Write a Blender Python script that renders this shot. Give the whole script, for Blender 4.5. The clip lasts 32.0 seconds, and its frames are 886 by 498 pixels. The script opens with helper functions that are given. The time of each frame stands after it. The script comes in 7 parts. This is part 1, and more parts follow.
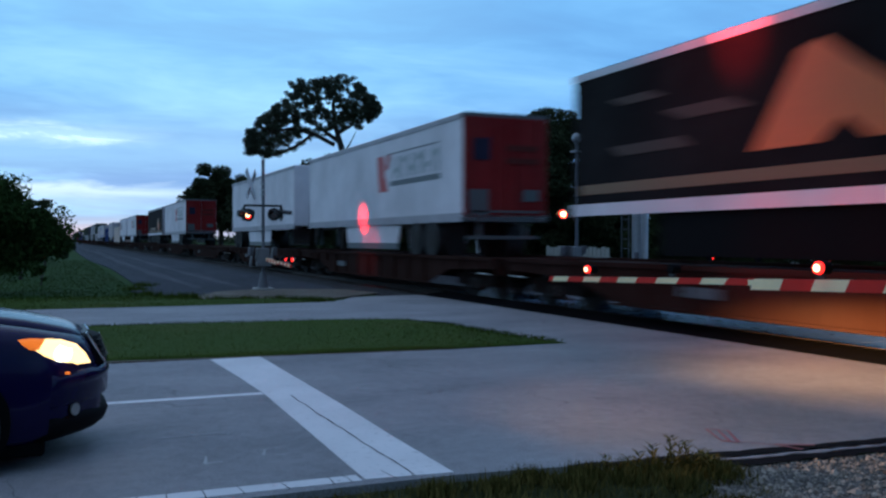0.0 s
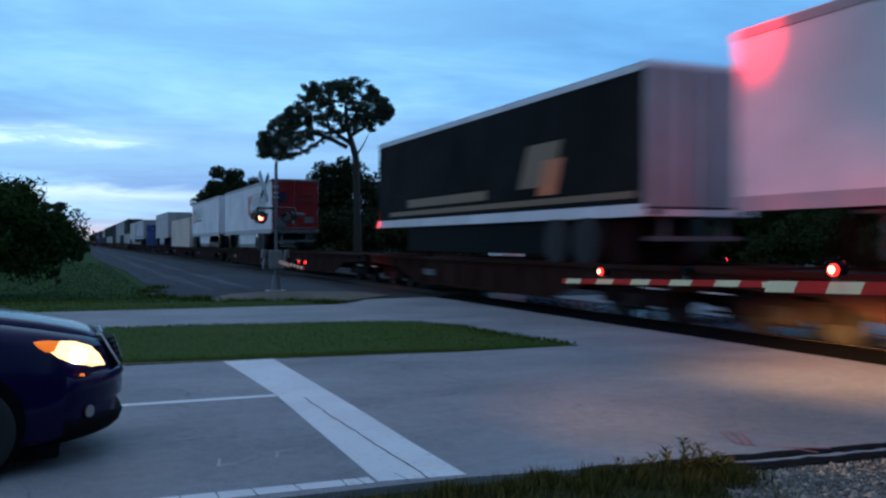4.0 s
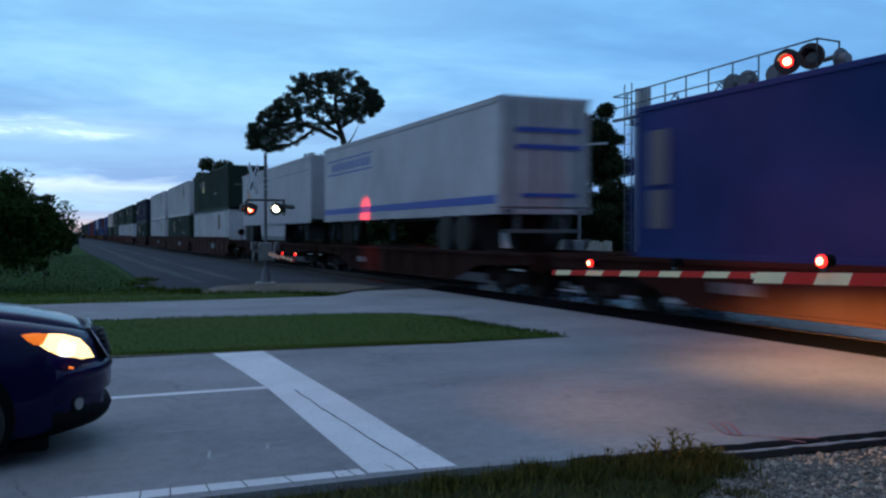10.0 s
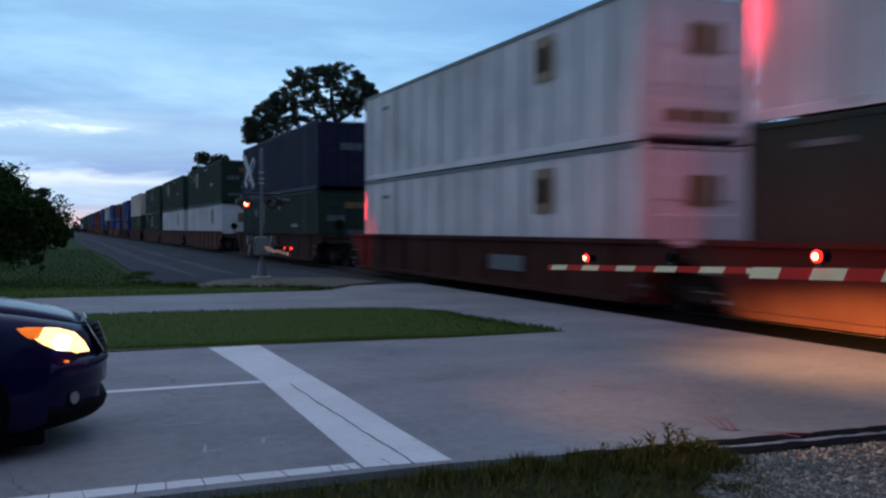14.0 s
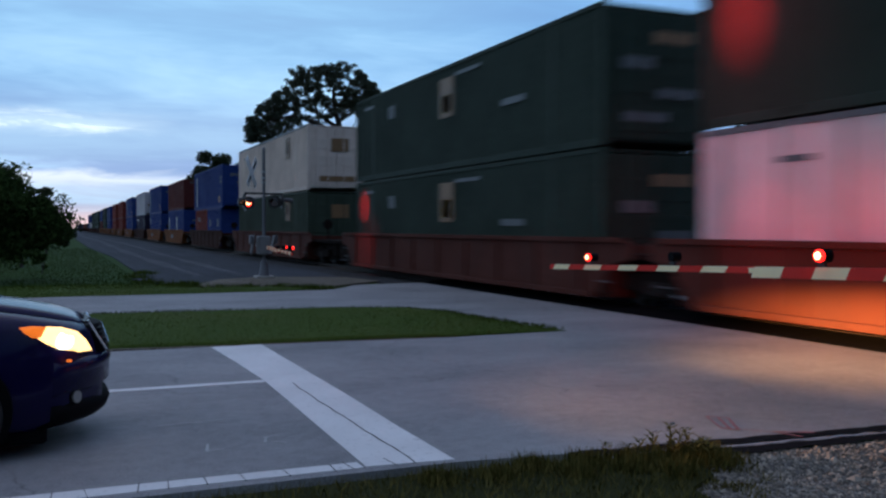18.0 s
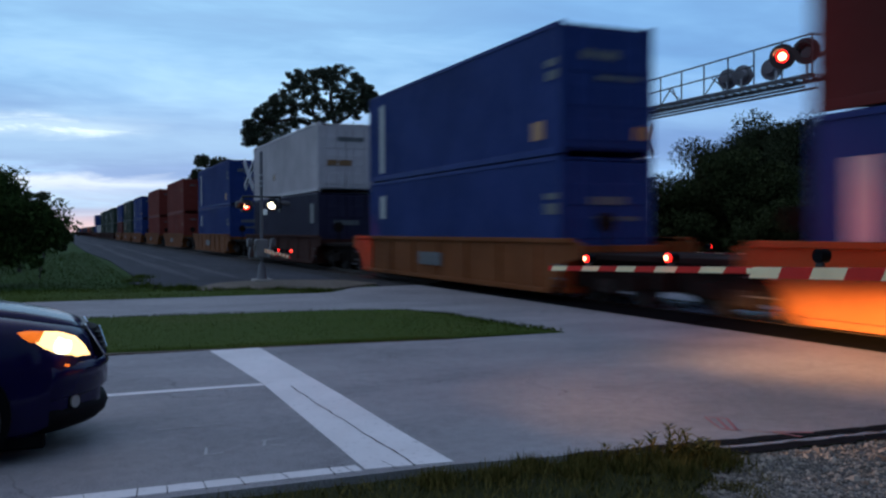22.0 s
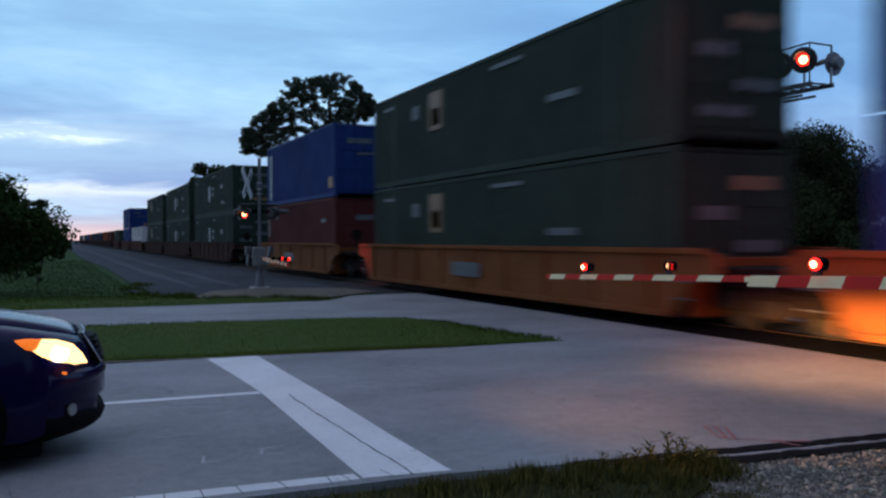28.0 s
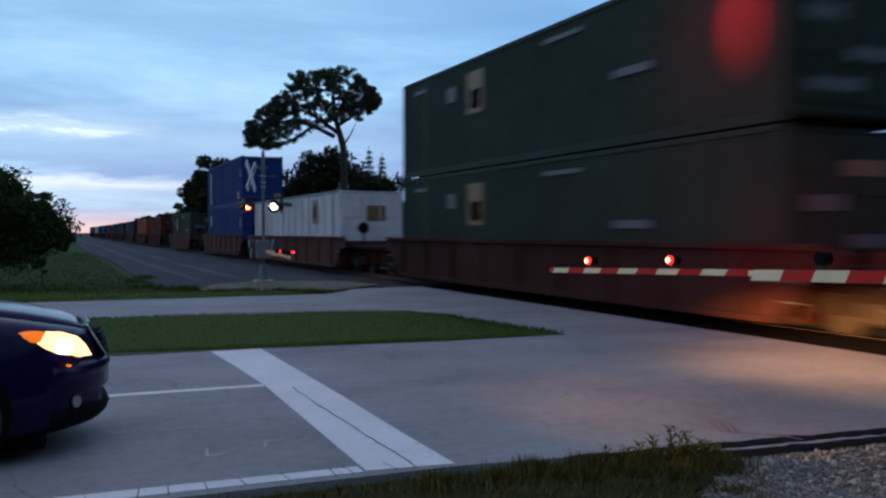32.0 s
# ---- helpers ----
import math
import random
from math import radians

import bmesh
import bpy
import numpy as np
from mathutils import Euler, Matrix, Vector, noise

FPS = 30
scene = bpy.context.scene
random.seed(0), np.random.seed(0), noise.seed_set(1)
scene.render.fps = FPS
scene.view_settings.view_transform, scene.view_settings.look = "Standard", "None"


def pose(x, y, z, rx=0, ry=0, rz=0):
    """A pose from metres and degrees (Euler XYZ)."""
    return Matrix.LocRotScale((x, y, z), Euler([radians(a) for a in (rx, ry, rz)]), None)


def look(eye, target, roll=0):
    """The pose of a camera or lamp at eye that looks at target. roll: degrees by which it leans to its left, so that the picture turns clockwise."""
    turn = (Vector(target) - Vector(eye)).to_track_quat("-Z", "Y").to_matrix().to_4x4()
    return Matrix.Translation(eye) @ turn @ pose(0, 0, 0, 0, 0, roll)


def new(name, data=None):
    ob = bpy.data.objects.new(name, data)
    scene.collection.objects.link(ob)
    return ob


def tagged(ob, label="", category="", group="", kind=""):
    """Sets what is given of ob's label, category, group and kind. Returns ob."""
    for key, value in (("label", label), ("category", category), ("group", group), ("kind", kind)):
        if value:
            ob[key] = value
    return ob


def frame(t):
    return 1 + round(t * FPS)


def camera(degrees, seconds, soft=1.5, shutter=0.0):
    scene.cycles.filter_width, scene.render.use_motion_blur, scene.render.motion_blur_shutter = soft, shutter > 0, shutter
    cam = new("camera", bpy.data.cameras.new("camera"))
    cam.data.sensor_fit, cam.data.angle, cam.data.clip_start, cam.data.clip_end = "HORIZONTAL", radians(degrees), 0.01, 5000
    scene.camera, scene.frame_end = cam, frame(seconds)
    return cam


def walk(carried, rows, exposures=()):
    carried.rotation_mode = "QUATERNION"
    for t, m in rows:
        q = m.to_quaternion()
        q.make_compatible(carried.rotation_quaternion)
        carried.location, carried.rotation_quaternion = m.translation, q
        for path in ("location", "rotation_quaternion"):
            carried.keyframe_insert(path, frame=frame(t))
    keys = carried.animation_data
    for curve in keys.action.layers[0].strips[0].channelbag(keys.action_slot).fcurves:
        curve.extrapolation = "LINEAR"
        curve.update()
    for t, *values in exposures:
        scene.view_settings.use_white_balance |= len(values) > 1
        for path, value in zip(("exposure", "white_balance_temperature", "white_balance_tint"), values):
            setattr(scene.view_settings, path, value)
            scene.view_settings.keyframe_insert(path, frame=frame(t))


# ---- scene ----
cam = camera(52.5, 32.0, soft=2.4, shutter=0.8)
PATH = [
    (0, pose(0, 0, 1.6, 89.43, -0.08, -23.20)),
    (0.5, pose(0, 0, 1.6, 89.32, -0.22, -23.25)),
    (1, pose(0, 0, 1.6, 89.17, -0.20, -23.03)),
    (1.5, pose(0, 0, 1.6, 89.25, -0.14, -22.90)),
    (2, pose(0, 0, 1.6, 89.37, -0.02, -22.76)),
    (2.5, pose(0, 0, 1.6, 89.58, -0.02, -22.50)),
    (3, pose(0, 0, 1.6, 89.59, 0.00, -22.46)),
    (3.5, pose(0, 0, 1.6, 89.58, 0.00, -22.42)),
    (5.5, pose(0, 0, 1.6, 89.53, -0.05, -22.38)),
    (6, pose(0, 0, 1.6, 89.44, -0.01, -22.49)),
    (6.5, pose(0, 0, 1.6, 89.28, 0.04, -22.70)),
    (7, pose(0, 0, 1.6, 89.22, 0.08, -22.68)),
    (7.5, pose(0, 0, 1.6, 89.36, 0.21, -22.30)),
    (8, pose(0, 0, 1.6, 89.39, 0.31, -21.63)),
    (8.5, pose(0, 0, 1.6, 89.16, 0.35, -22.37)),
    (9, pose(0, 0, 1.6, 89.02, 0.18, -22.77)),
    (9.5, pose(0, 0, 1.6, 89.01, 0.13, -22.80)),
    (10, pose(0, 0, 1.6, 89.05, 0.05, -23.04)),
    (10.5, pose(0, 0, 1.6, 89.06, 0.10, -23.23)),
    (11, pose(0, 0, 1.6, 89.17, 0.01, -23.42)),
    (11.5, pose(0, 0, 1.6, 89.17, 0.02, -23.52)),
    (12, pose(0, 0, 1.6, 89.07, -0.05, -23.64)),
    (12.5, pose(0, 0, 1.6, 89.02, -0.09, -23.58)),
    (13, pose(0, 0, 1.6, 88.96, -0.05, -23.25)),
    (13.5, pose(0, 0, 1.6, 88.81, -0.08, -23.28)),
    (15.5, pose(0, 0, 1.6, 88.60, 0.02, -23.23)),
    (16, pose(0, 0, 1.6, 88.76, 0.03, -23.19)),
    (16.5, pose(0, 0, 1.6, 88.69, 0.10, -22.53)),
    (17, pose(0, 0, 1.6, 88.62, 0.09, -22.57)),
    (17.5, pose(0, 0, 1.6, 88.61, -0.02, -22.92)),
    (18, pose(0, 0, 1.6, 88.66, -0.07, -23.15)),
    (18.5, pose(0, 0, 1.6, 88.67, -0.09, -23.23)),
    (19, pose(0, 0, 1.6, 88.62, -0.12, -23.46)),
    (19.5, pose(0, 0, 1.6, 88.78, -0.10, -23.58)),
    (20, pose(0, 0, 1.6, 88.88, -0.06, -23.59)),
    (20.5, pose(0, 0, 1.6, 88.89, -0.01, -23.66)),
    (21, pose(0, 0, 1.6, 88.96, 0.02, -23.61)),
    (21.5, pose(0, 0, 1.6, 88.80, 0.19, -23.44)),
    (22, pose(0, 0, 1.6, 88.80, 0.25, -23.29)),
    (22.5, pose(0, 0, 1.6, 88.61, 0.41, -23.26)),
    (23, pose(0, 0, 1.6, 88.43, 0.59, -23.33)),
    (23.5, pose(0, 0, 1.6, 88.50, 0.50, -23.23)),
    (24, pose(0, 0, 1.6, 88.65, 0.45, -23.24)),
    (24.5, pose(0, 0, 1.6, 88.72, 0.18, -23.17)),
    (25, pose(0, 0, 1.6, 88.77, 0.02, -23.20)),
    (25.5, pose(0, 0, 1.6, 88.90, 0.02, -23.25)),
    (27.5, pose(0, 0, 1.6, 89.15, 0.12, -23.55)),
    (28, pose(0, 0, 1.6, 89.32, 0.19, -23.41)),
    (28.5, pose(0, 0, 1.6, 89.55, 0.04, -23.43)),
    (29, pose(0, 0, 1.6, 89.37, 0.23, -22.73)),
    (29.5, pose(0, 0, 1.6, 88.79, 0.21, -22.73)),
    (30, pose(0, 0, 1.6, 88.53, 0.23, -22.75)),
    (30.5, pose(0, 0, 1.6, 88.74, 0.23, -22.84)),
    (31, pose(0, 0, 1.6, 88.77, -0.13, -22.61)),
    (31.5, pose(0, 0, 1.6, 88.62, -0.06, -22.73)),
    (32, pose(0, 0, 1.6, 88.90, 0.07, -23.18)),
]
EXPOSURES = [(0, 0.0, 5600, -2), (7.2, 0.0, 5500, -3), (9.0, 0.0, 5700, -1), (12.0, 0.0, 5950, 2), (14.0, 0.0, 6330, 7), (32, 0.0, 6400, 8)]
walk(cam, PATH, EXPOSURES)

# ---- world: blue hour sky with streaky cloud ----
world = bpy.data.worlds.new("dusk_sky")
scene.world = world
world.use_nodes = True


class Graph:
    """Short-hand for building a node tree."""

    def __init__(self, tree):
        self.tree = tree
        tree.nodes.clear()

    def node(self, kind, feature=""):
        n = self.tree.nodes.new(kind)
        if feature:
            n.feature = feature
        return n

    def link(self, a, b):
        self.tree.links.new(a, b)

    def math(self, op, a, b=None, c=None, clamp=False):
        n = self.node("ShaderNodeMath")
        n.operation, n.use_clamp = op, clamp
        for i, v in enumerate((a, b, c)):
            if v is None:
                continue
            if isinstance(v, (int, float)):
                n.inputs[i].default_value = v
            else:
                self.link(v, n.inputs[i])
        return n.outputs[0]

    def ramp(self, fac, stops, smooth="LINEAR"):
        n = self.node("ShaderNodeValToRGB")
        n.color_ramp.interpolation = smooth
        el = n.color_ramp.elements
        while len(el) < len(stops):
            el.new(0.5)
        for e, (p, c) in zip(el, stops):
            e.position = p
            e.color = (c, c, c, 1) if isinstance(c, (int, float)) else (*c, 1)
        self.link(fac, n.inputs[0])
        return n.outputs[0]

    def mix(self, fac, a, b, blend="MIX"):
        n = self.node("ShaderNodeMix")
        n.data_type, n.blend_type = "RGBA", blend
        for i, v in ((0, fac), (6, a), (7, b)):
            if isinstance(v, (int, float)):
                n.inputs[i].default_value = v if i == 0 else (v, v, v, 1)
            elif isinstance(v, tuple):
                n.inputs[i].default_value = (*v, 1)
            else:
                self.link(v, n.inputs[i])
        return n.outputs[2]

    def noise(self, vec, scale, detail=4, rough=0.5, distort=0.0):
        n = self.node("ShaderNodeTexNoise")
        n.inputs["Scale"].default_value = scale
        n.inputs["Detail"].default_value = detail
        n.inputs["Roughness"].default_value = rough
        n.inputs["Distortion"].default_value = distort
        if vec is not None:
            self.link(vec, n.inputs["Vector"])
        return n.outputs[0]

    def mapping(self, vec, scale=(1, 1, 1), loc=(0, 0, 0), rot=(0, 0, 0)):
        n = self.node("ShaderNodeMapping")
        n.inputs["Scale"].default_value = scale
        n.inputs["Location"].default_value = loc
        n.inputs["Rotation"].default_value = rot
        self.link(vec, n.inputs["Vector"])
        return n.outputs[0]


def build_sky():
    g = Graph(world.node_tree)
    co = g.node("ShaderNodeTexCoord").outputs["Generated"]
    sep = g.node("ShaderNodeSeparateXYZ")
    g.link(co, sep.inputs[0])
    x, y, z = sep.outputs
    up = g.math("MAXIMUM", z, 0.0)
    # base colour by height above the horizon
    base = g.ramp(up, [(0.0, (0.27, 0.30, 0.41)), (0.05, (0.27, 0.36, 0.57)), (0.16, (0.205, 0.375, 0.60)),
                       (0.28, (0.25, 0.455, 0.67)), (0.6, (0.34, 0.375, 0.56)), (1.0, (0.38, 0.40, 0.56))])
    # cloud sheet seen at a slant
    dz = g.math("ADD", up, 0.09)
    comb = g.node("ShaderNodeCombineXYZ")
    g.link(g.math("DIVIDE", x, dz), comb.inputs[0])
    g.link(g.math("DIVIDE", y, dz), comb.inputs[1])
    flat = g.mapping(comb.outputs[0], scale=(0.62, 0.85, 1), rot=(0, 0, radians(-24)))
    big = g.noise(flat, 0.75, 5, 0.55, 0.6)
    fine = g.noise(flat, 2.6, 6, 0.6, 0.9)
    veil = g.math("ADD", g.math("MULTIPLY", big, 0.8), g.math("MULTIPLY", fine, 0.2))
    pale = g.ramp(veil, [(0.40, 0.0), (0.68, 1.0)], "EASE")
    dark = g.ramp(veil, [(0.33, 1.0), (0.50, 0.0)], "EASE")
    sky = g.mix(g.math("MULTIPLY", pale, 0.70), base, (0.43, 0.64, 0.82))
    sky = g.mix(g.math("MULTIPLY", dark, 0.40), sky, (0.16, 0.25, 0.45))
    # where the sun went down: along +y
    ahead = g.math("ARCTAN2", x, y)
    near = g.ramp(g.math("ABSOLUTE", g.math("SUBTRACT", ahead, -0.02)), [(0.04, 1.0), (0.30, 0.0)], "EASE")
    # two bright rifts: a long one low down that fades to the horizon, and broken streaks above it
    wave = g.math("MULTIPLY", g.math("SUBTRACT", g.noise(g.mapping(co, scale=(9, 9, 30)), 1.0, 5, 0.6, 0.6), 0.5), 0.030)
    lift = g.math("ADD", up, wave)
    shelf = g.ramp(lift, [(0.066, 0.0), (0.073, 1.0), (0.096, 0.9), (0.15, 0.0)], "EASE")
    sky = g.mix(g.math("MULTIPLY", shelf, 0.55), sky, (0.21, 0.31, 0.50))
    band = g.ramp(lift, [(0.018, 0.05), (0.040, 0.30), (0.055, 1.0), (0.062, 0.0)], "EASE")
    sky = g.mix(g.math("MULTIPLY", g.math("MULTIPLY", band, near), 0.9), sky, (0.62, 0.67, 0.75))
    sn = g.ramp(g.noise(g.mapping(co, scale=(7, 7, 70), loc=(3, 1, 0)), 1.0, 5, 0.6, 0.5), [(0.47, 0.0), (0.56, 1.0)])
    band2 = g.ramp(lift, [(0.094, 0.0), (0.104, 1.0), (0.122, 0.0)], "EASE")
    west = g.ramp(g.math("ABSOLUTE", g.math("SUBTRACT", ahead, -0.03)), [(0.05, 1.0), (0.16, 0.0)], "EASE")
    sky = g.mix(g.math("MULTIPLY", g.math("MULTIPLY", band2, west), g.math("ADD", 0.35, g.math("MULTIPLY", sn, 0.6))), sky, (0.68, 0.79, 0.84))
    low = g.ramp(up, [(0.0, 1.0), (0.03, 0.0)], "EASE")
    sky = g.mix(g.math("MULTIPLY", g.math("MULTIPLY", low, near), 0.85), sky, (0.72, 0.47, 0.46))
    # away from the sunset the dusk sky grows dim
    side = g.math("ADD", g.math("MULTIPLY", x, 0.42), g.math("MULTIPLY", y, 0.90))
    dim = g.ramp(g.math("ADD", g.math("MULTIPLY", side, 0.5), 0.5), [(0.0, 0.30), (0.25, 0.60), (0.42, 0.86), (0.62, 1.0)])
    sky = g.mix(1.0, sky, dim, "MULTIPLY")
    # the cloud thickens towards the north-east
    thick = g.ramp(ahead, [(0.22, (1.0, 1.0, 1.0)), (0.62, (0.70, 0.78, 0.90)), (1.0, (0.72, 0.79, 0.90))], "EASE")
    sky = g.mix(1.0, sky, thick, "MULTIPLY")
    bg = g.node("ShaderNodeBackground")
    g.link(sky, bg.inputs[0])
    bg.inputs[1].default_value = 1.5
    out = g.node("ShaderNodeOutputWorld")
    g.link(bg.outputs[0], out.inputs[0])


build_sky()


# ---- lamps ----
def spot(name, eye, target, watts, colour, degrees, blend=0.6, radius=0.06, flat=1.0):
    data = bpy.data.lights.new(name, "SPOT")
    data.energy, data.color, data.spot_size, data.spot_blend, data.shadow_soft_size = watts, colour, radians(degrees), blend, radius
    ob = new(name, data)
    ob.matrix_world = look(eye, target) @ Matrix.Diagonal((1, flat, 1, 1))
    return ob


WARM = (1.0, 0.43, 0.12)
RED = (1.0, 0.018, 0.024)
for hy in (6.98, 8.12):
    spot("headlight_beam", (0.5, hy, 0.74), (10.0, hy + 0.1, 0.24), 18000, WARM, 50, 1.0, 0.04, 0.16)
    spot("headlight_beam", (0.5, hy, 0.72), (8.6, hy + 0.5, 0.0), 3000, WARM, 44, 1.0, 0.04, 0.10)
    spot("headlight_beam", (0.5, hy, 0.70), (8.0, hy - 1.5, 0.0), 900, WARM, 70, 1.0, 0.04, 0.22)
# flasher beams that fall on the passing train
spot("flasher_beam", (7.15, 29.3, 2.45), (10.02, 30.6, 2.35), 2400, RED, 24, 1.0, 0.10)
spot("flasher_beam", (7.78, 11.75, 5.98), (10.02, 11.4, 5.0), 1500, RED, 38, 1.0, 0.10)
spot("flasher_beam", (7.78, 11.75, 5.98), (10.02, 11.7, 4.7), 160, RED, 110, 1.0, 0.05)
spot("flasher_beam", (7.15, 29.3, 2.3), (10.02, 29.9, 1.0), 200, RED, 50, 1.0, 0.05)
spot("flasher_beam", (6.85, 4.7, 2.5), (10.02, 11.2, 1.0), 560, RED, 50, 1.0, 0.05)
for ly, lz, watts in ((10.4, 1.24, 130), (8.63, 1.30, 110), (6.4, 1.38, 60)):
    spot("barrier_lamp_beam", (6.80, ly, lz), (10.02, ly + 0.35, lz + 0.12), watts, RED, 44, 1.0, 0.04)
spot("flasher_beam", (6.45, 4.3, 2.5), (3.5, 11.0, 0.0), 170, RED, 70, 1.0, 0.05)

# ---- materials ----
def material(name):
    m = bpy.data.materials.new(name)
    m.use_nodes = True
    return m, Graph(m.node_tree)


def finish(g, colour, rough=0.6, metal=0.0, bump=None, bump_size=0.02, coat=0.0, emission=None, power=0.0, shine=0.5):
    s = g.node("ShaderNodeBsdfPrincipled")
    for key, v in (("Base Color", colour), ("Roughness", rough), ("Metallic", metal)):
        if isinstance(v, (int, float)):
            s.inputs[key].default_value = v
        elif isinstance(v, tuple):
            s.inputs[key].default_value = (*v, 1)
        else:
            g.link(v, s.inputs[key])
    s.inputs["Coat Weight"].default_value = coat
    s.inputs["Specular IOR Level"].default_value = shine
    s.inputs["Coat Roughness"].default_value = 0.08
    if emission:
        s.inputs["Emission Color"].default_value = (*emission, 1)
        s.inputs["Emission Strength"].default_value = power
    if bump is not None:
        b = g.node("ShaderNodeBump")
        b.inputs["Distance"].default_value = bump_size
        b.inputs["Strength"].default_value = 0.7
        g.link(bump, b.inputs["Height"])
        g.link(b.outputs[0], s.inputs["Normal"])
    out = g.node("ShaderNodeOutputMaterial")
    g.link(s.outputs[0], out.inputs[0])


def where(g):
    return g.node("ShaderNodeTexCoord").outputs["Object"]


def placed(g):
    return g.node("ShaderNodeNewGeometry").outputs["Position"]


def paint(name, colour, rough=0.5, dirt=0.35, dirt_colour=(0.09, 0.075, 0.06), metal=0.0, streak=True, coat=0.0, shine=0.12):
    """Weathered paint: fading at large scale, run-down streaks and grime, fine relief."""
    m, g = material(name)
    co = where(g)
    fade = g.noise(co, 0.55, 4, 0.6)
    dark = tuple(c * 0.78 for c in colour)
    pale = tuple(min(1, c * 1.08 + 0.01) for c in colour)
    col = g.mix(g.ramp(fade, [(0.3, 0.0), (0.7, 1.0)]), dark, pale)
    if streak:
        run = g.noise(g.mapping(co, scale=(5, 5, 0.35)), 1.6, 5, 0.6)
        col = g.mix(g.math("MULTIPLY", g.ramp(run, [(0.50, 0.0), (0.72, 1.0)]), dirt), col, dirt_colour)
    spots = g.noise(co, 7.0, 6, 0.65)
    col = g.mix(g.math("MULTIPLY", g.ramp(spots, [(0.56, 0.0), (0.74, 1.0)]), dirt), col, dirt_colour)
    finish(g, col, g.ramp(spots, [(0.3, rough), (0.8, min(1, rough + 0.25))]), metal, g.noise(co, 22.0, 3), 0.002, coat, shine=shine)
    return m


def plain(name, colour, rough=0.5, metal=0.0, scale=14.0, vary=0.25, bump=0.001, coat=0.0, shine=0.5):
    m, g = material(name)
    co = where(g)
    n = g.noise(co, scale, 5, 0.6)
    col = g.mix(n, tuple(c * (1 - vary) for c in colour), tuple(min(1, c * (1 + vary)) for c in colour))
    finish(g, col, rough, metal, n, bump, coat, shine=shine)
    return m


def glow(name, colour, power):
    m, g = material(name)
    finish(g, colour, 0.35, 0, emission=colour, power=power)
    return m


def asphalt(name, a, b, scale=1.0):
    m, g = material(name)
    co = placed(g)
    grit = g.noise(co, 70.0 * scale, 3, 0.7)
    mid = g.noise(co, 9.0, 6, 0.62)
    wide = g.noise(g.mapping(co, scale=(0.8, 1.1, 1)), 0.5, 5, 0.62)
    col = g.mix(g.ramp(wide, [(0.36, 0.0), (0.64, 1.0)]), tuple(c * 0.92 for c in a), tuple(c * 1.04 for c in b))
    col = g.mix(g.math("MULTIPLY", g.ramp(mid, [(0.42, 0.0), (0.7, 1.0)]), 0.22), col, tuple(c * 0.55 for c in a))
    v = g.node("ShaderNodeTexVoronoi", feature="F1")
    v.inputs["Scale"].default_value = 115.0
    g.link(co, v.inputs["Vector"])
    stones = g.ramp(v.outputs["Distance"], [(0.12, 1.0), (0.5, 0.0)])
    col = g.mix(g.math("MULTIPLY", stones, 0.42), col, tuple(min(1, c * 1.7) for c in b))
    col = g.mix(g.math("MULTIPLY", g.ramp(grit, [(0.35, 1.0), (0.55, 0.0)]), 0.45), col, tuple(c * 0.4 for c in a))
    # hairline cracks
    e = g.node("ShaderNodeTexVoronoi", feature="DISTANCE_TO_EDGE")
    e.inputs["Scale"].default_value = 0.42
    wob = g.node("ShaderNodeVectorMath")
    wob.operation = "ADD"
    nz = g.node("ShaderNodeTexNoise")
    nz.inputs["Scale"].default_value = 1.7
    nz.inputs["Detail"].default_value = 5
    g.link(co, nz.inputs["Vector"])
    g.link(co, wob.inputs[0])
    g.link(nz.outputs["Color"], wob.inputs[1])
    g.link(wob.outputs[0], e.inputs["Vector"])
    crack = g.ramp(e.outputs["Distance"], [(0.0, 1.0), (0.007, 0.0)])
    patch = g.ramp(g.noise(co, 0.3, 2), [(0.5, 0.0), (0.6, 1.0)])
    col = g.mix(g.math("MULTIPLY", g.math("MULTIPLY", crack, patch), 0.55), col, (0.03, 0.03, 0.032))
    finish(g, col, g.ramp(mid, [(0.3, 0.62), (0.8, 0.9)]), 0, g.math("SUBTRACT", grit, g.math("MULTIPLY", crack, 0.8)), 0.006, shine=0.2)
    return m


def road_paint(name, colour):
    m, g = material(name)
    co = placed(g)
    wear = g.noise(co, 16.0, 6, 0.7)
    wide = g.noise(co, 1.1, 4)
    col = g.mix(g.ramp(wide, [(0.3, 0.0), (0.7, 1.0)]), tuple(c * 0.82 for c in colour), colour)
    col = g.mix(g.math("MULTIPLY", g.ramp(wear, [(0.56, 0.0), (0.72, 1.0)]), 0.55), col, (0.17, 0.17, 0.18))
    finish(g, col, 0.7, 0, g.noise(co, 80, 3), 0.004)
    return m


def turf(name, a, b, dry):
    m, g = material(name)
    co = placed(g)
    n = g.noise(co, 1.3, 6, 0.65)
    f = g.noise(co, 34.0, 4, 0.7)
    col = g.mix(n, a, b)
    col = g.mix(g.math("MULTIPLY", g.ramp(g.noise(co, 0.35, 5, 0.6), [(0.5, 0.0), (0.75, 1.0)]), 0.5), col, dry)
    col = g.mix(g.math("MULTIPLY", g.ramp(f, [(0.35, 1.0), (0.6, 0.0)]), 0.4), col, tuple(c * 0.4 for c in a))
    finish(g, col, 0.9, 0, f, 0.03, shine=0.05)
    return m


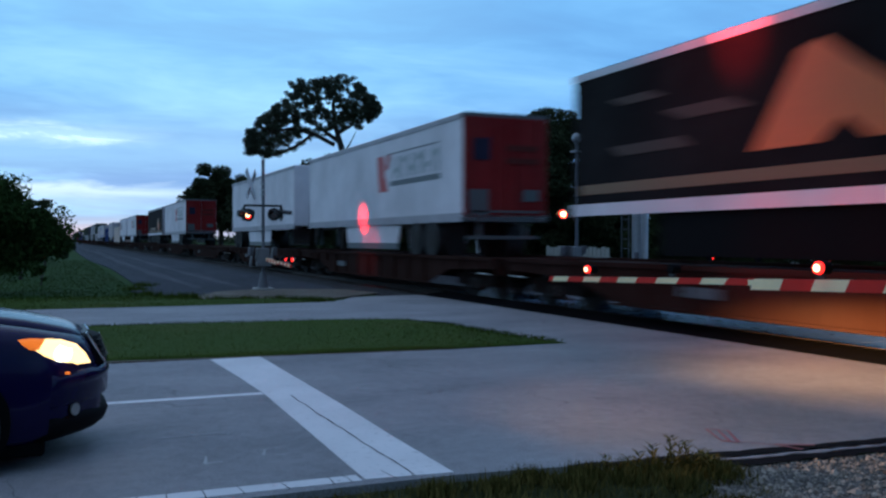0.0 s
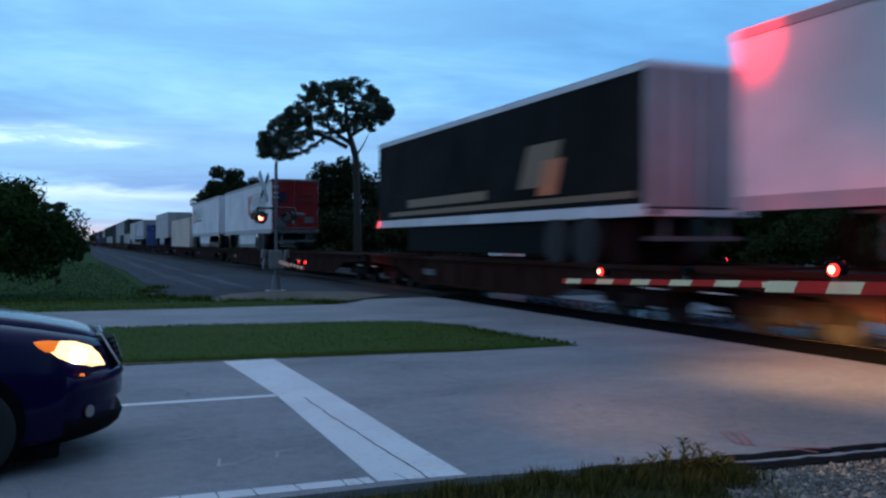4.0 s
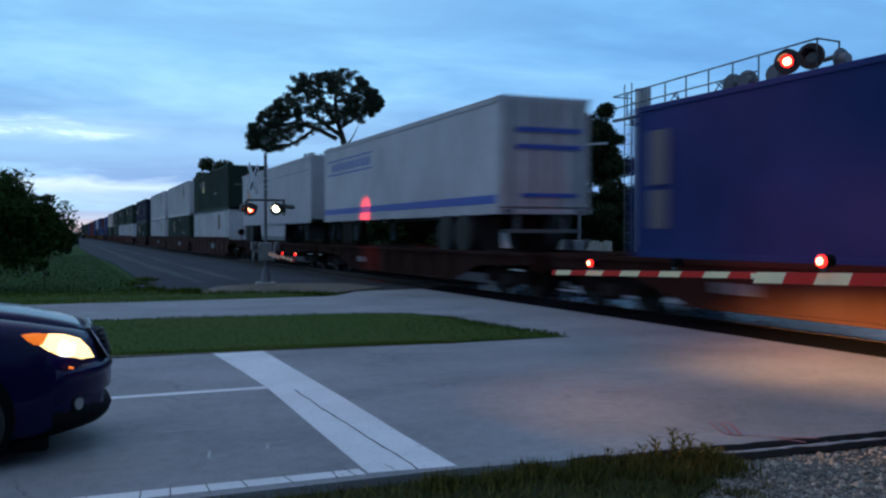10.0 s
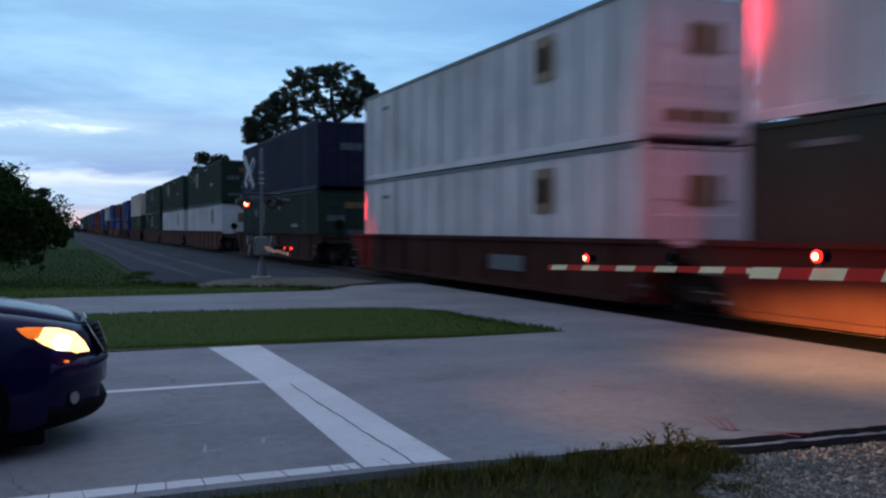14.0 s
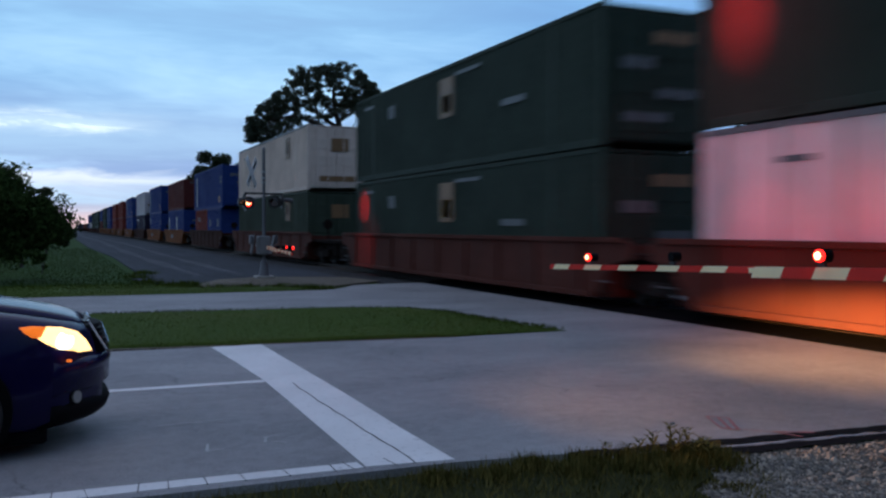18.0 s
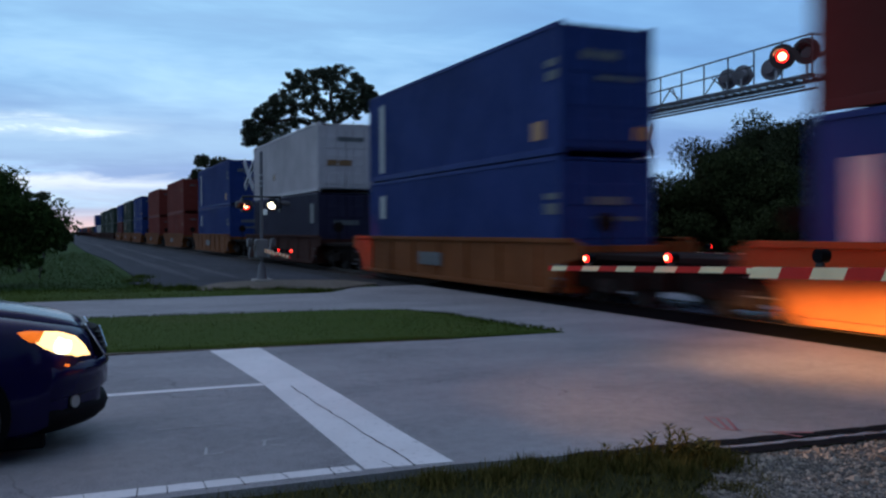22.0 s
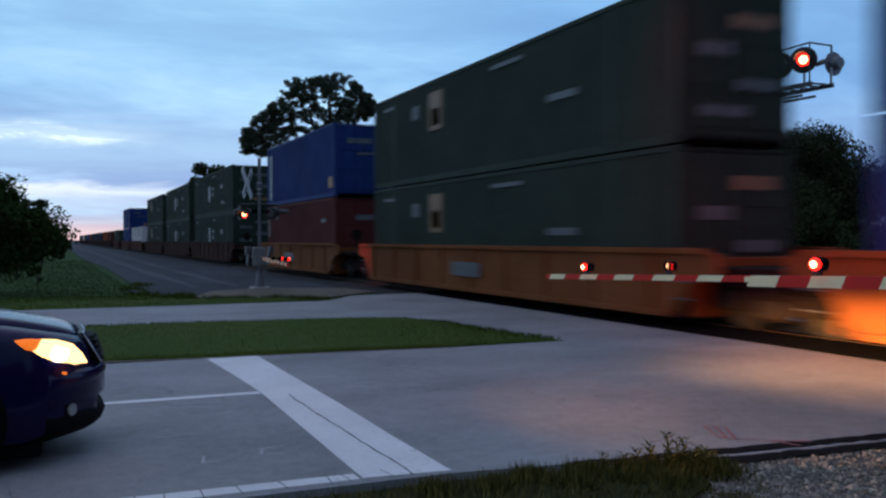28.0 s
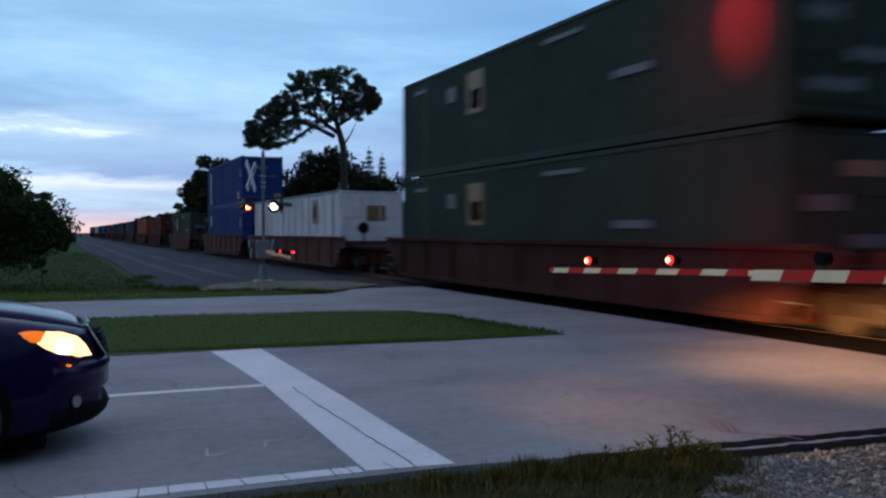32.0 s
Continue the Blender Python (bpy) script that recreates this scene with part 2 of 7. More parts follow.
def leafy(name, a, b):
    m, g = material(name)
    co = placed(g)
    isl = g.node("ShaderNodeNewGeometry").outputs["Random Per Island"]
    col = g.mix(isl, a, b)
    col = g.mix(g.math("MULTIPLY", g.noise(co, 0.9, 3), 0.6), col, tuple(c * 0.5 for c in a))
    finish(g, col, 0.9, shine=0.02)
    return m


def gravel(name, a, b, scale):
    m, g = material(name)
    co = placed(g)
    v = g.node("ShaderNodeTexVoronoi", feature="F1")
    v.inputs["Scale"].default_value = scale
    g.link(co, v.inputs["Vector"])
    sepc = g.node("ShaderNodeSeparateColor")
    g.link(v.outputs["Color"], sepc.inputs[0])
    col = g.mix(sepc.outputs[0], a, b)
    # shade in the gaps between stones, painted into the colour
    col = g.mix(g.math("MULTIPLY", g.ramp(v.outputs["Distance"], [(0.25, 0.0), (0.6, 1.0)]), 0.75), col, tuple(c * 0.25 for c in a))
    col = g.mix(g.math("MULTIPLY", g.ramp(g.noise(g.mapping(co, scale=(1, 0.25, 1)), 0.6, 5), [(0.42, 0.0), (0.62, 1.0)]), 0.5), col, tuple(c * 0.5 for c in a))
    h = g.math("SUBTRACT", 1.0, v.outputs["Distance"])
    finish(g, col, 0.9, 0, h, 0.03, shine=0.1)
    return m


def bark(name, colour):
    m, g = material(name)
    co = where(g)
    n = g.noise(g.mapping(co, scale=(6, 6, 1.2)), 2.0, 6, 0.7)
    finish(g, g.mix(n, tuple(c * 0.4 for c in colour), colour), 0.9, 0, n, 0.03)
    return m


def tinted_glass(name, colour):
    m, g = material(name)
    finish(g, colour, 0.06, 0.0, coat=1.0)
    return m


M = {}
M["asphalt"] = asphalt("asphalt_road", (0.203, 0.201, 0.213), (0.290, 0.284, 0.295))
M["old_asphalt"] = asphalt("asphalt_pale", (0.22, 0.212, 0.23), (0.32, 0.305, 0.315))
M["tar"] = plain("tar_seam", (0.012, 0.012, 0.014), 0.95, 0, 20, 0.4, 0.004, shine=0.02)
M["line"] = road_paint("white_road_paint", (0.70, 0.69, 0.70))
M["scuff"] = road_paint("pale_scuff", (0.40, 0.40, 0.41))
M["red_spray"] = road_paint("red_spray_paint", (0.27, 0.095, 0.105))
M["verge"] = turf("verge_soil", (0.022, 0.027, 0.011), (0.046, 0.050, 0.019), (0.065, 0.052, 0.030))
M["truss"] = plain("weathered_truss_steel", (0.085, 0.09, 0.10), 0.6, 0.3, 10, 0.3, 0.001)
M["m_logo"] = plain("marking_logo", (0.34, 0.36, 0.37), 0.6)
M["turf"] = turf("lawn", (0.040, 0.072, 0.013), (0.070, 0.104, 0.020), (0.100, 0.095, 0.030))
# darker copies of turf and blade: tree shade over the far lawn, as colour
M["meadow"] = turf("lawn_shaded", (0.022, 0.052, 0.011), (0.040, 0.078, 0.016), (0.055, 0.055, 0.020))
M["blade_shade"] = leafy("lawn_blade_shaded", (0.028, 0.052, 0.011), (0.055, 0.078, 0.018))
M["blade"] = leafy("grass_blade", (0.048, 0.080, 0.013), (0.094, 0.118, 0.024))
M["weed"] = leafy("verge_weed", (0.050, 0.058, 0.016), (0.200, 0.155, 0.046))
# ballast colour lowered to deepen the shadow under the train
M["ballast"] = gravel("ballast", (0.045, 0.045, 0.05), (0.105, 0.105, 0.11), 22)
# pale limestone, its tint warmed to carry some headlight glow
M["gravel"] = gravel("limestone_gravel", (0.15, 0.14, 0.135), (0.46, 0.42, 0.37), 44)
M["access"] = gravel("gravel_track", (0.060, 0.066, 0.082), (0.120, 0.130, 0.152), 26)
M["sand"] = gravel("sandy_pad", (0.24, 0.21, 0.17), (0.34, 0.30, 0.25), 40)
M["stone"] = leafy("loose_stone", (0.08, 0.075, 0.07), (0.52, 0.46, 0.39))
# near slabs: black rubber, darkened further for the shade beside the train
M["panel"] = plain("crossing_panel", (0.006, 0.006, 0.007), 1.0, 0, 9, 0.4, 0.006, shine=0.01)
# blue base colour stands in for the sky mirrored in these slabs
M["panel_smooth"] = plain("smooth_sheen_crossing_panel", (0.19, 0.25, 0.38), 0.24, 0.0, 5, 0.35, 0.001, shine=0.8)
M["tie"] = plain("tie_timber", (0.045, 0.035, 0.028), 0.9, 0, 6, 0.4, 0.01)
M["rail"] = plain("rail_rust", (0.030, 0.018, 0.014), 0.8, 0.1, 18, 0.3, 0.002)
M["rail_head"] = plain("rail_head", (0.62, 0.64, 0.68), 0.16, 1.0, 8, 0.1, 0.0006)
M["leaf_pine"] = leafy("pine_needles", (0.060, 0.070, 0.052), (0.100, 0.112, 0.078))
M["leaf_dark"] = leafy("oak_leaves", (0.034, 0.043, 0.024), (0.066, 0.078, 0.038))
M["leaf"] = leafy("shrub_leaves", (0.024, 0.044, 0.013), (0.058, 0.092, 0.026))
M["leaf_hedge"] = leafy("hedge_leaves", (0.030, 0.040, 0.017), (0.060, 0.072, 0.028))
M["bark"] = bark("bark", (0.055, 0.042, 0.034))
M["galv"] = plain("galvanised_steel", (0.42, 0.43, 0.45), 0.45, 0.7, 10, 0.2, 0.001)
M["alu"] = plain("aluminium_paint", (0.15, 0.15, 0.17), 0.5, 0.3, 10, 0.25, 0.001)
M["black"] = plain("black_paint", (0.012, 0.012, 0.014), 0.5, 0, 12, 0.4, 0.001)
M["grey"] = paint("grey_enamel", (0.22, 0.225, 0.24), 0.5, 0.3)
M["cabinet"] = paint("cabinet_paint", (0.66, 0.71, 0.73), 0.55, 0.3)
M["concrete"] = plain("concrete", (0.33, 0.32, 0.30), 0.9, 0, 7, 0.25, 0.006)
# white boards, yellowed in the colour for the warm headlights on them
M["gate_white"] = paint("gate_white", (0.95, 0.76, 0.46), 0.5, 0.08, (0.4, 0.3, 0.2))
M["gate_red"] = paint("gate_red", (0.60, 0.028, 0.020), 0.45, 0.08, (0.2, 0.02, 0.02))
M["sign_white"] = paint("sign_white", (0.72, 0.73, 0.74), 0.4, 0.2)
M["lens_red"] = tinted_glass("red_lens", (0.035, 0.002, 0.002))
M["glow_red"] = glow("lit_red_lamp", (1.0, 0.014, 0.010), 3.4)
M["glow_core"] = glow("lit_red_core", (1.0, 0.50, 0.22), 7.0)
M["glow_white"] = glow("lit_white_lamp", (1.0, 0.90, 0.66), 4.5)
M["glow_head"] = glow("lit_headlamp", (1.0, 0.60, 0.24), 2.5)
M["glow_turn"] = glow("lit_side_marker", (1.0, 0.20, 0.02), 0.8)
M["car_paint"] = plain("navy_car_paint", (0.005, 0.003, 0.036), 0.20, 0.0, 30, 0.15, 0.0001, 0.15, 0.14)
M["car_black"] = plain("car_black_plastic", (0.002, 0.002, 0.003), 0.7, 0, 30, 0.2, 0.0004, 0.0, 0.08)
M["chrome"] = plain("chrome", (0.75, 0.76, 0.78), 0.12, 1.0, 6, 0.05, 0.0002)
M["alloy"] = plain("alloy_wheel", (0.50, 0.51, 0.53), 0.3, 0.9, 10, 0.1, 0.0004)
M["tyre"] = plain("tyre_rubber", (0.014, 0.014, 0.015), 0.85, 0, 18, 0.3, 0.002)
M["glass"] = tinted_glass("dark_glass", (0.008, 0.010, 0.012))
M["headglass"] = tinted_glass("lamp_bowl", (0.16, 0.15, 0.14))
# running gear nearly black: shade under the cars is part of these two colours
M["steel"] = paint("bogie_steel_shaded", (0.010, 0.006, 0.005), 0.9, 0.4, (0.022, 0.009, 0.006), shine=0.04)
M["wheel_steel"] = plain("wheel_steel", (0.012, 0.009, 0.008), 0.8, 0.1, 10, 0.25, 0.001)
# container white with a little lilac bounce light mixed in
M["c_white"] = paint("container_white", (0.66, 0.62, 0.64), 0.5, 0.3, (0.22, 0.18, 0.17))
M["c_tan"] = paint("container_cream", (0.66, 0.53, 0.46), 0.55, 0.3, (0.26, 0.20, 0.17))
M["c_green"] = paint("container_green", (0.012, 0.027, 0.017), 0.66, 0.25, (0.012, 0.016, 0.011), shine=0.30)
M["c_green2"] = paint("container_dull_green", (0.036, 0.050, 0.034), 0.6, 0.3, (0.022, 0.026, 0.018))
M["c_blue"] = paint("container_blue", (0.008, 0.030, 0.155), 0.55, 0.2, (0.02, 0.03, 0.08), shine=0.15)
M["c_navy"] = paint("container_navy", (0.010, 0.008, 0.034), 0.55, 0.2, (0.02, 0.018, 0.03), shine=0.2)
M["c_red"] = paint("container_red_oxide", (0.155, 0.022, 0.015), 0.6, 0.22, (0.06, 0.022, 0.018), shine=0.15)
M["c_brown"] = paint("container_maroon", (0.092, 0.014, 0.012), 0.6, 0.22, (0.04, 0.018, 0.016), shine=0.15)
M["c_orange"] = paint("container_orange", (0.27, 0.055, 0.016), 0.55, 0.3)
# silver and dull white, both shifted to magenta for the bounce light
M["c_grey"] = paint("trailer_silver", (0.40, 0.375, 0.405), 0.4, 0.2, (0.18, 0.16, 0.16))
M["c_pale"] = paint("trailer_dull_white", (0.48, 0.45, 0.485), 0.45, 0.2, (0.2, 0.18, 0.18))
M["rut"] = gravel("gravel_rut", (0.105, 0.112, 0.128), (0.19, 0.20, 0.22), 30)
M["c_black"] = paint("trailer_black", (0.009, 0.007, 0.008), 0.7, 0.1, (0.02, 0.014, 0.012), shine=0.05)
# trailer white, pinkened in the colour for lilac bounce light
M["c_trailer"] = paint("trailer_white", (0.74, 0.69, 0.73), 0.45, 0.10, (0.30, 0.27, 0.27))
M["w_brown"] = paint("well_brown", (0.042, 0.012, 0.008), 0.75, 0.5, (0.022, 0.009, 0.006), shine=0.08)
M["w_tan"] = paint("well_yellow", (0.170, 0.056, 0.014), 0.65, 0.4, (0.06, 0.028, 0.014), shine=0.08)
M["w_rose"] = paint("well_faded", (0.076, 0.019, 0.012), 0.65, 0.6, (0.040, 0.026, 0.024), shine=0.08)
M["deck"] = paint("flatcar_deck", (0.026, 0.009, 0.006), 0.85, 0.45, (0.022, 0.009, 0.006), shine=0.04)
M["m_white"] = plain("marking_white", (0.68, 0.68, 0.66), 0.5)
M["m_yellow"] = plain("marking_yellow", (0.55, 0.36, 0.06), 0.5)
M["m_orange"] = plain("marking_orange", (0.60, 0.13, 0.02), 0.5)
M["m_red"] = plain("marking_red", (0.42, 0.025, 0.025), 0.5)
M["m_amber"] = plain("marking_amber", (0.36, 0.17, 0.05), 0.5)
M["m_blue"] = plain("marking_blue", (0.02, 0.05, 0.32), 0.5)
M["m_grey"] = plain("marking_grey", (0.075, 0.08, 0.088), 0.5)
M["m_pale"] = plain("marking_pale", (0.085, 0.092, 0.10), 0.6)
M["m_dusk"] = plain("marking_dusk", (0.045, 0.020, 0.012), 0.7)
M["m_rose"] = plain("marking_rose", (0.42, 0.22, 0.22), 0.6)
M["m_brown"] = plain("marking_brown", (0.17, 0.085, 0.03), 0.5)
M["t_red"] = paint("trailer_door_red", (0.19, 0.008, 0.010), 0.5, 0.2)
M["wall_far"] = paint("roof_far", (0.30, 0.32, 0.34), 0.6, 0.2)


# ---- mesh helpers ----
def mesh_of(bm, name, mats, smooth=False):
    me = bpy.data.meshes.new(name)
    bmesh.ops.recalc_face_normals(bm, faces=bm.faces)
    bm.to_mesh(me)
    bm.free()
    for m in (mats if isinstance(mats, (list, tuple)) else [mats]):
        me.materials.append(M[m])
    if smooth:
        for p in me.polygons:
            p.use_smooth = True
    return me


def part(name, bm, mat, parent=None, label="", smooth=False, at=None):
    """One mesh object under a thing or a part."""
    ob = new(name, bm if isinstance(bm, bpy.types.Mesh) else mesh_of(bm, name, mat, smooth))
    if parent:
        ob.parent = parent
    if at is not None:
        ob.matrix_basis = at
    if label:
        ob["label"] = label
    return ob


def thing(name, at, label, category, group="", kind=""):
    ob = new(name)
    ob.empty_display_size = 0.2
    ob.matrix_basis = at
    return tagged(ob, label, category, group, kind)


def box(x0, x1, y0, y1, z0, z1, bevel=0.0, bm=None):
    own = bmesh.new()
    bmesh.ops.create_cube(own, size=1, matrix=Matrix.Translation(((x0 + x1) / 2, (y0 + y1) / 2, (z0 + z1) / 2)) @ Matrix.Diagonal((x1 - x0, y1 - y0, z1 - z0, 1)))
    if bevel:
        bmesh.ops.bevel(own, geom=own.edges[:], offset=bevel, segments=1, affect="EDGES")
    return join(bm, own)


def join(bm, own):
    if bm is None:
        return own
    tmp = bpy.data.meshes.new("tmp")
    own.to_mesh(tmp)
    own.free()
    bm.from_mesh(tmp)
    bpy.data.meshes.remove(tmp)
    return bm


def rod(a, b, r, seg=8, r2=None, bm=None):
    a, b = Vector(a), Vector(b)
    own = bmesh.new()
    d = b - a
    m = Matrix.Translation((a + b) / 2) @ d.to_track_quat("Z", "Y").to_matrix().to_4x4()
    bmesh.ops.create_cone(own, cap_ends=True, segments=seg, radius1=r, radius2=r if r2 is None else r2, depth=d.length, matrix=m)
    return join(bm, own)


def disc(at, way, r, thick, seg=20, bm=None):
    at, way = Vector(at), Vector(way).normalized()
    return rod(at - way * thick / 2, at + way * thick / 2, r, seg, bm=bm)


def outline(points, z0, z1):
    """A flat prism over a plan outline."""
    bm = bmesh.new()
    low = [bm.verts.new((x, y, z0)) for x, y in points]
    top = [bm.verts.new((x, y, z1)) for x, y in points]
    bm.faces.new(top)
    n = len(points)
    for i in range(n):
        bm.faces.new((low[i], low[(i + 1) % n], top[(i + 1) % n], top[i]))
    return bm


def extrude_side(points, y0, y1, bm=None):
    """A profile in x, z drawn along y."""
    own = bmesh.new()
    a = [own.verts.new((x, y0, z)) for x, z in points]
    b = [own.verts.new((x, y1, z)) for x, z in points]
    own.faces.new(a)
    own.faces.new(b[::-1])
    n = len(points)
    for i in range(n):
        own.faces.new((a[i], b[i], b[(i + 1) % n], a[(i + 1) % n]))
    return join(bm, own)


def extrude_long(points, x0, x1, bm=None):
    """A profile in y, z drawn along x."""
    own = bmesh.new()
    a = [own.verts.new((x0, y, z)) for y, z in points]
    b = [own.verts.new((x1, y, z)) for y, z in points]
    own.faces.new(a)
    own.faces.new(b[::-1])
    n = len(points)
    for i in range(n):
        own.faces.new((a[i], b[i], b[(i + 1) % n], a[(i + 1) % n]))
    return join(bm, own)

# ---- ground, roads, track ----
TRACK = 11.32          # track centre line
RAIL_TOP = 0.10


def flat_sheet(name, mat, x0, x1, y0, y1, z, nx=1, ny=1, rough=0.0, seed=0):
    bm = bmesh.new()
    rows = []
    for j in range(ny + 1):
        for i in range(nx + 1):
            x, y = x0 + (x1 - x0) * i / nx, y0 + (y1 - y0) * j / ny
            h = noise.noise(Vector((x * 0.6 + seed, y * 0.6, 0))) * rough
            rows.append(bm.verts.new((x, y, z + h)))
    w = nx + 1
    for j in range(ny):
        for i in range(nx):
            bm.faces.new((rows[j * w + i], rows[j * w + i + 1], rows[(j + 1) * w + i + 1], rows[(j + 1) * w + i]))
    return mesh_of(bm, name, mat)


ground = new("ground", flat_sheet("ground", "meadow", -1600, 1600, -1600, 1900, -0.06))
tagged(ground, "flat grassy ground reaching the horizon, tree shade in its dark green", "ground", kind="structure")

road = new("road", mesh_of(outline([(-70, 5.62), (2.5, 5.58), (4.2, 5.38), (6.2, 5.24), (9.75, 5.0), (9.75, 24.4), (7.6, 24.2), (7.05, 23.2), (6.2, 22.5), (-70, 22.5),
                                    (-70, 17.5), (1.9, 17.62), (4.0, 17.2), (6.2, 16.85), (6.9, 16.2), (7.0, 14.4), (7.15, 13.1), (7.3, 12.1), (5.3, 12.04), (2.1, 12.3), (-70, 12.6)],
                                   -0.3, 0.0), "road", "asphalt"))
tagged(road, "worn grey asphalt road with a grassed median", "road", kind="structure")
far_road = new("road", mesh_of(outline([(12.95, 5.0), (70, 5.0), (70, 23.5), (12.95, 23.5)], -0.3, 0.0), "road", "asphalt"))
tagged(far_road, "grey asphalt road beyond the tracks", "road", kind="structure")
apron = new("pavement", mesh_of(outline([(3.7, 24.1), (6.1, 23.5), (7.2, 24.3), (9.0, 26.0), (8.6, 28.4), (6.2, 29.6), (4.6, 28.6), (3.6, 26.2)], -0.3, -0.012), "pavement", "sand"))
tagged(apron, "pale sandy pad round the crossing signal mast", "pavement", kind="structure")
access = new("road", mesh_of(outline([(2.9, 26.2), (3.6, 26.2), (4.6, 28.6), (6.2, 29.6), (8.6, 28.4), (8.8, 32), (8.8, 900), (2.2, 900), (2.2, 80), (2.75, 53), (2.6, 35), (2.1, 29.8)], -0.3, -0.025), "road", "access"))
tagged(access, "grey gravel access track beside the railway", "gravel track", kind="structure")


def pale_rut(mid, wide, seed):
    """A wheel rut: a strip with ragged edges that wanders a little."""
    rnd = random.Random(seed)
    bm = bmesh.new()
    prev = None
    y = 31.0
    while y < 400:
        c = mid + 0.18 * math.sin(y * 0.06 + seed) + rnd.uniform(-0.03, 0.03)
        w = wide * (0.7 + 0.3 * math.sin(y * 0.3 + seed)) + rnd.uniform(-0.04, 0.04)
        cur = (bm.verts.new((c - w, y, -0.02)), bm.verts.new((c + w, y, -0.02)))
        if prev:
            bm.faces.new((prev[0], prev[1], cur[1], cur[0]))
        prev = cur
        y += 0.5 if y < 90 else 10
    ob = new("trim", mesh_of(bm, "trim", "rut"))
    tagged(ob, "pale worn wheel rut in the gravel track", "wheel rut", kind="structure")


pale_rut(4.3, 0.34, 1)
pale_rut(5.9, 0.26, 2)
for x0, x1, y0, y1, z in ((8.79, 9.62, 24.3, 900, -0.036), (13.05, 18.0, 23.55, 900, -0.046), (13.05, 18.0, -150, 4.95, -0.046)):
    edge = new("ballast_shoulder", mesh_of(outline([(x0, y0), (x1, y0), (x1, y1), (x0, y1)], -0.3, z), "ballast_shoulder", "ballast"))
    tagged(edge, "dark stone shoulder beside the track", "ballast", kind="structure")

bed = bmesh.new()
extrude_side([(8.7, -0.3), (9.5, -0.05), (13.2, -0.05), (14.2, -0.3)], 24.3, 1500, bed)
extrude_side([(8.7, -0.3), (9.5, -0.05), (13.2, -0.05), (14.2, -0.3)], -150, 5.0, bed)
ballast = new("ballast_bed", mesh_of(bed, "ballast_bed", "ballast"))
tagged(ballast, "dark grey crushed stone ballast under the track", "ballast", kind="structure")

panel = thing("crossing_surface", pose(0, 0, 0), "crossing panels by the rails, shade and sky sheen put into their colours", "crossing", kind="structure")
for k in range(8):
    y0 = 5.0 + k * 2.42
    # the outer slabs slope up to the rails, the middle one lies flush with them; blue of the sheen slabs is painted sky
    # sheen
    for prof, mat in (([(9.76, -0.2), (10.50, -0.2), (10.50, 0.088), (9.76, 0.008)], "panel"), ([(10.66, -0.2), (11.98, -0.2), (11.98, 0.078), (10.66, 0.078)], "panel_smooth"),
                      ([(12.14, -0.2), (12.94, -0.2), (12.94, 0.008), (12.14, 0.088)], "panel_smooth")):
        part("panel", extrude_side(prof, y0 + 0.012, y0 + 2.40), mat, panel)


def rails():
    prof = [(-0.07, -0.17), (0.07, -0.17), (0.07, -0.155), (0.012, -0.13), (0.012, -0.045), (0.036, -0.03), (0.036, -0.006), (-0.036, -0.006), (-0.036, -0.03), (-0.012, -0.045), (-0.012, -0.13), (-0.07, -0.155)]
    track = thing("track", pose(0, 0, 0), "single railway track with polished steel rails", "railway track", kind="structure")
    for x in (TRACK - 0.7525, TRACK + 0.7525):
        ob = part("rail", extrude_side([(x + a, RAIL_TOP + b) for a, b in prof], -150, 1500), "rail", track)
        part("rail_head", extrude_side([(x - 0.035, RAIL_TOP - 0.006), (x + 0.035, RAIL_TOP - 0.006), (x + 0.028, RAIL_TOP), (x - 0.028, RAIL_TOP)], -150, 1500), "rail_head", ob, "polished running surface")
    tie = mesh_of(box(-1.3, 1.3, -0.115, 0.115, -0.18, 0, 0.01), "tie", "tie")
    n = 0
    y = 24.8
    while y < 80:
        part("tie", tie, None, track, at=pose(TRACK + 0.02 * math.sin(n * 7.1), y, -0.035, 0, 0, 0.6 * math.sin(n * 3.3)))
        y += 0.53
        n += 1
    bm = bmesh.new()
    while y < 260:
        box(TRACK - 1.3, TRACK + 1.3, y - 0.115, y + 0.115, -0.2, -0.035, 0, bm)
        y += 0.53
    part("ties", bm, "tie", track)["kind"] = "stuff"


rails()


# road paint
def strip(points, name, mat="line", z=0.004, label="", cat="road marking"):
    ob = new(name, mesh_of(outline(points, -0.05, z), name, mat))
    tagged(ob, label, cat, kind="structure")


strip([(1.86, 12.24), (2.54, 12.26), (2.53, 8.4), (2.50, 6.7), (2.50, 5.64), (1.88, 5.70), (1.91, 7.0), (1.965, 9.3), (1.93, 10.6)], "stop_line", label="broad white stop line, worn at its edges")
strip([(-70, 9.50), (1.955, 9.39), (1.955, 9.25), (-70, 9.36)], "lane_line", label="thin white lane line")
strip([(-70, 5.84), (0.25, 5.86), (1.855, 5.83), (1.855, 5.68), (0.7, 5.69), (-70, 5.68)], "edge_line", label="white edge line with small cracks")


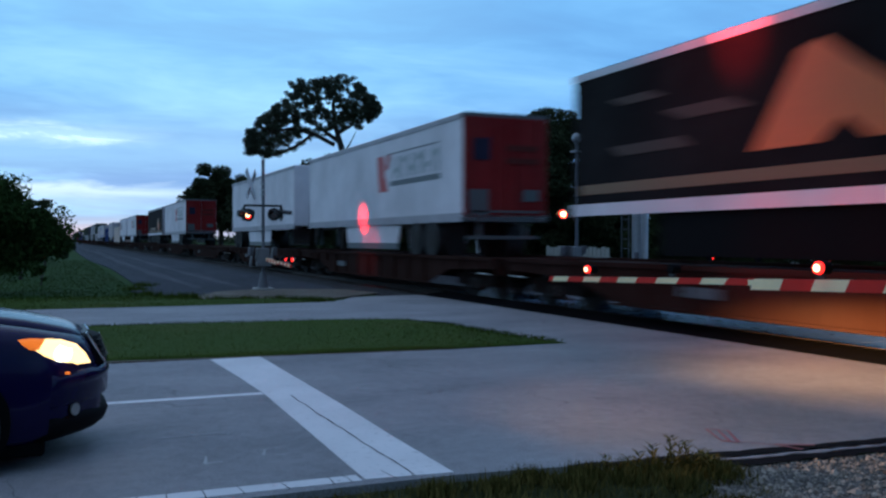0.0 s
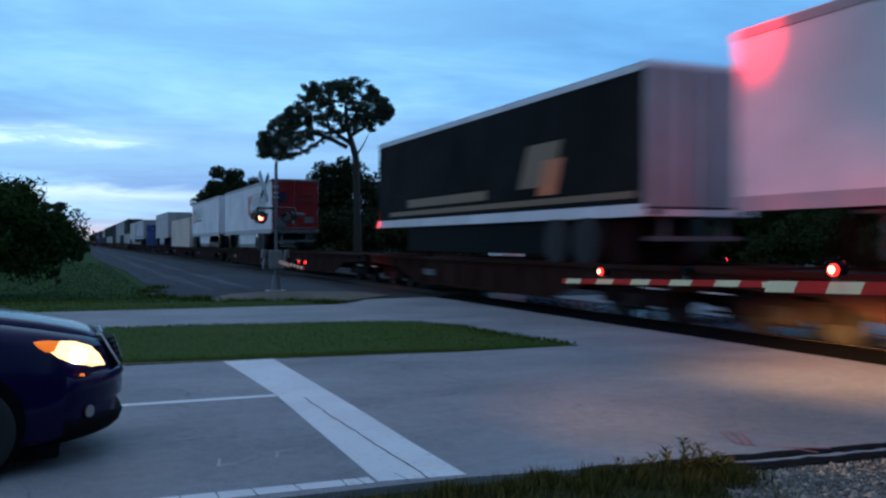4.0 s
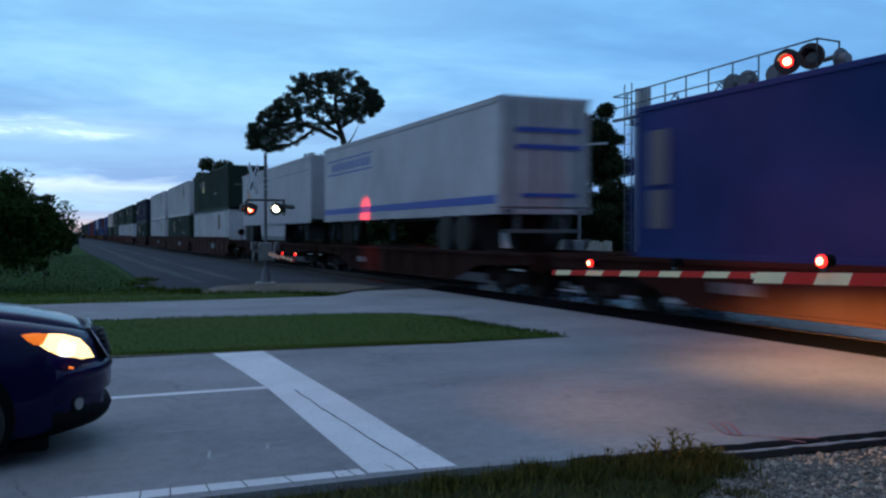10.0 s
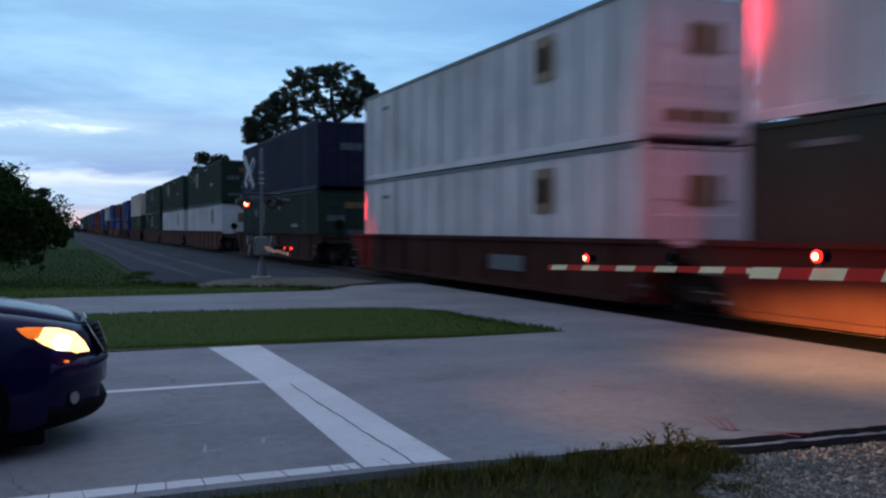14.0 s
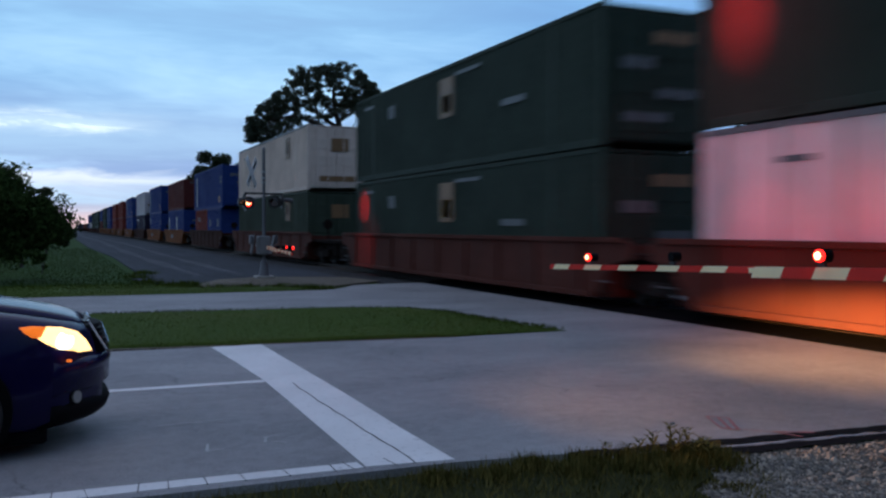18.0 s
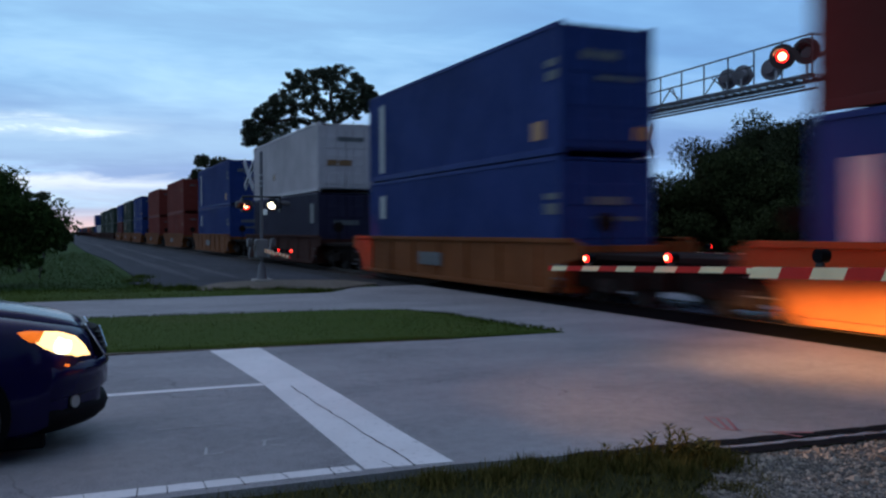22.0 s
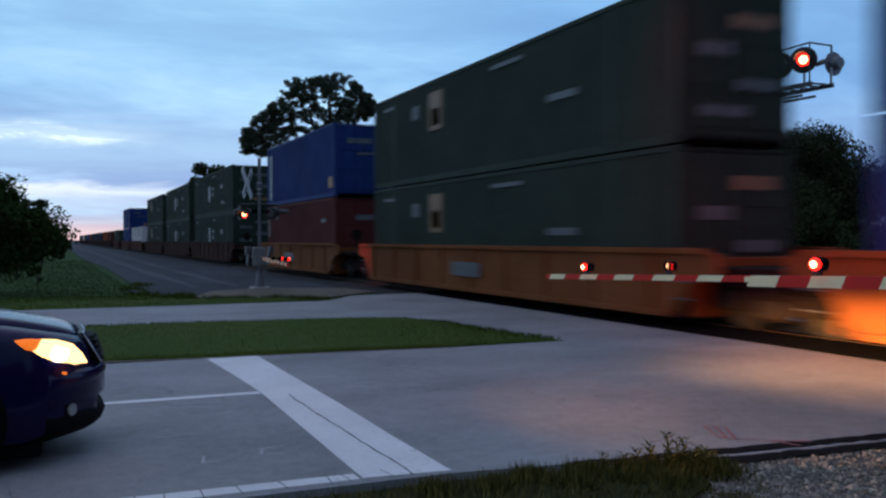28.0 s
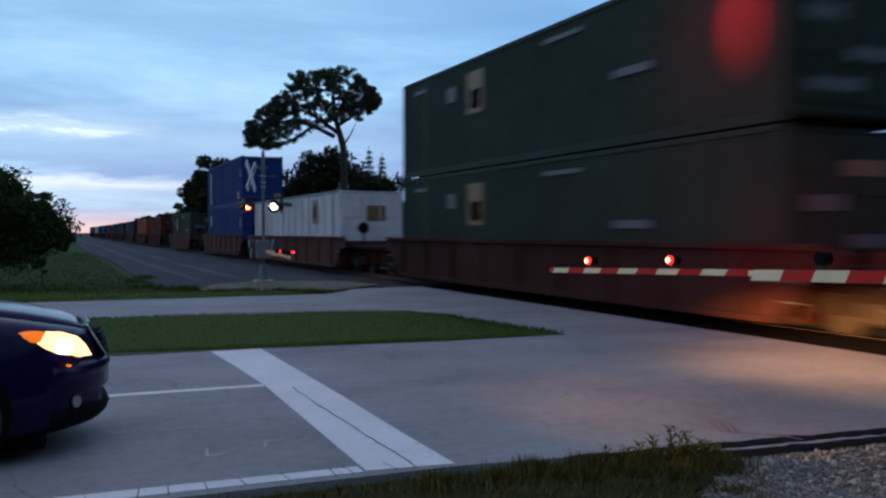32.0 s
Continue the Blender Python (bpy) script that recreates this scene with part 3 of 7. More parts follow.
def cracks():
    rnd = random.Random(4)
    bm = bmesh.new()

    def wander(points, w, z=0.0055):
        prev = None
        for (x, y) in points:
            cur = [bm.verts.new((x - w * rnd.uniform(0.5, 1.3), y, z)), bm.verts.new((x + w * rnd.uniform(0.5, 1.3), y, z))]
            if prev:
                bm.faces.new((prev[0], prev[1], cur[1], cur[0]))
            prev = cur
    pts, x = [], 2.205
    for k in range(46):
        y = 9.08 - k * (9.08 - 5.66) / 45
        x += rnd.uniform(-0.006, 0.0065)
        pts.append((x, y))
    wander(pts, 0.0068)
    ob = new("trim", mesh_of(bm, "trim", "tar"))
    tagged(ob, "dark crack running along the stop line", "crack", kind="structure")
    bm2 = bmesh.new()
    x = -0.6
    while x < 1.8:
        x += rnd.uniform(0.12, 0.3)
        own = bmesh.new()
        w = rnd.uniform(0.0015, 0.0035)
        s = rnd.uniform(-0.03, 0.03)
        own.faces.new([own.verts.new(p) for p in ((x - w, 5.66, 0.0055), (x + w, 5.66, 0.0055), (x + w + s, 5.86, 0.0055), (x - w + s, 5.86, 0.0055))])
        join(bm2, own)
    ob = new("trim", mesh_of(bm2, "trim", "tar"))
    tagged(ob, "short dark cracks across the edge line", "crack", kind="structure")
    # broken pavement edge: a dark seam and a pale strip along the verge
    for name, mat, d0, d1, z, lab in (("kerb_seam", "tar", -0.01, 0.12, 0.006, "dark broken edge of the asphalt"), ("kerb_strip", "old_asphalt", 0.13, 0.18, -0.004, "pale strip of older paving along the verge"),
                                      ("kerb_seam", "tar", 0.185, 0.33, -0.008, "dark gap beside the old paving")):
        bm3 = bmesh.new()
        prev = None
        k = 0
        x = 1.2 if d0 == 0 else 3.3
        while x < 14:
            base = 5.60 - max(0, x - 2.0) * 0.083
            j = rnd.uniform(-0.025, 0.025)
            cur = (bm3.verts.new((x, base - d0 + j, z)), bm3.verts.new((x, base - d1 + j + rnd.uniform(-0.02, 0.02), z - 0.003)))
            if prev:
                bm3.faces.new((prev[0], cur[0], cur[1], prev[1]))
            prev = cur
            x += 0.12
        ob = new("trim", mesh_of(bm3, "trim", mat))
        tagged(ob, lab, "pavement edge", kind="structure")
    # red sprayed survey mark
    bm4 = bmesh.new()
    for a, b, w, z in (((5.04, 6.10), (5.17, 5.98), 0.012, 0.0048), ((5.17, 5.98), (4.94, 5.59), 0.016, 0.0048), ((4.94, 5.59), (4.86, 5.70), 0.020, 0.0048), ((4.86, 5.70), (5.04, 6.10), 0.010, 0.0048),
                       ((5.10, 6.02), (4.90, 5.64), 0.014, 0.0052), ((4.95, 5.62), (5.16, 5.40), 0.009, 0.0048), ((5.14, 5.42), (5.42, 5.28), 0.022, 0.0085), ((5.16, 5.38), (5.22, 5.20), 0.018, 0.0085)):
        a, b = Vector((*a, z)), Vector((*b, z))
        n = Vector((-(b - a).y, (b - a).x, 0)).normalized() * w
        own = bmesh.new()
        own.faces.new([own.verts.new(p) for p in (a - n * 0.8, a + n * 0.7, b + n, b - n)])
        join(bm4, own)
    ob = new("trim", mesh_of(bm4, "trim", "red_spray"))
    tagged(ob, "faded red sprayed mark at the road edge", "paint mark", kind="structure")
    # pale scuffs in the lane
    bm5 = bmesh.new()
    for cx, cy, l, a in ((0.98, 6.65, 0.22, 80), (1.02, 6.55, 0.14, 10), (1.42, 6.72, 0.16, 75), (1.48, 6.82, 0.14, 20), (1.50, 6.62, 0.12, -30), (1.0, 7.55, 0.55, 5), (1.15, 7.5, 0.3, -8), (-0.2, 23.0 - 1.8, 0.9, 1)):
        own = bmesh.new()
        d = Vector((math.cos(radians(a)), math.sin(radians(a)), 0)) * l / 2
        n = Vector((-d.y, d.x, 0)).normalized() * 0.013
        c = Vector((cx, cy, 0.0035))
        own.faces.new([own.verts.new(p) for p in (c - d - n, c + d - n * 0.6, c + d + n * 0.5, c - d + n)])
        join(bm5, own)
    ob = new("trim", mesh_of(bm5, "trim", "scuff"))
    tagged(ob, "pale scuff marks on the asphalt", "scuff", kind="structure")


cracks()


def mound(name, points, height, mat, label, cat, step=0.35):
    """A low grassed island: its outline shrinks as it rises."""
    bm = bmesh.new()
    cx = sum(p[0] for p in points) / len(points)
    cy = sum(p[1] for p in points) / len(points)
    rings = []
    for k, h in ((0.0, -0.2), (0.0, 0.008), (0.25, height * 0.7), (0.6, height)):
        ring = []
        for i, (x, y) in enumerate(points):
            vx, vy = cx - x, cy - y
            n = math.hypot(vx, vy)
            s = min(k, n * 0.8) / n
            ring.append(bm.verts.new((x + vx * s, y + vy * s, h + 0.012 * math.sin(i * 5.3))))
        rings.append(ring)
    n = len(points)
    for a, b in zip(rings, rings[1:]):
        for i in range(n):
            bm.faces.new((a[i], a[(i + 1) % n], b[(i + 1) % n], b[i]))
    bm.faces.new(rings[-1])
    ob = new(name, mesh_of(bm, name, mat))
    tagged(ob, label, cat, kind="structure")


MEDIAN = [(-70, 12.58), (-20, 12.5), (0.6, 12.56), (2.1, 12.36), (3.7, 12.24), (5.3, 12.06), (6.3, 12.1), (7.28, 12.07), (7.14, 13.1), (6.95, 14.4), (6.85, 15.6), (6.4, 16.6), (5.4, 17.0), (4.0, 17.2), (1.9, 17.6), (-20, 17.55), (-70, 17.5)]
mound("median", MEDIAN, 0.05, "turf", "low grassed median, tapering to a point", "grass median")
strip([(-70, 12.575), (-20, 12.495), (0.6, 12.555), (2.1, 12.355), (3.7, 12.235), (5.3, 12.055), (5.3, 11.99), (3.7, 12.17), (2.1, 12.29), (0.6, 12.48), (-20, 12.42), (-70, 12.5)], "trim", "sand", 0.005, "thin line of pale sand along the median", "sand edge")
STRIP = [(-70, 22.5), (-10, 22.5), (3.8, 22.42), (5.2, 22.46), (6.2, 22.72), (5.8, 23.6), (4.7, 24.1), (3.7, 24.2), (2.6, 26.4), (-10, 27), (-70, 27)]
mound("lawn", STRIP, 0.03, "turf", "mown grass strip along the far carriageway", "lawn")
NEAR = [(-6, 5.42), (2.5, 5.40), (3.3, 5.32), (3.8, 5.22), (4.25, 5.10), (4.22, 4.98), (3.95, 4.84), (3.92, 4.66), (3.58, 4.46), (3.54, 4.2), (3.2, 4.0), (3.1, 3.6), (2.7, 3.0), (2.3, 2.4), (-6, 2.0)]
mound("verge", NEAR, 0.0, "verge", "rough grass verge beside the road", "grass verge")
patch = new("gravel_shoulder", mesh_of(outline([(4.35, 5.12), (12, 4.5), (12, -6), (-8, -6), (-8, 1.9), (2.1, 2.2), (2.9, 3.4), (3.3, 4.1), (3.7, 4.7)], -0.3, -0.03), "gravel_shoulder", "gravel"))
tagged(patch, "pale limestone gravel shoulder beside the road", "gravel", kind="structure")


def scatter_blades(name, inside, count, tall, seed, mat, label, wide=0.006, lean=0.5):
    rnd = np.random.RandomState(seed)
    pts = inside(rnd, count)
    n = len(pts)
    h = tall * rnd.uniform(0.45, 1.25, n)
    ang = rnd.uniform(0, 2 * np.pi, n)
    tilt = rnd.uniform(0.05, lean, n)
    wv = np.stack([np.cos(ang), np.sin(ang), np.zeros(n)], 1) * (wide * rnd.uniform(0.6, 1.5, n))[:, None]
    lv = np.stack([-np.sin(ang) * tilt, np.cos(ang) * tilt, np.ones(n)], 1) * h[:, None]
    verts = np.concatenate([pts - wv, pts + wv, pts + lv], 0)
    idx = np.arange(n)
    faces = np.stack([idx, idx + n, idx + 2 * n], 1)
    me = bpy.data.meshes.new(name)
    me.from_pydata(verts.tolist(), [], faces.tolist())
    me.materials.append(M[mat])
    ob = new(name, me)
    return tagged(ob, label, "grass", kind="stuff")


def in_polygon(poly, z):
    px = np.array([p[0] for p in poly])
    py = np.array([p[1] for p in poly])

    def pick(rnd, count, x0=-9.0):
        lo, hi = max(px.min(), x0), px.max()
        x = rnd.uniform(lo, hi, count * 2)
        y = rnd.uniform(py.min(), py.max(), count * 2)
        ins = np.zeros(len(x), bool)
        j = len(px) - 1
        for i in range(len(px)):
            c = ((py[i] > y) != (py[j] > y)) & (x < (px[j] - px[i]) * (y - py[i]) / (py[j] - py[i] + 1e-9) + px[i])
            ins ^= c
            j = i
        x, y = x[ins][:count], y[ins][:count]
        return np.stack([x, y, np.full(len(x), z)], 1)
    return pick


scatter_blades("grass", in_polygon(MEDIAN, 0.02), 42000, 0.055, 1, "blade", "short mown grass on the median", 0.009)
scatter_blades("grass", in_polygon(STRIP, 0.0), 20000, 0.06, 2, "blade", "short mown grass by the far carriageway", 0.012)
scatter_blades("grass", in_polygon(NEAR, 0.0), 34000, 0.055, 3, "weed", "rough dry grass on the verge", 0.0035, 1.3)


def verge_tufts(rnd, count):
    cs = np.array([(2.9, 5.40), (3.3, 5.34), (3.6, 5.30), (3.85, 5.24), (4.05, 5.2), (4.2, 5.18), (3.95, 5.05), (4.15, 5.0), (3.5, 5.1), (3.1, 5.15), (2.6, 5.3), (2.2, 5.35), (3.7, 4.9)])
    k = rnd.randint(0, len(cs), count)
    p = cs[k] + rnd.normal(0, 0.07, (count, 2)) - np.array((0, 0.14))
    return np.concatenate([p, np.zeros((count, 1))], 1)


scatter_blades("grass", verge_tufts, 5200, 0.085, 5, "weed", "taller weedy tufts at the road edge", 0.005, 0.8)


def verge_fringe(rnd, count):
    """Grass creeping out over the gravel beyond the verge."""
    k = rnd.uniform(0, 1, count)
    x = 4.25 - 1.1 * k + rnd.normal(0, 0.14, count)
    y = 5.0 - 1.5 * k + rnd.normal(0, 0.10, count)
    keep = np.sin(x * 9.0) * np.cos(y * 11.0) > -0.2
    return np.stack([x, y, np.full(count, -0.02)], 1)[keep]


scatter_blades("grass", verge_fringe, 1700, 0.045, 15, "weed", "sparse grass creeping over the gravel", 0.004, 1.2)


def lawn_left(rnd, count):
    x = rnd.uniform(-12, 2.3, count)
    y = 26.5 + rnd.uniform(0, 1, count) ** 1.6 * 50
    return np.stack([x, y, np.full(count, -0.05)], 1)


scatter_blades("grass", lawn_left, 30000, 0.035, 6, "blade_shade", "lawn beside the gravel track", 0.018)


def weeds(rnd, count):
    cs = np.array([(3.9, 24.25), (4.6, 24.1), (5.4, 23.9), (6.0, 23.3), (6.3, 22.8), (2.9, 25.9), (2.4, 27.5), (2.3, 30.5), (2.7, 33.0), (3.3, 26.0)])
    k = rnd.randint(0, len(cs), count)
    p = cs[k] + rnd.normal(0, 0.22, (count, 2))
    return np.concatenate([p, np.full((count, 1), -0.02)], 1)


scatter_blades("grass", weeds, 2000, 0.15, 7, "blade", "weeds round the sandy pad and track edge", 0.014, 0.8)


def tall_weed(at, h, seed):
    rnd = random.Random(seed)
    t = thing("weed", pose(*at), "tall green weed standing in the verge", "weed", "verge weeds")
    bm = rod((0, 0, 0), (0.01, 0.01, h), 0.004, 5, 0.002)
    part("stem", bm, "weed", t)
    own = bmesh.new()
    for k in range(16):
        z = h * (0.2 + 0.8 * k / 16)
        a = k * 2.4 + rnd.uniform(-0.3, 0.3)
        l = rnd.uniform(0.04, 0.075)
        d = Vector((math.cos(a), math.sin(a), 0.5)) * l
        n = Vector((-math.sin(a), math.cos(a), 0)) * 0.011
        c = Vector((0.01, 0.01, z))
        own.faces.new([own.verts.new(p) for p in (c, c + d * 0.5 + n, c + d, c + d * 0.5 - n)])
    part("leaves", own, "weed", t)


for k, (x, y, h) in enumerate(((3.98, 5.1, 0.20), (3.92, 5.12, 0.24), (4.03, 5.08, 0.17), (3.78, 5.14, 0.15), (4.12, 5.0, 0.14), (3.86, 5.0, 0.16), (4.0, 4.95, 0.15), (3.70, 5.18, 0.13), (3.95, 5.16, 0.22), (4.06, 5.13, 0.19), (3.88, 5.06, 0.2), (4.15, 5.08, 0.13), (3.6, 5.16, 0.11), (3.83, 5.2, 0.17), (3.45, 5.22, 0.12), (4.08, 4.9, 0.14))):
    tall_weed((x, y, 0), h, k)


def loose_stones():
    rnd = np.random.RandomState(9)
    n = 17000
    x = rnd.uniform(2.2, 9.5, n)
    y = 5.1 - rnd.uniform(0, 1, n) ** 1.3 * 2.6 - np.maximum(0, x - 4) * 0.07
    keep = ~((x < 3.85) & (y > 4.5) & (rnd.uniform(0, 1, n) < 0.8))
    x, y = x[keep], y[keep]
    n = len(x)
    s = rnd.gamma(2.0, 0.0042, n) + 0.004
    octa = np.array([(1, 0, 0), (-1, 0, 0), (0, 1, 0), (0, -1, 0), (0, 0, 0.7), (0, 0, -0.7)], float)
    tri = np.array([(0, 2, 4), (2, 1, 4), (1, 3, 4), (3, 0, 4), (2, 0, 5), (1, 2, 5), (3, 1, 5), (0, 3, 5)])
    ang = rnd.uniform(0, 6.28, n)
    jit = 1 + rnd.uniform(-0.35, 0.35, (n, 6, 3))
    v = octa[None] * jit * s[:, None, None]
    c, sn = np.cos(ang)[:, None], np.sin(ang)[:, None]
    v = np.stack([v[..., 0] * c - v[..., 1] * sn, v[..., 0] * sn + v[..., 1] * c, v[..., 2]], -1)
    v += np.stack([x, y, np.full(n, -0.026)], 1)[:, None, :]
    f = tri[None] + (np.arange(n) * 6)[:, None, None]
    me = bpy.data.meshes.new("gravel_stones")
    me.from_pydata(v.reshape(-1, 3).tolist(), [], f.reshape(-1, 3).tolist())
    me.materials.append(M["stone"])
    tagged(new("gravel_stones", me), "loose limestone chips on the shoulder", "gravel", kind="stuff")


loose_stones()

# ---- trees ----
def leaf_mesh(name, mat, blobs, count, size, seed, needle=False, hollow=0.55):
    """Many small leaf quads spread through the outer part of ellipsoid clumps."""
    rnd = np.random.RandomState(seed)
    b = np.array(blobs, float)
    vol = b[:, 3] * b[:, 4] * b[:, 5]
    k = rnd.choice(len(b), count, p=vol ** 0.75 / (vol ** 0.75).sum())
    d = rnd.normal(0, 1, (count, 3))
    d /= np.linalg.norm(d, axis=1)[:, None]
    r = hollow + (1.06 - hollow) * rnd.uniform(0, 1, count) ** 0.6
    c = b[k, :3] + d * r[:, None] * b[k, 3:6]
    a = rnd.normal(0, 1, (count, 3))
    a /= np.linalg.norm(a, axis=1)[:, None]
    e = np.cross(a, rnd.normal(0, 1, (count, 3)))
    e /= np.linalg.norm(e, axis=1)[:, None]
    s = size * rnd.uniform(0.5, 1.4, count)
    w = 0.42 if not needle else 0.30
    p0, p1, p2, p3 = c - a * s[:, None], c + e * (s * w)[:, None], c + a * s[:, None], c - e * (s * w)[:, None]
    v = np.stack([p0, p1, p2, p3], 1).reshape(-1, 3)
    f = np.arange(count * 4).reshape(-1, 4)
    me = bpy.data.meshes.new(name)
    me.from_pydata(v.tolist(), [], f.tolist())
    me.materials.append(M[mat])
    return me


def limb(points, r0, r1, bm):
    for i in range(len(points) - 1):
        t0, t1 = i / (len(points) - 1), (i + 1) / (len(points) - 1)
        rod(points[i], points[i + 1], r0 + (r1 - r0) * t0, 7, r0 + (r1 - r0) * t1, bm)
    return bm


def clump(blobs, seed, n, spread, r):
    """Break large ellipsoids into many small clumps near their surface, with gaps."""
    rnd = random.Random(seed)
    out = []
    for (x, y, z, a, b, c) in blobs:
        for _ in range(n):
            d = Vector((rnd.gauss(0, 1), rnd.gauss(0, 1), rnd.gauss(0, 1))).normalized()
            k = rnd.uniform(spread, 1.0)
            s = rnd.uniform(0.6, 1.35) * r
            out.append((x + d.x * a * k, y + d.y * b * k, z + d.z * c * k, s, s, s * 0.72))
    return out


def at_bearing(az, dist):
    return dist * math.sin(radians(az)), dist * math.cos(radians(az))


def pine():
    """Tall leaning pine with a flat-topped, lopsided crown and bare limbs below."""
    dist = 78.0
    bx, by = at_bearing(16.6, dist)
    t = thing("pine_tree", pose(bx, by, -0.06, 0, 0, -16.6), "tall dark pine with a lopsided flat-topped crown", "tree")
    # local x runs across the view, z up
    s = dist * math.tan(radians(1.0))
    P = lambda az, el, d=0.0: Vector(((az - 16.6) * s, d, 1.66 + dist * math.tan(radians(el))))
    bm = bmesh.new()
    limb([Vector((0.5, 0, -0.2)), Vector((0.45, 0, 4)), P(16.85, 5.4), P(16.6, 6.3), P(16.35, 7.2), P(16.2, 8.6)], 0.42, 0.14, bm)
    limb([P(16.6, 6.2), P(15.9, 6.7, 0.5), P(15.2, 7.2, 0.6), P(14.9, 8.3, 0.4)], 0.22, 0.08, bm)
    limb([P(16.3, 6.0), P(15.0, 6.6, -0.6), P(13.6, 6.9, -0.9), P(12.2, 6.6, -1)], 0.20, 0.07, bm)
    limb([P(15.0, 6.6, -0.6), P(14.0, 5.9, -0.4), P(12.8, 5.3, -0.3), P(12.0, 5.2, -0.3)], 0.13, 0.05, bm)
    limb([P(16.55, 6.7), P(17.3, 7.2, 0.3), P(18.2, 7.9, 0.6), P(18.7, 8.5, 0.6)], 0.16, 0.05, bm)
    limb([P(16.9, 5.5), P(17.3, 6.1), P(17.7, 6.9)], 0.10, 0.02, bm)
    limb([P(16.35, 7.2), P(16.9, 8.2, 0.6), P(17.3, 9.2, 0.8)], 0.12, 0.04, bm)
    limb([P(16.4, 6.9), P(15.7, 7.9, 0.8), P(15.0, 9.2, 0.9)], 0.12, 0.04, bm)
    limb([P(15.2, 7.2, 0.6), P(14.0, 7.8, 0.8), P(13.0, 8.1, 0.8)], 0.10, 0.03, bm)
    part("trunk", bm, "bark", t)
    # crown: tufts fill the band between its upper and lower edge, with gaps where the sky shows through
    across = (10.9, 11.5, 12.4, 13.1, 13.7, 14.8, 16.2, 17.4, 18.1, 18.6, 19.1)
    upper = (6.4, 7.4, 8.1, 8.8, 9.75, 10.0, 10.25, 10.2, 9.7, 9.1, 8.5)
    lower = (5.5, 5.2, 5.3, 5.5, 5.8, 6.3, 6.9, 7.1, 7.2, 7.8, 8.1)
    holes = ((17.0, 9.35, 0.32), (14.9, 8.35, 0.28), (13.4, 7.2, 0.22), (16.1, 8.5, 0.28), (15.6, 9.3, 0.2), (17.8, 8.75, 0.26), (14.3, 7.5, 0.3), (15.4, 7.6, 0.35))
    rnd = random.Random(3)
    blobs = []
    while len(blobs) < 840:
        az = rnd.uniform(10.9, 19.1)
        hi, lo = np.interp(az, across, upper), np.interp(az, across, lower)
        # denser towards the upper side
        el = lo + (hi - lo) * rnd.uniform(0, 1) ** 0.75
        if any((az - h[0]) ** 2 + (el - h[1]) ** 2 < (h[2] * rnd.uniform(0.7, 1.25)) ** 2 for h in holes):
            continue
        p = P(az, el - 0.12, rnd.uniform(-2.0, 2.0))
        r = rnd.uniform(0.17, 0.38)
        blobs.append((p.x, p.y, p.z, r * 1.15, r, r * 0.72))
    for az, el in ((17.2, 7.7), (17.8, 7.35), (18.0, 7.4), (16.8, 7.9), (17.5, 7.5), (15.2, 6.9), (15.5, 6.85), (14.9, 6.8)):
        p = P(az, el, rnd.uniform(-0.6, 0.6))
        blobs.append((p.x, p.y, p.z, 0.28, 0.28, 0.17))
    part("crown", leaf_mesh("crown", "leaf_pine", blobs, 72000, 0.105, 5, True, 0.1), None, t, "tufted dark needles")


pine()


def broadleaf(name, az, dist, height, halfwidth, mat, label, seed, low=0.15, leaves=14000, size=0.2, trunk=0.25, lumps=(), n=26):
    """A broad tree or thicket: lumps are (offset across, height share, size share)."""
    bx, by = at_bearing(az, dist)
    t = thing(name, pose(bx, by, -0.06, 0, 0, -az), label, "tree")
    rnd = random.Random(seed)
    blobs = []
    for ox, hz, sx, sz in lumps:
        blobs.append((ox * halfwidth, rnd.uniform(-0.25, 0.25) * halfwidth, hz * height, sx * halfwidth, sx * halfwidth * 0.8, sz * height))
    bm = bmesh.new()
    limb([Vector((0, 0, -0.2)), Vector((0.05, 0, height * 0.25)), Vector((0.1, 0.1, height * 0.5))], trunk, trunk * 0.6, bm)
    for (x, y, z, a, b, c) in blobs:
        limb([Vector((0.05, 0, height * 0.22)), Vector((x * 0.5, y * 0.5, (z + height * 0.25) * 0.5)), Vector((x, y, z))], trunk * 0.5, 0.03, bm)
    part("trunk", bm, "bark", t)
    small = clump(blobs, seed, n, low * 0.5, halfwidth * 0.20)
    part("crown", leaf_mesh("crown", mat, small, leaves, size, seed + 1, False, 0.2), None, t)
    return t


# small citrus-like tree on the lawn and its neighbour
broadleaf("garden_tree", -4.3, 30.4, 3.85, 2.4, "leaf", "bushy dark green garden tree on the lawn", 11, 0.3, 46000, 0.075, 0.10,
          ((-0.2, 0.56, 0.9, 0.34), (0.45, 0.55, 0.62, 0.30), (0.1, 0.74, 0.55, 0.22), (-0.7, 0.66, 0.5, 0.26), (0.75, 0.46, 0.38, 0.20), (0.3, 0.36, 0.6, 0.16), (-0.5, 0.34, 0.7, 0.2)), 60)
broadleaf("garden_tree", -2.0, 41.0, 3.75, 1.3, "leaf_dark", "dark rounded garden tree beside the track", 12, 0.2, 9000, 0.09, 0.08,
          ((0.0, 0.55, 0.9, 0.36), (0.45, 0.68, 0.5, 0.24), (0.65, 0.40, 0.4, 0.2)), 26)
broadleaf("garden_tree", -0.7, 62, 2.9, 1.5, "leaf_dark", "low dark bush where the lawn meets the track", 14, 0.2, 9000, 0.11, 0.08,
          ((0, 0.5, 0.9, 0.36), (0.5, 0.45, 0.5, 0.3), (-0.6, 0.6, 0.5, 0.3)), 26)
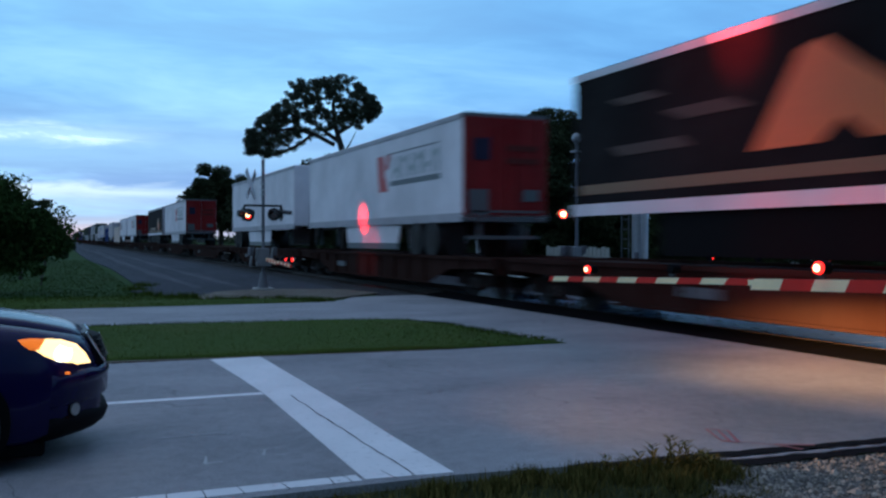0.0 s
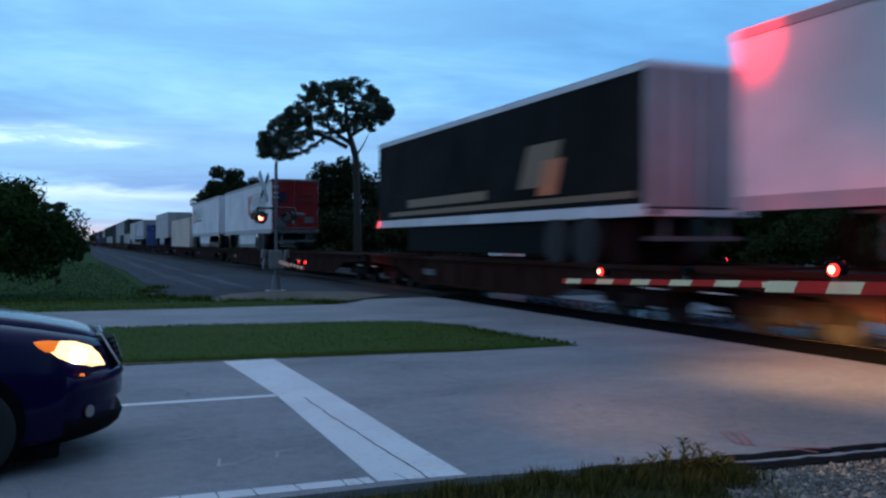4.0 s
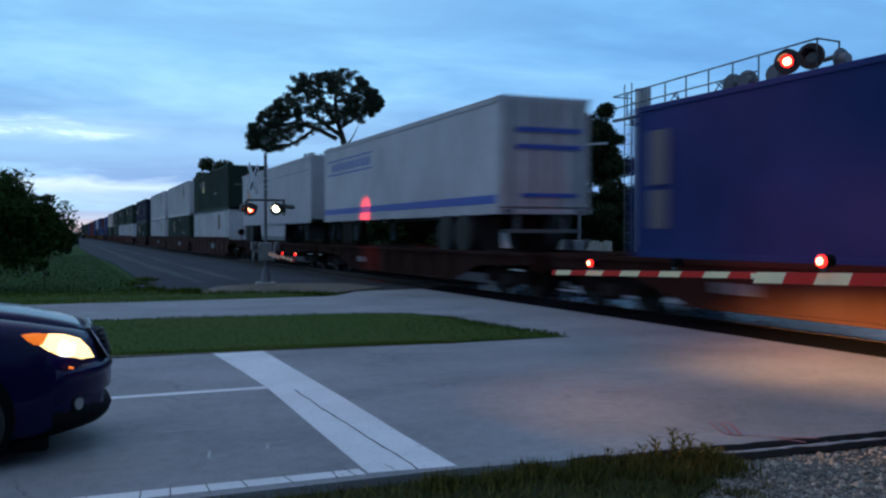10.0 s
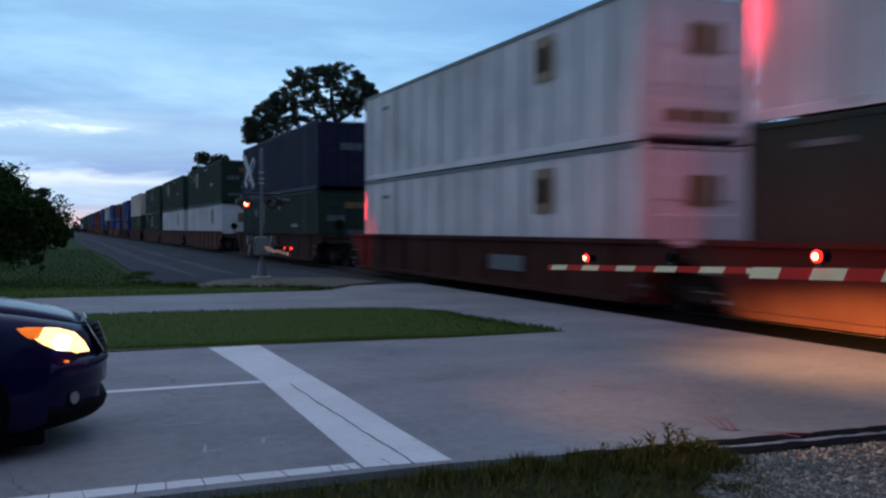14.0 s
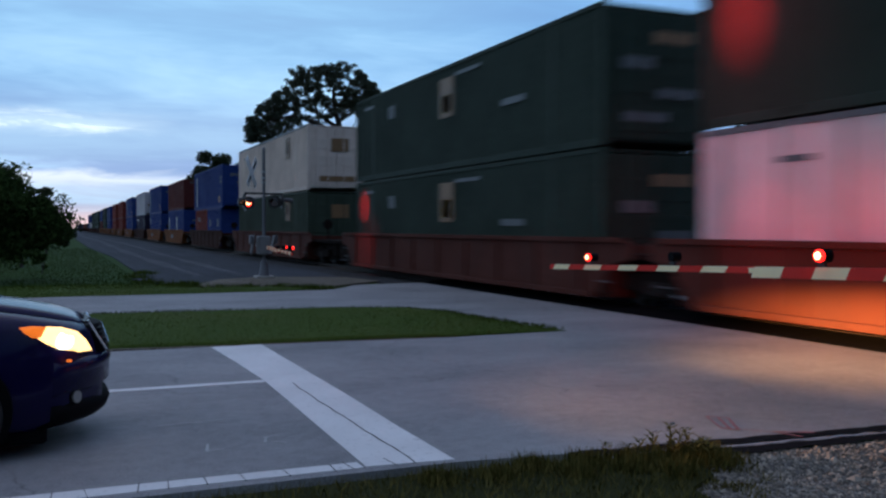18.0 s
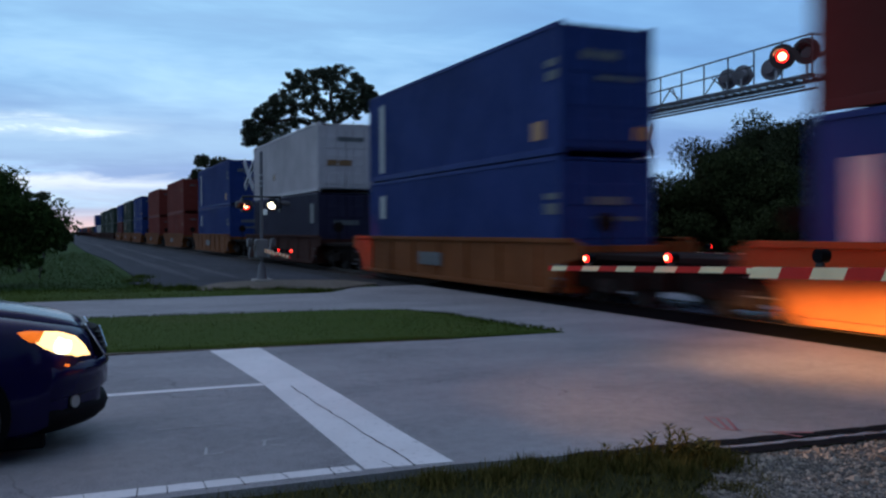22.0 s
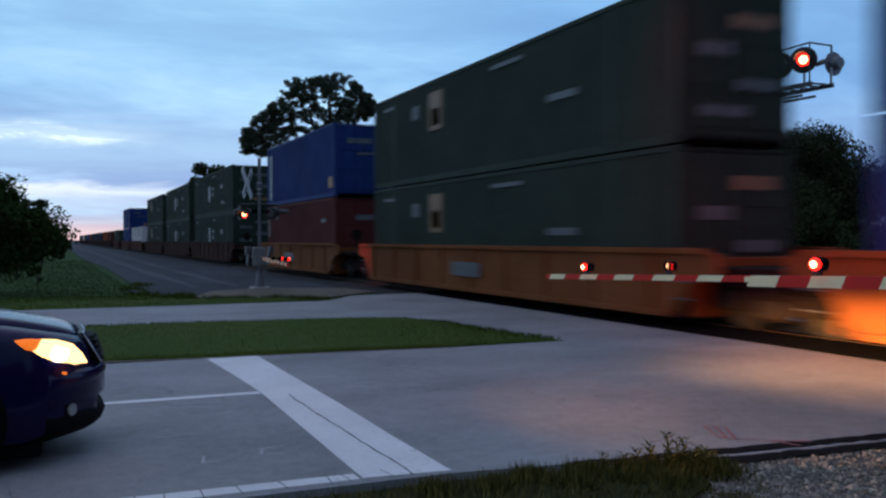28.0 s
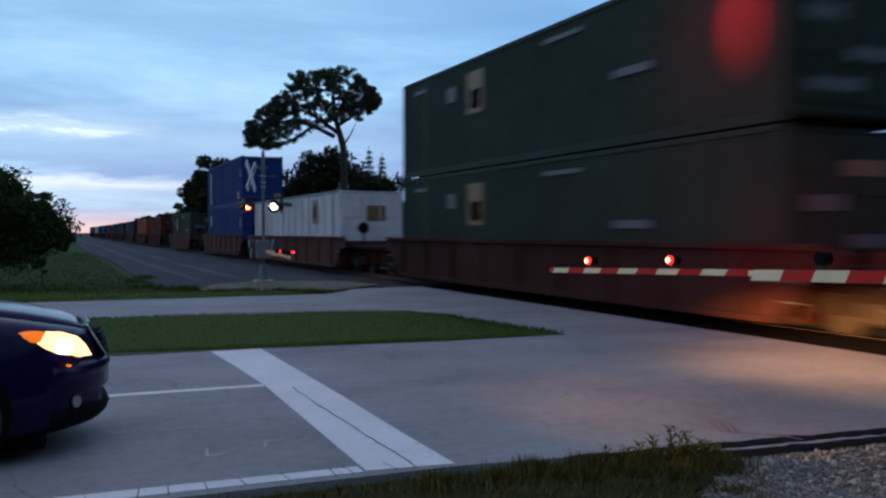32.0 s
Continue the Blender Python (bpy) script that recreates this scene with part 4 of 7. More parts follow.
broadleaf("shrub", -0.95, 35.4, 0.85, 0.32, "leaf", "small round shrub on the lawn", 13, 0.2, 1600, 0.06, 0.03, ((0, 0.6, 0.9, 0.4),), 20)
# trees beyond the railway
broadleaf("oak_tree", 9.3, 118, 11.3, 4.8, "leaf_dark", "dark broad oak beyond the railway", 21, 0.1, 60000, 0.24, 0.4,
          ((0, 0.72, 0.75, 0.25), (-0.5, 0.58, 0.55, 0.22), (0.6, 0.6, 0.6, 0.25), (0.1, 0.45, 0.95, 0.25), (0, 0.62, 0.8, 0.26)), 44)
broadleaf("oak_tree", 7.0, 165, 7.0, 3.8, "leaf_dark", "distant dark tree beyond the railway", 22, 0.1, 12000, 0.32, 0.3,
          ((0, 0.68, 0.7, 0.28), (0.6, 0.75, 0.5, 0.25), (-0.6, 0.5, 0.5, 0.25), (0.0, 0.4, 0.9, 0.3)), 22)
broadleaf("oak_tree", 5.4, 215, 6.4, 4.2, "leaf_dark", "distant dark tree beyond the railway", 23, 0.1, 12000, 0.36, 0.3,
          ((0, 0.6, 0.8, 0.3), (0.6, 0.7, 0.5, 0.25), (-0.5, 0.5, 0.5, 0.25)), 22)
broadleaf("oak_tree", 13.6, 92, 7.6, 5.4, "leaf_dark", "dark thicket tree behind the passing train", 24, 0.1, 16000, 0.26, 0.3,
          ((0, 0.62, 0.7, 0.28), (-0.6, 0.5, 0.6, 0.3), (0.7, 0.62, 0.6, 0.3), (0.1, 0.3, 1.0, 0.3)), 30)
broadleaf("oak_tree", 16.5, 84, 9.9, 5.6, "leaf_dark", "dark thicket round the foot of the pine", 34, 0.1, 18000, 0.24, 0.3,
          ((-0.1, 0.72, 0.55, 0.24), (-0.6, 0.5, 0.6, 0.3), (0.6, 0.5, 0.6, 0.3), (0.0, 0.3, 1.0, 0.3)), 32)
broadleaf("oak_tree", 20.2, 80, 5.6, 4.6, "leaf_dark", "low dark thicket behind the railway", 25, 0.1, 14000, 0.24, 0.25,
          ((0, 0.55, 0.8, 0.3), (-0.7, 0.5, 0.6, 0.36), (0.7, 0.6, 0.5, 0.35), (0, 0.3, 1.0, 0.3)), 30)
broadleaf("hedge_tree", 23.2, 60, 5.2, 4.0, "leaf_hedge", "low leafy thicket beyond the railway", 26, 0.1, 22000, 0.19, 0.25,
          ((0, 0.5, 0.8, 0.36), (-0.7, 0.5, 0.55, 0.36), (0.65, 0.66, 0.6, 0.34), (0.2, 0.25, 1.0, 0.26)), 34)
broadleaf("oak_tree", 27.2, 52, 8.4, 3.4, "leaf_dark", "tall dense dark oak beyond the railway", 27, 0.1, 150000, 0.095, 0.4,
          ((0.2, 0.80, 0.62, 0.20), (-0.45, 0.72, 0.6, 0.22), (-0.95, 0.56, 0.5, 0.24), (0.65, 0.66, 0.6, 0.28), (-0.6, 0.45, 0.7, 0.28), (0.5, 0.35, 0.9, 0.30), (-0.3, 0.24, 1.0, 0.26)), 40)
broadleaf("oak_tree", 31.2, 53, 9.4, 3.0, "leaf_dark", "dense dark oak beside the signal gantry", 28, 0.1, 130000, 0.09, 0.35,
          ((-0.3, 0.82, 0.6, 0.17), (0.35, 0.80, 0.6, 0.18), (0.5, 0.58, 0.75, 0.26), (-0.5, 0.55, 0.75, 0.28), (0, 0.24, 1.1, 0.26)), 40)
broadleaf("oak_tree", 43.0, 48, 7.3, 4.7, "leaf_dark", "dark rounded oak behind the hedge", 29, 0.1, 190000, 0.075, 0.4,
          ((0.08, 0.78, 0.60, 0.20), (-0.42, 0.60, 0.46, 0.24), (0.5, 0.72, 0.5, 0.24), (-0.80, 0.36, 0.40, 0.26), (0.80, 0.50, 0.42, 0.3), (0, 0.35, 1.0, 0.34), (0.05, 0.6, 0.75, 0.28)), 60)
broadleaf("hedge_tree", 40.6, 41, 5.2, 3.3, "leaf_hedge", "broad green shrub mound beyond the tracks", 30, 0.1, 70000, 0.08, 0.2,
          ((0.1, 0.66, 0.7, 0.32), (-0.6, 0.45, 0.6, 0.36), (0.65, 0.5, 0.6, 0.36), (0, 0.25, 1.0, 0.3)), 38)
broadleaf("hedge_tree", 45.2, 38, 3.2, 2.5, "leaf_hedge", "rounded green bush beyond the tracks", 31, 0.1, 40000, 0.07, 0.15,
          ((0, 0.55, 0.85, 0.4), (-0.55, 0.4, 0.55, 0.36), (0.6, 0.4, 0.55, 0.36)), 36)
broadleaf("hedge_tree", 36.4, 40, 2.6, 2.2, "leaf_hedge", "low green bush behind the gantry mast", 32, 0.1, 12000, 0.11, 0.12,
          ((0, 0.5, 0.85, 0.42), (0.6, 0.5, 0.55, 0.4)), 30)
broadleaf("oak_tree", 50.0, 56, 6.4, 5.0, "leaf_dark", "dark trees at the edge of the road beyond", 33, 0.1, 18000, 0.22, 0.4,
          ((0, 0.6, 0.8, 0.34), (-0.6, 0.55, 0.6, 0.36), (0.6, 0.55, 0.6, 0.36), (0, 0.25, 1.0, 0.3)), 30)


broadleaf("oak_tree", 33.2, 62, 6.0, 3.4, "leaf_dark", "dark thicket filling the gap behind the gantry mast", 35, 0.1, 26000, 0.2, 0.3,
          ((0, 0.6, 0.7, 0.32), (-0.7, 0.62, 0.6, 0.34), (0.6, 0.4, 0.6, 0.34), (-0.3, 0.28, 1.0, 0.3)), 34)


def norfolk(az, dist, height, seed):
    bx, by = at_bearing(az, dist)
    t = thing("conifer_tree", pose(bx, by, -0.06), "slender tiered conifer beyond the railway", "tree", "pair of conifers")
    part("trunk", rod((0, 0, 0), (0, 0, height), 0.14, 7, 0.02), "bark", t)
    rnd = random.Random(seed)
    blobs = []
    tiers = 13
    for k in range(tiers):
        z = height * (0.35 + 0.63 * k / tiers)
        r = (1 - k / tiers) * 1.0 + 0.22
        for j in range(7):
            a = j * 0.9 + k
            blobs.append((math.cos(a) * r * 0.6, math.sin(a) * r * 0.6, z + rnd.uniform(-0.1, 0.1), r * 0.45, r * 0.45, 0.16))
    part("crown", leaf_mesh("crown", "leaf_pine", blobs, 2600, 0.16, seed, True, 0.1), None, t)


norfolk(18.5, 96, 10.8, 41)
norfolk(19.3, 98, 10.3, 42)


def far_woods():
    """A low uneven belt of distant trees along the horizon."""
    rnd = random.Random(8)
    blobs = []
    for k in range(520):
        az = rnd.uniform(-35, 75)
        d = rnd.uniform(330, 480) if az < 12 else rnd.uniform(150, 320)
        x, y = at_bearing(az, d)
        if abs(x - TRACK) < 9 and y > 0:
            continue
        h = rnd.uniform(2.0, 4.6) * (1.0 if az > 12 else 0.8)
        r = rnd.uniform(3.5, 7)
        blobs.append((x, y, h * 0.45, r, r, h * 0.55))
    me = leaf_mesh("far_woods", "leaf_dark", blobs, 26000, 0.9, 8, False, 0.3)
    tagged(new("far_woods", me), "low dark belt of distant trees", "woods", kind="stuff")


far_woods()


def far_house():
    bx, by = at_bearing(47.2, 62)
    t = thing("house", pose(bx, by, -0.06, 0, 0, -40), "low pale house roof half hidden behind the hedge", "house")
    part("wall", box(-6, 6, -4, 4, 0, 1.6), "cabinet", t)
    bm = extrude_long([(-4.4, 1.55), (4.4, 1.55), (0, 2.7)], -6.3, 6.3)
    part("roof", bm, "wall_far", t, "pale grey pitched roof")
    part("window", box(-3, -1.6, -4.03, -3.99, 0.6, 1.3), "glass", t)
    part("window", box(1.6, 3, -4.03, -3.99, 0.6, 1.3), "glass", t)


far_house()


def fence():
    t = thing("fence", pose(0, 0, 0), "weathered pale board fence beyond the railway", "fence")
    for k in range(16):
        x, y = 24 - k * 0.02, 36 + k * 0.34
        part("board", box(x - 0.015, x + 0.015, y, y + 0.31, -0.06, 1.25 + 0.05 * math.sin(k * 2.2)), "concrete", t)
    part("rail", box(24.02, 24.07, 36, 41.4, 0.75, 0.85), "concrete", t)


fence()


def cabinet():
    x, y = 18.2, 36.6
    t = thing("signal_cabinet", pose(x, y, -0.06), "pale grey steel signal cabinet on a concrete base", "cabinet")
    part("base", box(-0.64, 0.64, -0.84, 0.84, 0, 0.72, 0.02), "concrete", t)
    part("body", box(-0.56, 0.56, -0.76, 0.76, 0.72, 2.34, 0.03), "cabinet", t)
    part("roof", box(-0.62, 0.62, -0.82, 0.82, 2.34, 2.42, 0.02), "cabinet", t)
    d = part("door", box(-0.50, -0.03, -0.795, -0.76, 0.82, 2.25, 0.01), "cabinet", t)
    part("handle", box(-0.16, -0.11, -0.83, -0.795, 1.45, 1.7), "galv", d)
    d = part("door", box(0.03, 0.50, -0.795, -0.76, 0.82, 2.25, 0.01), "cabinet", t)
    part("handle", box(0.11, 0.16, -0.83, -0.795, 1.45, 1.7), "galv", d)
    part("vent", box(-0.585, -0.56, -0.4, 0.4, 1.95, 2.2), "m_grey", t)


cabinet()

# ---- crossing signals ----
BLINK = 0.6233          # seconds that each flasher of a pair stays lit
BULBS = []              # bulbs that flash: object, way in which they draw back, even or odd turn, delay


def flasher(parent, at, face, lit, delay=0.0, glowing="glow_red", r=0.15, steady=False, back=0.30, plate="black"):
    """A round signal lamp: black background disc, hood, red lens and a lit bulb that shows in front of the lens."""
    face = Vector((*face, 0)).normalized()
    ang = math.degrees(math.atan2(face.y, face.x))
    m = pose(*at, 0, 0, ang)
    head = part("lamp", disc((-0.01, 0, 0), (1, 0, 0), back, 0.02, 24), plate, parent, "round background of a flasher", at=m)
    part("housing", rod((-0.20, 0, 0), (-0.02, 0, 0), r * 0.8, 16, r * 1.05), plate, head)
    part("lens", disc((0.008, 0, 0), (1, 0, 0), r, 0.02, 20), "lens_red", head, "dark red lens")
    bm = bmesh.new()
    n = 14
    for k in range(n):
        a0, a1 = math.pi * (0.02 + 0.96 * k / n), math.pi * (0.02 + 0.96 * (k + 1) / n)
        q = [(0.02, math.cos(a0) * r * 1.08, math.sin(a0) * r * 1.08), (0.02, math.cos(a1) * r * 1.08, math.sin(a1) * r * 1.08),
             (0.33, math.cos(a1) * r * 1.12, math.sin(a1) * r * 1.12 - 0.03), (0.33, math.cos(a0) * r * 1.12, math.sin(a0) * r * 1.12 - 0.03)]
        f = bm.faces.new([bm.verts.new(p) for p in q])
    bmesh.ops.remove_doubles(bm, verts=bm.verts, dist=0.0005)
    bmesh.ops.solidify(bm, geom=bm.faces[:], thickness=0.008)
    part("hood", bm, "black", head)
    if lit is not None:
        bulb = part("bulb", disc((0.0, 0, 0), (1, 0, 0), r * 0.92, 0.012, 20), glowing, head, "lit lamp disc", at=pose(0.027, 0, 0))
        part("filament", disc((0, 0, 0), (1, 0, 0), r * 0.62, 0.006, 16), "glow_core" if glowing == "glow_red" else glowing, bulb, "bright lamp centre", at=pose(0.01, 0, 0))
        if not steady:
            BULBS.append((bulb, (0.027, 0, 0), (-0.10, 0, 0), lit, delay))
    return head


def crossbuck(parent, at, ang):
    m = pose(*at, 0, 0, ang)
    sign = part("crossbuck", box(-0.61, 0.61, -0.012, 0.012, -0.115, 0.115), "sign_white", parent, "white crossed boards of a rail crossing sign", at=m @ pose(0, 0, 0, 0, 45, 0))
    part("board", box(-0.61, 0.61, -0.03, -0.014, -0.115, 0.115), "sign_white", sign, at=pose(0, 0, 0, 0, -90, 0))
    part("lettering", box(-0.5, -0.16, -0.036, -0.0305, -0.05, 0.05), "black", sign, at=pose(0, 0, 0, 0, -90, 0))
    part("lettering", box(0.16, 0.5, -0.036, -0.0305, -0.05, 0.05), "black", sign, at=pose(0, 0, 0, 0, -90, 0))


def gate_box(parent, x, y, z):
    g = part("gate_machine", box(x - 0.19, x + 0.19, y - 0.22, y + 0.22, z - 0.30, z + 0.30, 0.03), "grey", parent, "grey gate drive housing")
    part("door", box(x - 0.205, x - 0.19, y - 0.17, y + 0.17, z - 0.24, z + 0.24, 0.005), "grey", g)
    part("handle", box(x - 0.23, x - 0.205, y + 0.1, y + 0.13, z - 0.06, z + 0.06), "galv", g)
    for s in (-1, 1):
        part("support_arm", extrude_long([(-0.35, 0.33), (0.1, 0.30), (0.42, -0.20), (0.30, -0.34), (-0.05, 0.02)], x + s * 0.33 - 0.02, x + s * 0.33 + 0.02), "alu", g, "pale counterweight arm", at=pose(0, y, z))
        part("counterweight", box(x + s * 0.40 - 0.05, x + s * 0.40 + 0.05, y - 0.10, y + 0.12, z + 0.05, z + 0.32, 0.02), "alu", g)


def gate_arm(parent, base, tip, step_at, thick0=0.112, thick1=0.068):
    """Striped boom from base to tip, with a thicker inner and a thinner outer length."""
    a, b = Vector(base), Vector(tip)
    L = (b - a).length
    m = Matrix.Translation(a) @ (b - a).to_track_quat("Y", "Z").to_matrix().to_4x4()
    arm = part("gate_arm", box(-0.03, 0.03, 0, 0.02, -0.05, 0.05), "galv", parent, "red and white striped barrier arm", at=m)
    first = (L - 0.13) % 0.4065
    n = int((L - 0.13) / 0.4065 + 0.001)
    edges = [0.02, first] + [first + 0.4065 * (i + 1) for i in range(n)] + [L]
    for i, (y0, y1) in enumerate(zip(edges, edges[1:])):
        if y1 - y0 < 0.03:
            continue
        t = thick0 if (y0 + y1) / 2 < step_at else thick1
        w = 0.032 if t == thick0 else 0.024
        # outer length: last short piece at the tip is red
        lo = -t / 2 if t == thick0 else -thick0 / 2 + 0.045
        # slanted ends: the top of each stripe leans towards the mast
        q = [(max(0.02, y0 + 0.03), lo), (min(L, y1 + 0.03), lo), (min(L, y1 - 0.03), lo + t), (max(0.02, y0 - 0.03), lo + t)]
        part("stripe", extrude_long(q, -w, w), "gate_red" if (len(edges) - 2 - i) % 2 == 0 else "gate_white", arm)
    part("clamp", box(-0.035, 0.035, step_at - 0.02, step_at + 0.12, -0.012, 0.045, 0.004), "gate_white", arm)
    return arm


def arm_lamp(arm, y, z, lit, delay=0.0, steady=False, r=0.062):
    """Small two-faced red lamp on a barrier arm; its drum stands across the arm."""
    lamp = part("arm_lamp", box(-0.02, 0.02, y - 0.05, y + 0.05, z - 0.045, z, 0.008), "black", arm, "small red barrier lamp")
    part("drum", disc((0.025, y, z + r), (1, 0, 0), r * 1.07, 0.115, 16), "car_black", lamp)
    ball = bmesh.new()
    bmesh.ops.create_uvsphere(ball, u_segments=16, v_segments=10, radius=r, matrix=Matrix.Diagonal((0.75, 1, 1, 1)))
    out = (-0.066, y - 0.03, z + r)
    bulb = part("bulb", ball, "glow_red", lamp, "lit red lamp dome", True, at=pose(*out))
    core = bmesh.new()
    bmesh.ops.create_uvsphere(core, u_segments=12, v_segments=8, radius=r * 0.62, matrix=Matrix.Translation((-r * 0.50, -r * 0.15, 0.0)) @ Matrix.Diagonal((0.6, 1, 1, 1)))
    part("filament", core, "glow_core", bulb, "bright lamp centre", True)
    if not steady:
        BULBS.append((bulb, out, (0.032, y, z + r), lit, delay))


def near_mast():
    x, y = 6.12, 29.1
    t = thing("crossing_signal", pose(x, y, -0.012), "crossing signal mast with flashers and a lowered gate", "crossing signal")
    part("foundation", box(-0.3, 0.3, -0.3, 0.3, -0.2, 0.06, 0.02), "concrete", t)
    part("pole_base", rod((0, 0, 0.05), (0, 0, 0.55), 0.17, 12, 0.1), "alu", t, "flared cast pole base")
    part("pole", rod((0, 0, 0.5), (0, 0, 4.15), 0.052, 12), "alu", t)
    part("cap", rod((0, 0, 4.15), (0, 0, 4.22), 0.075, 12, 0.02), "alu", t)
    part("cross_arm", rod((-0.62, 0, 2.72), (0.62, 0, 2.72), 0.035, 10), "black", t)
    for s in (-0.6, 0.6):
        part("bracket", rod((s, 0, 2.72), (s, 0, 2.5), 0.03, 8), "black", t)
    gate_box(t, -0.02, 0, 1.05)
    for z in (3.05, 3.2, 3.4):
        part("clamp", rod((0, 0, z), (0, 0, z + 0.05), 0.085, 10), "galv", t)
    crossbuck(t, (-0.42, -0.09, 3.4), 60)
    # lamps face along the road both ways
    flasher(t, (-0.49, -0.06, 2.41), (-0.62, -0.78), 0, 0.09, r=0.12, steady=True, back=0.21)
    flasher(t, (-0.60, 0.12, 2.46), (1, 0.1), None, r=0.13, back=0.24)
    flasher(t, (0.34, -0.06, 2.44), (-0.4, -0.9), 1, 0.09, "glow_white", r=0.13, back=0.21)
    flasher(t, (0.62, 0.10, 2.46), (1, 0.05), 0, 0.09, r=0.13, back=0.24)
    arm = gate_arm(t, (0.05, -0.3, 0.98), (-0.68, -6.6, 0.92), 3.4)
    arm_lamp(arm, 6.1, 0.13, 0, steady=True, r=0.042)
    arm_lamp(arm, 4.75, 0.10, 0, 0.09, r=0.042)
    arm_lamp(arm, 3.3, 0.06, 1, 0.09, r=0.046)


near_mast()


def road_gate():
    x, y = 6.62, 4.0
    t = thing("crossing_gate", pose(x, y, -0.03), "lowered crossing gate with a red and white striped arm", "crossing gate")
    part("foundation", box(-0.3, 0.3, -0.3, 0.3, -0.2, 0.08, 0.02), "concrete", t)
    part("pole", rod((0, 0, 0.05), (0, 0, 4.2), 0.065, 12), "alu", t)
    gate_box(t, 0, 0, 1.2)
    part("cross_arm", rod((0, -0.62, 2.75), (0, 0.62, 2.75), 0.035, 10), "black", t)
    flasher(t, (0.05, 0.42, 2.5), (0.55, 0.84), 0)
    flasher(t, (-0.05, 0.42, 2.5), (-1, 0.2), 1)
    crossbuck(t, (-0.08, 0, 3.5), 90)
    base, tip = (0, 0.35, 1.27), (0, 7.46, 1.045)
    arm = gate_arm(t, base, tip, 2.86)
    arm_lamp(arm, 6.03, 0.105, 0, steady=True, r=0.052)
    arm_lamp(arm, 4.27, 0.105, 1, r=0.055)
    arm_lamp(arm, 2.03, 0.105, 0, r=0.062)


road_gate()


def gantry(t, arm_y, top):
    """Cantilever walkway along local -y from the mast, with truss, rails and lamps."""
    z0 = top - 1.02
    part("mast", rod((0, 0, 0), (0, 0, top - 0.1), 0.17, 16), "galv", t, "galvanised tubular mast")
    part("mast", rod((0.0, -0.36, 0.3), (0.0, -0.36, top - 0.1), 0.10, 14), "galv", t, "second mast tube")
    part("base_plate", box(-0.4, 0.4, -0.6, 0.3, 0, 0.1, 0.01), "galv", t)
    lad = part("ladder", rod((-0.02, 0.42, 0.3), (-0.02, 0.42, top + 0.15), 0.018, 6), "truss", t)
    part("stile", rod((-0.02, 0.80, 0.3), (-0.02, 0.80, top + 0.15), 0.018, 6), "truss", lad)
    z = 0.5
    while z < top:
        part("rung", rod((-0.02, 0.42, z), (-0.02, 0.80, z), 0.011, 5), "truss", lad)
        z += 0.3
    zr = lambda y: z0 + 0.97 - 0.18 * (y + arm_y) / (arm_y + 0.95)
    for dx in (-0.33, 0.33):
        part("chord", box(dx - 0.035, dx + 0.035, -arm_y, 0.95, z0, z0 + 0.09), "truss", t)
        part("chord", rod((dx * 0.6, -arm_y + 0.4, z0 - 0.16), (dx * 0.6, 0.2, z0 - 0.16), 0.03, 6), "truss", t)
    # the guard rail runs along one side and returns round the end, with bevelled corners
    part("handrail", rod((-0.33, -arm_y + 0.05, zr(-arm_y)), (-0.33, 0.95, zr(0.95)), 0.022, 6), "truss", t)
    part("handrail", rod((-0.33, -arm_y + 1.9, z0 + 0.55), (-0.33, 0.95, z0 + 0.42), 0.020, 6), "truss", t)
    part("handrail", rod((-0.33, -arm_y + 0.05, zr(-arm_y)), (0.33, -arm_y + 0.05, zr(-arm_y) - 0.02), 0.022, 6), "truss", t)
    part("handrail", rod((-0.33, 0.95, zr(0.95)), (0.33, 0.95, zr(0.95)), 0.020, 6), "truss", t)
    part("post", rod((0.33, -arm_y + 0.05, z0), (0.33, -arm_y + 0.05, zr(-arm_y) - 0.02), 0.024, 6), "truss", t)
    part("post", rod((0.33, 0.95, z0), (0.33, 0.95, zr(0.95)), 0.018, 6), "truss", t)
    y, k = -arm_y + 0.05, 0
    while y < 1.0:
        part("post", rod((-0.33, y, z0 + 0.05), (-0.33, y, zr(y)), 0.020, 6), "truss", t)
        if -arm_y + 1.9 < y < -0.3:
            part("brace", rod((-0.33, y, z0 + 0.06), (-0.33, y + (0.62 if k % 2 else -0.5), z0 + 0.5), 0.018, 5), "truss", t)
            if k % 2 == 0:
                part("brace", rod((-0.33, y - 0.5, z0 + 0.5), (-0.33, y - 0.78, z0 + 0.06), 0.018, 5), "truss", t)
        y += 0.92
        k += 1
    for y in range(int(arm_y / 0.3)):
        part("grating_bar", box(-0.30, 0.30, -arm_y + 0.05 + y * 0.3, -arm_y + 0.13 + y * 0.3, z0 + 0.05, z0 + 0.08), "truss", t)


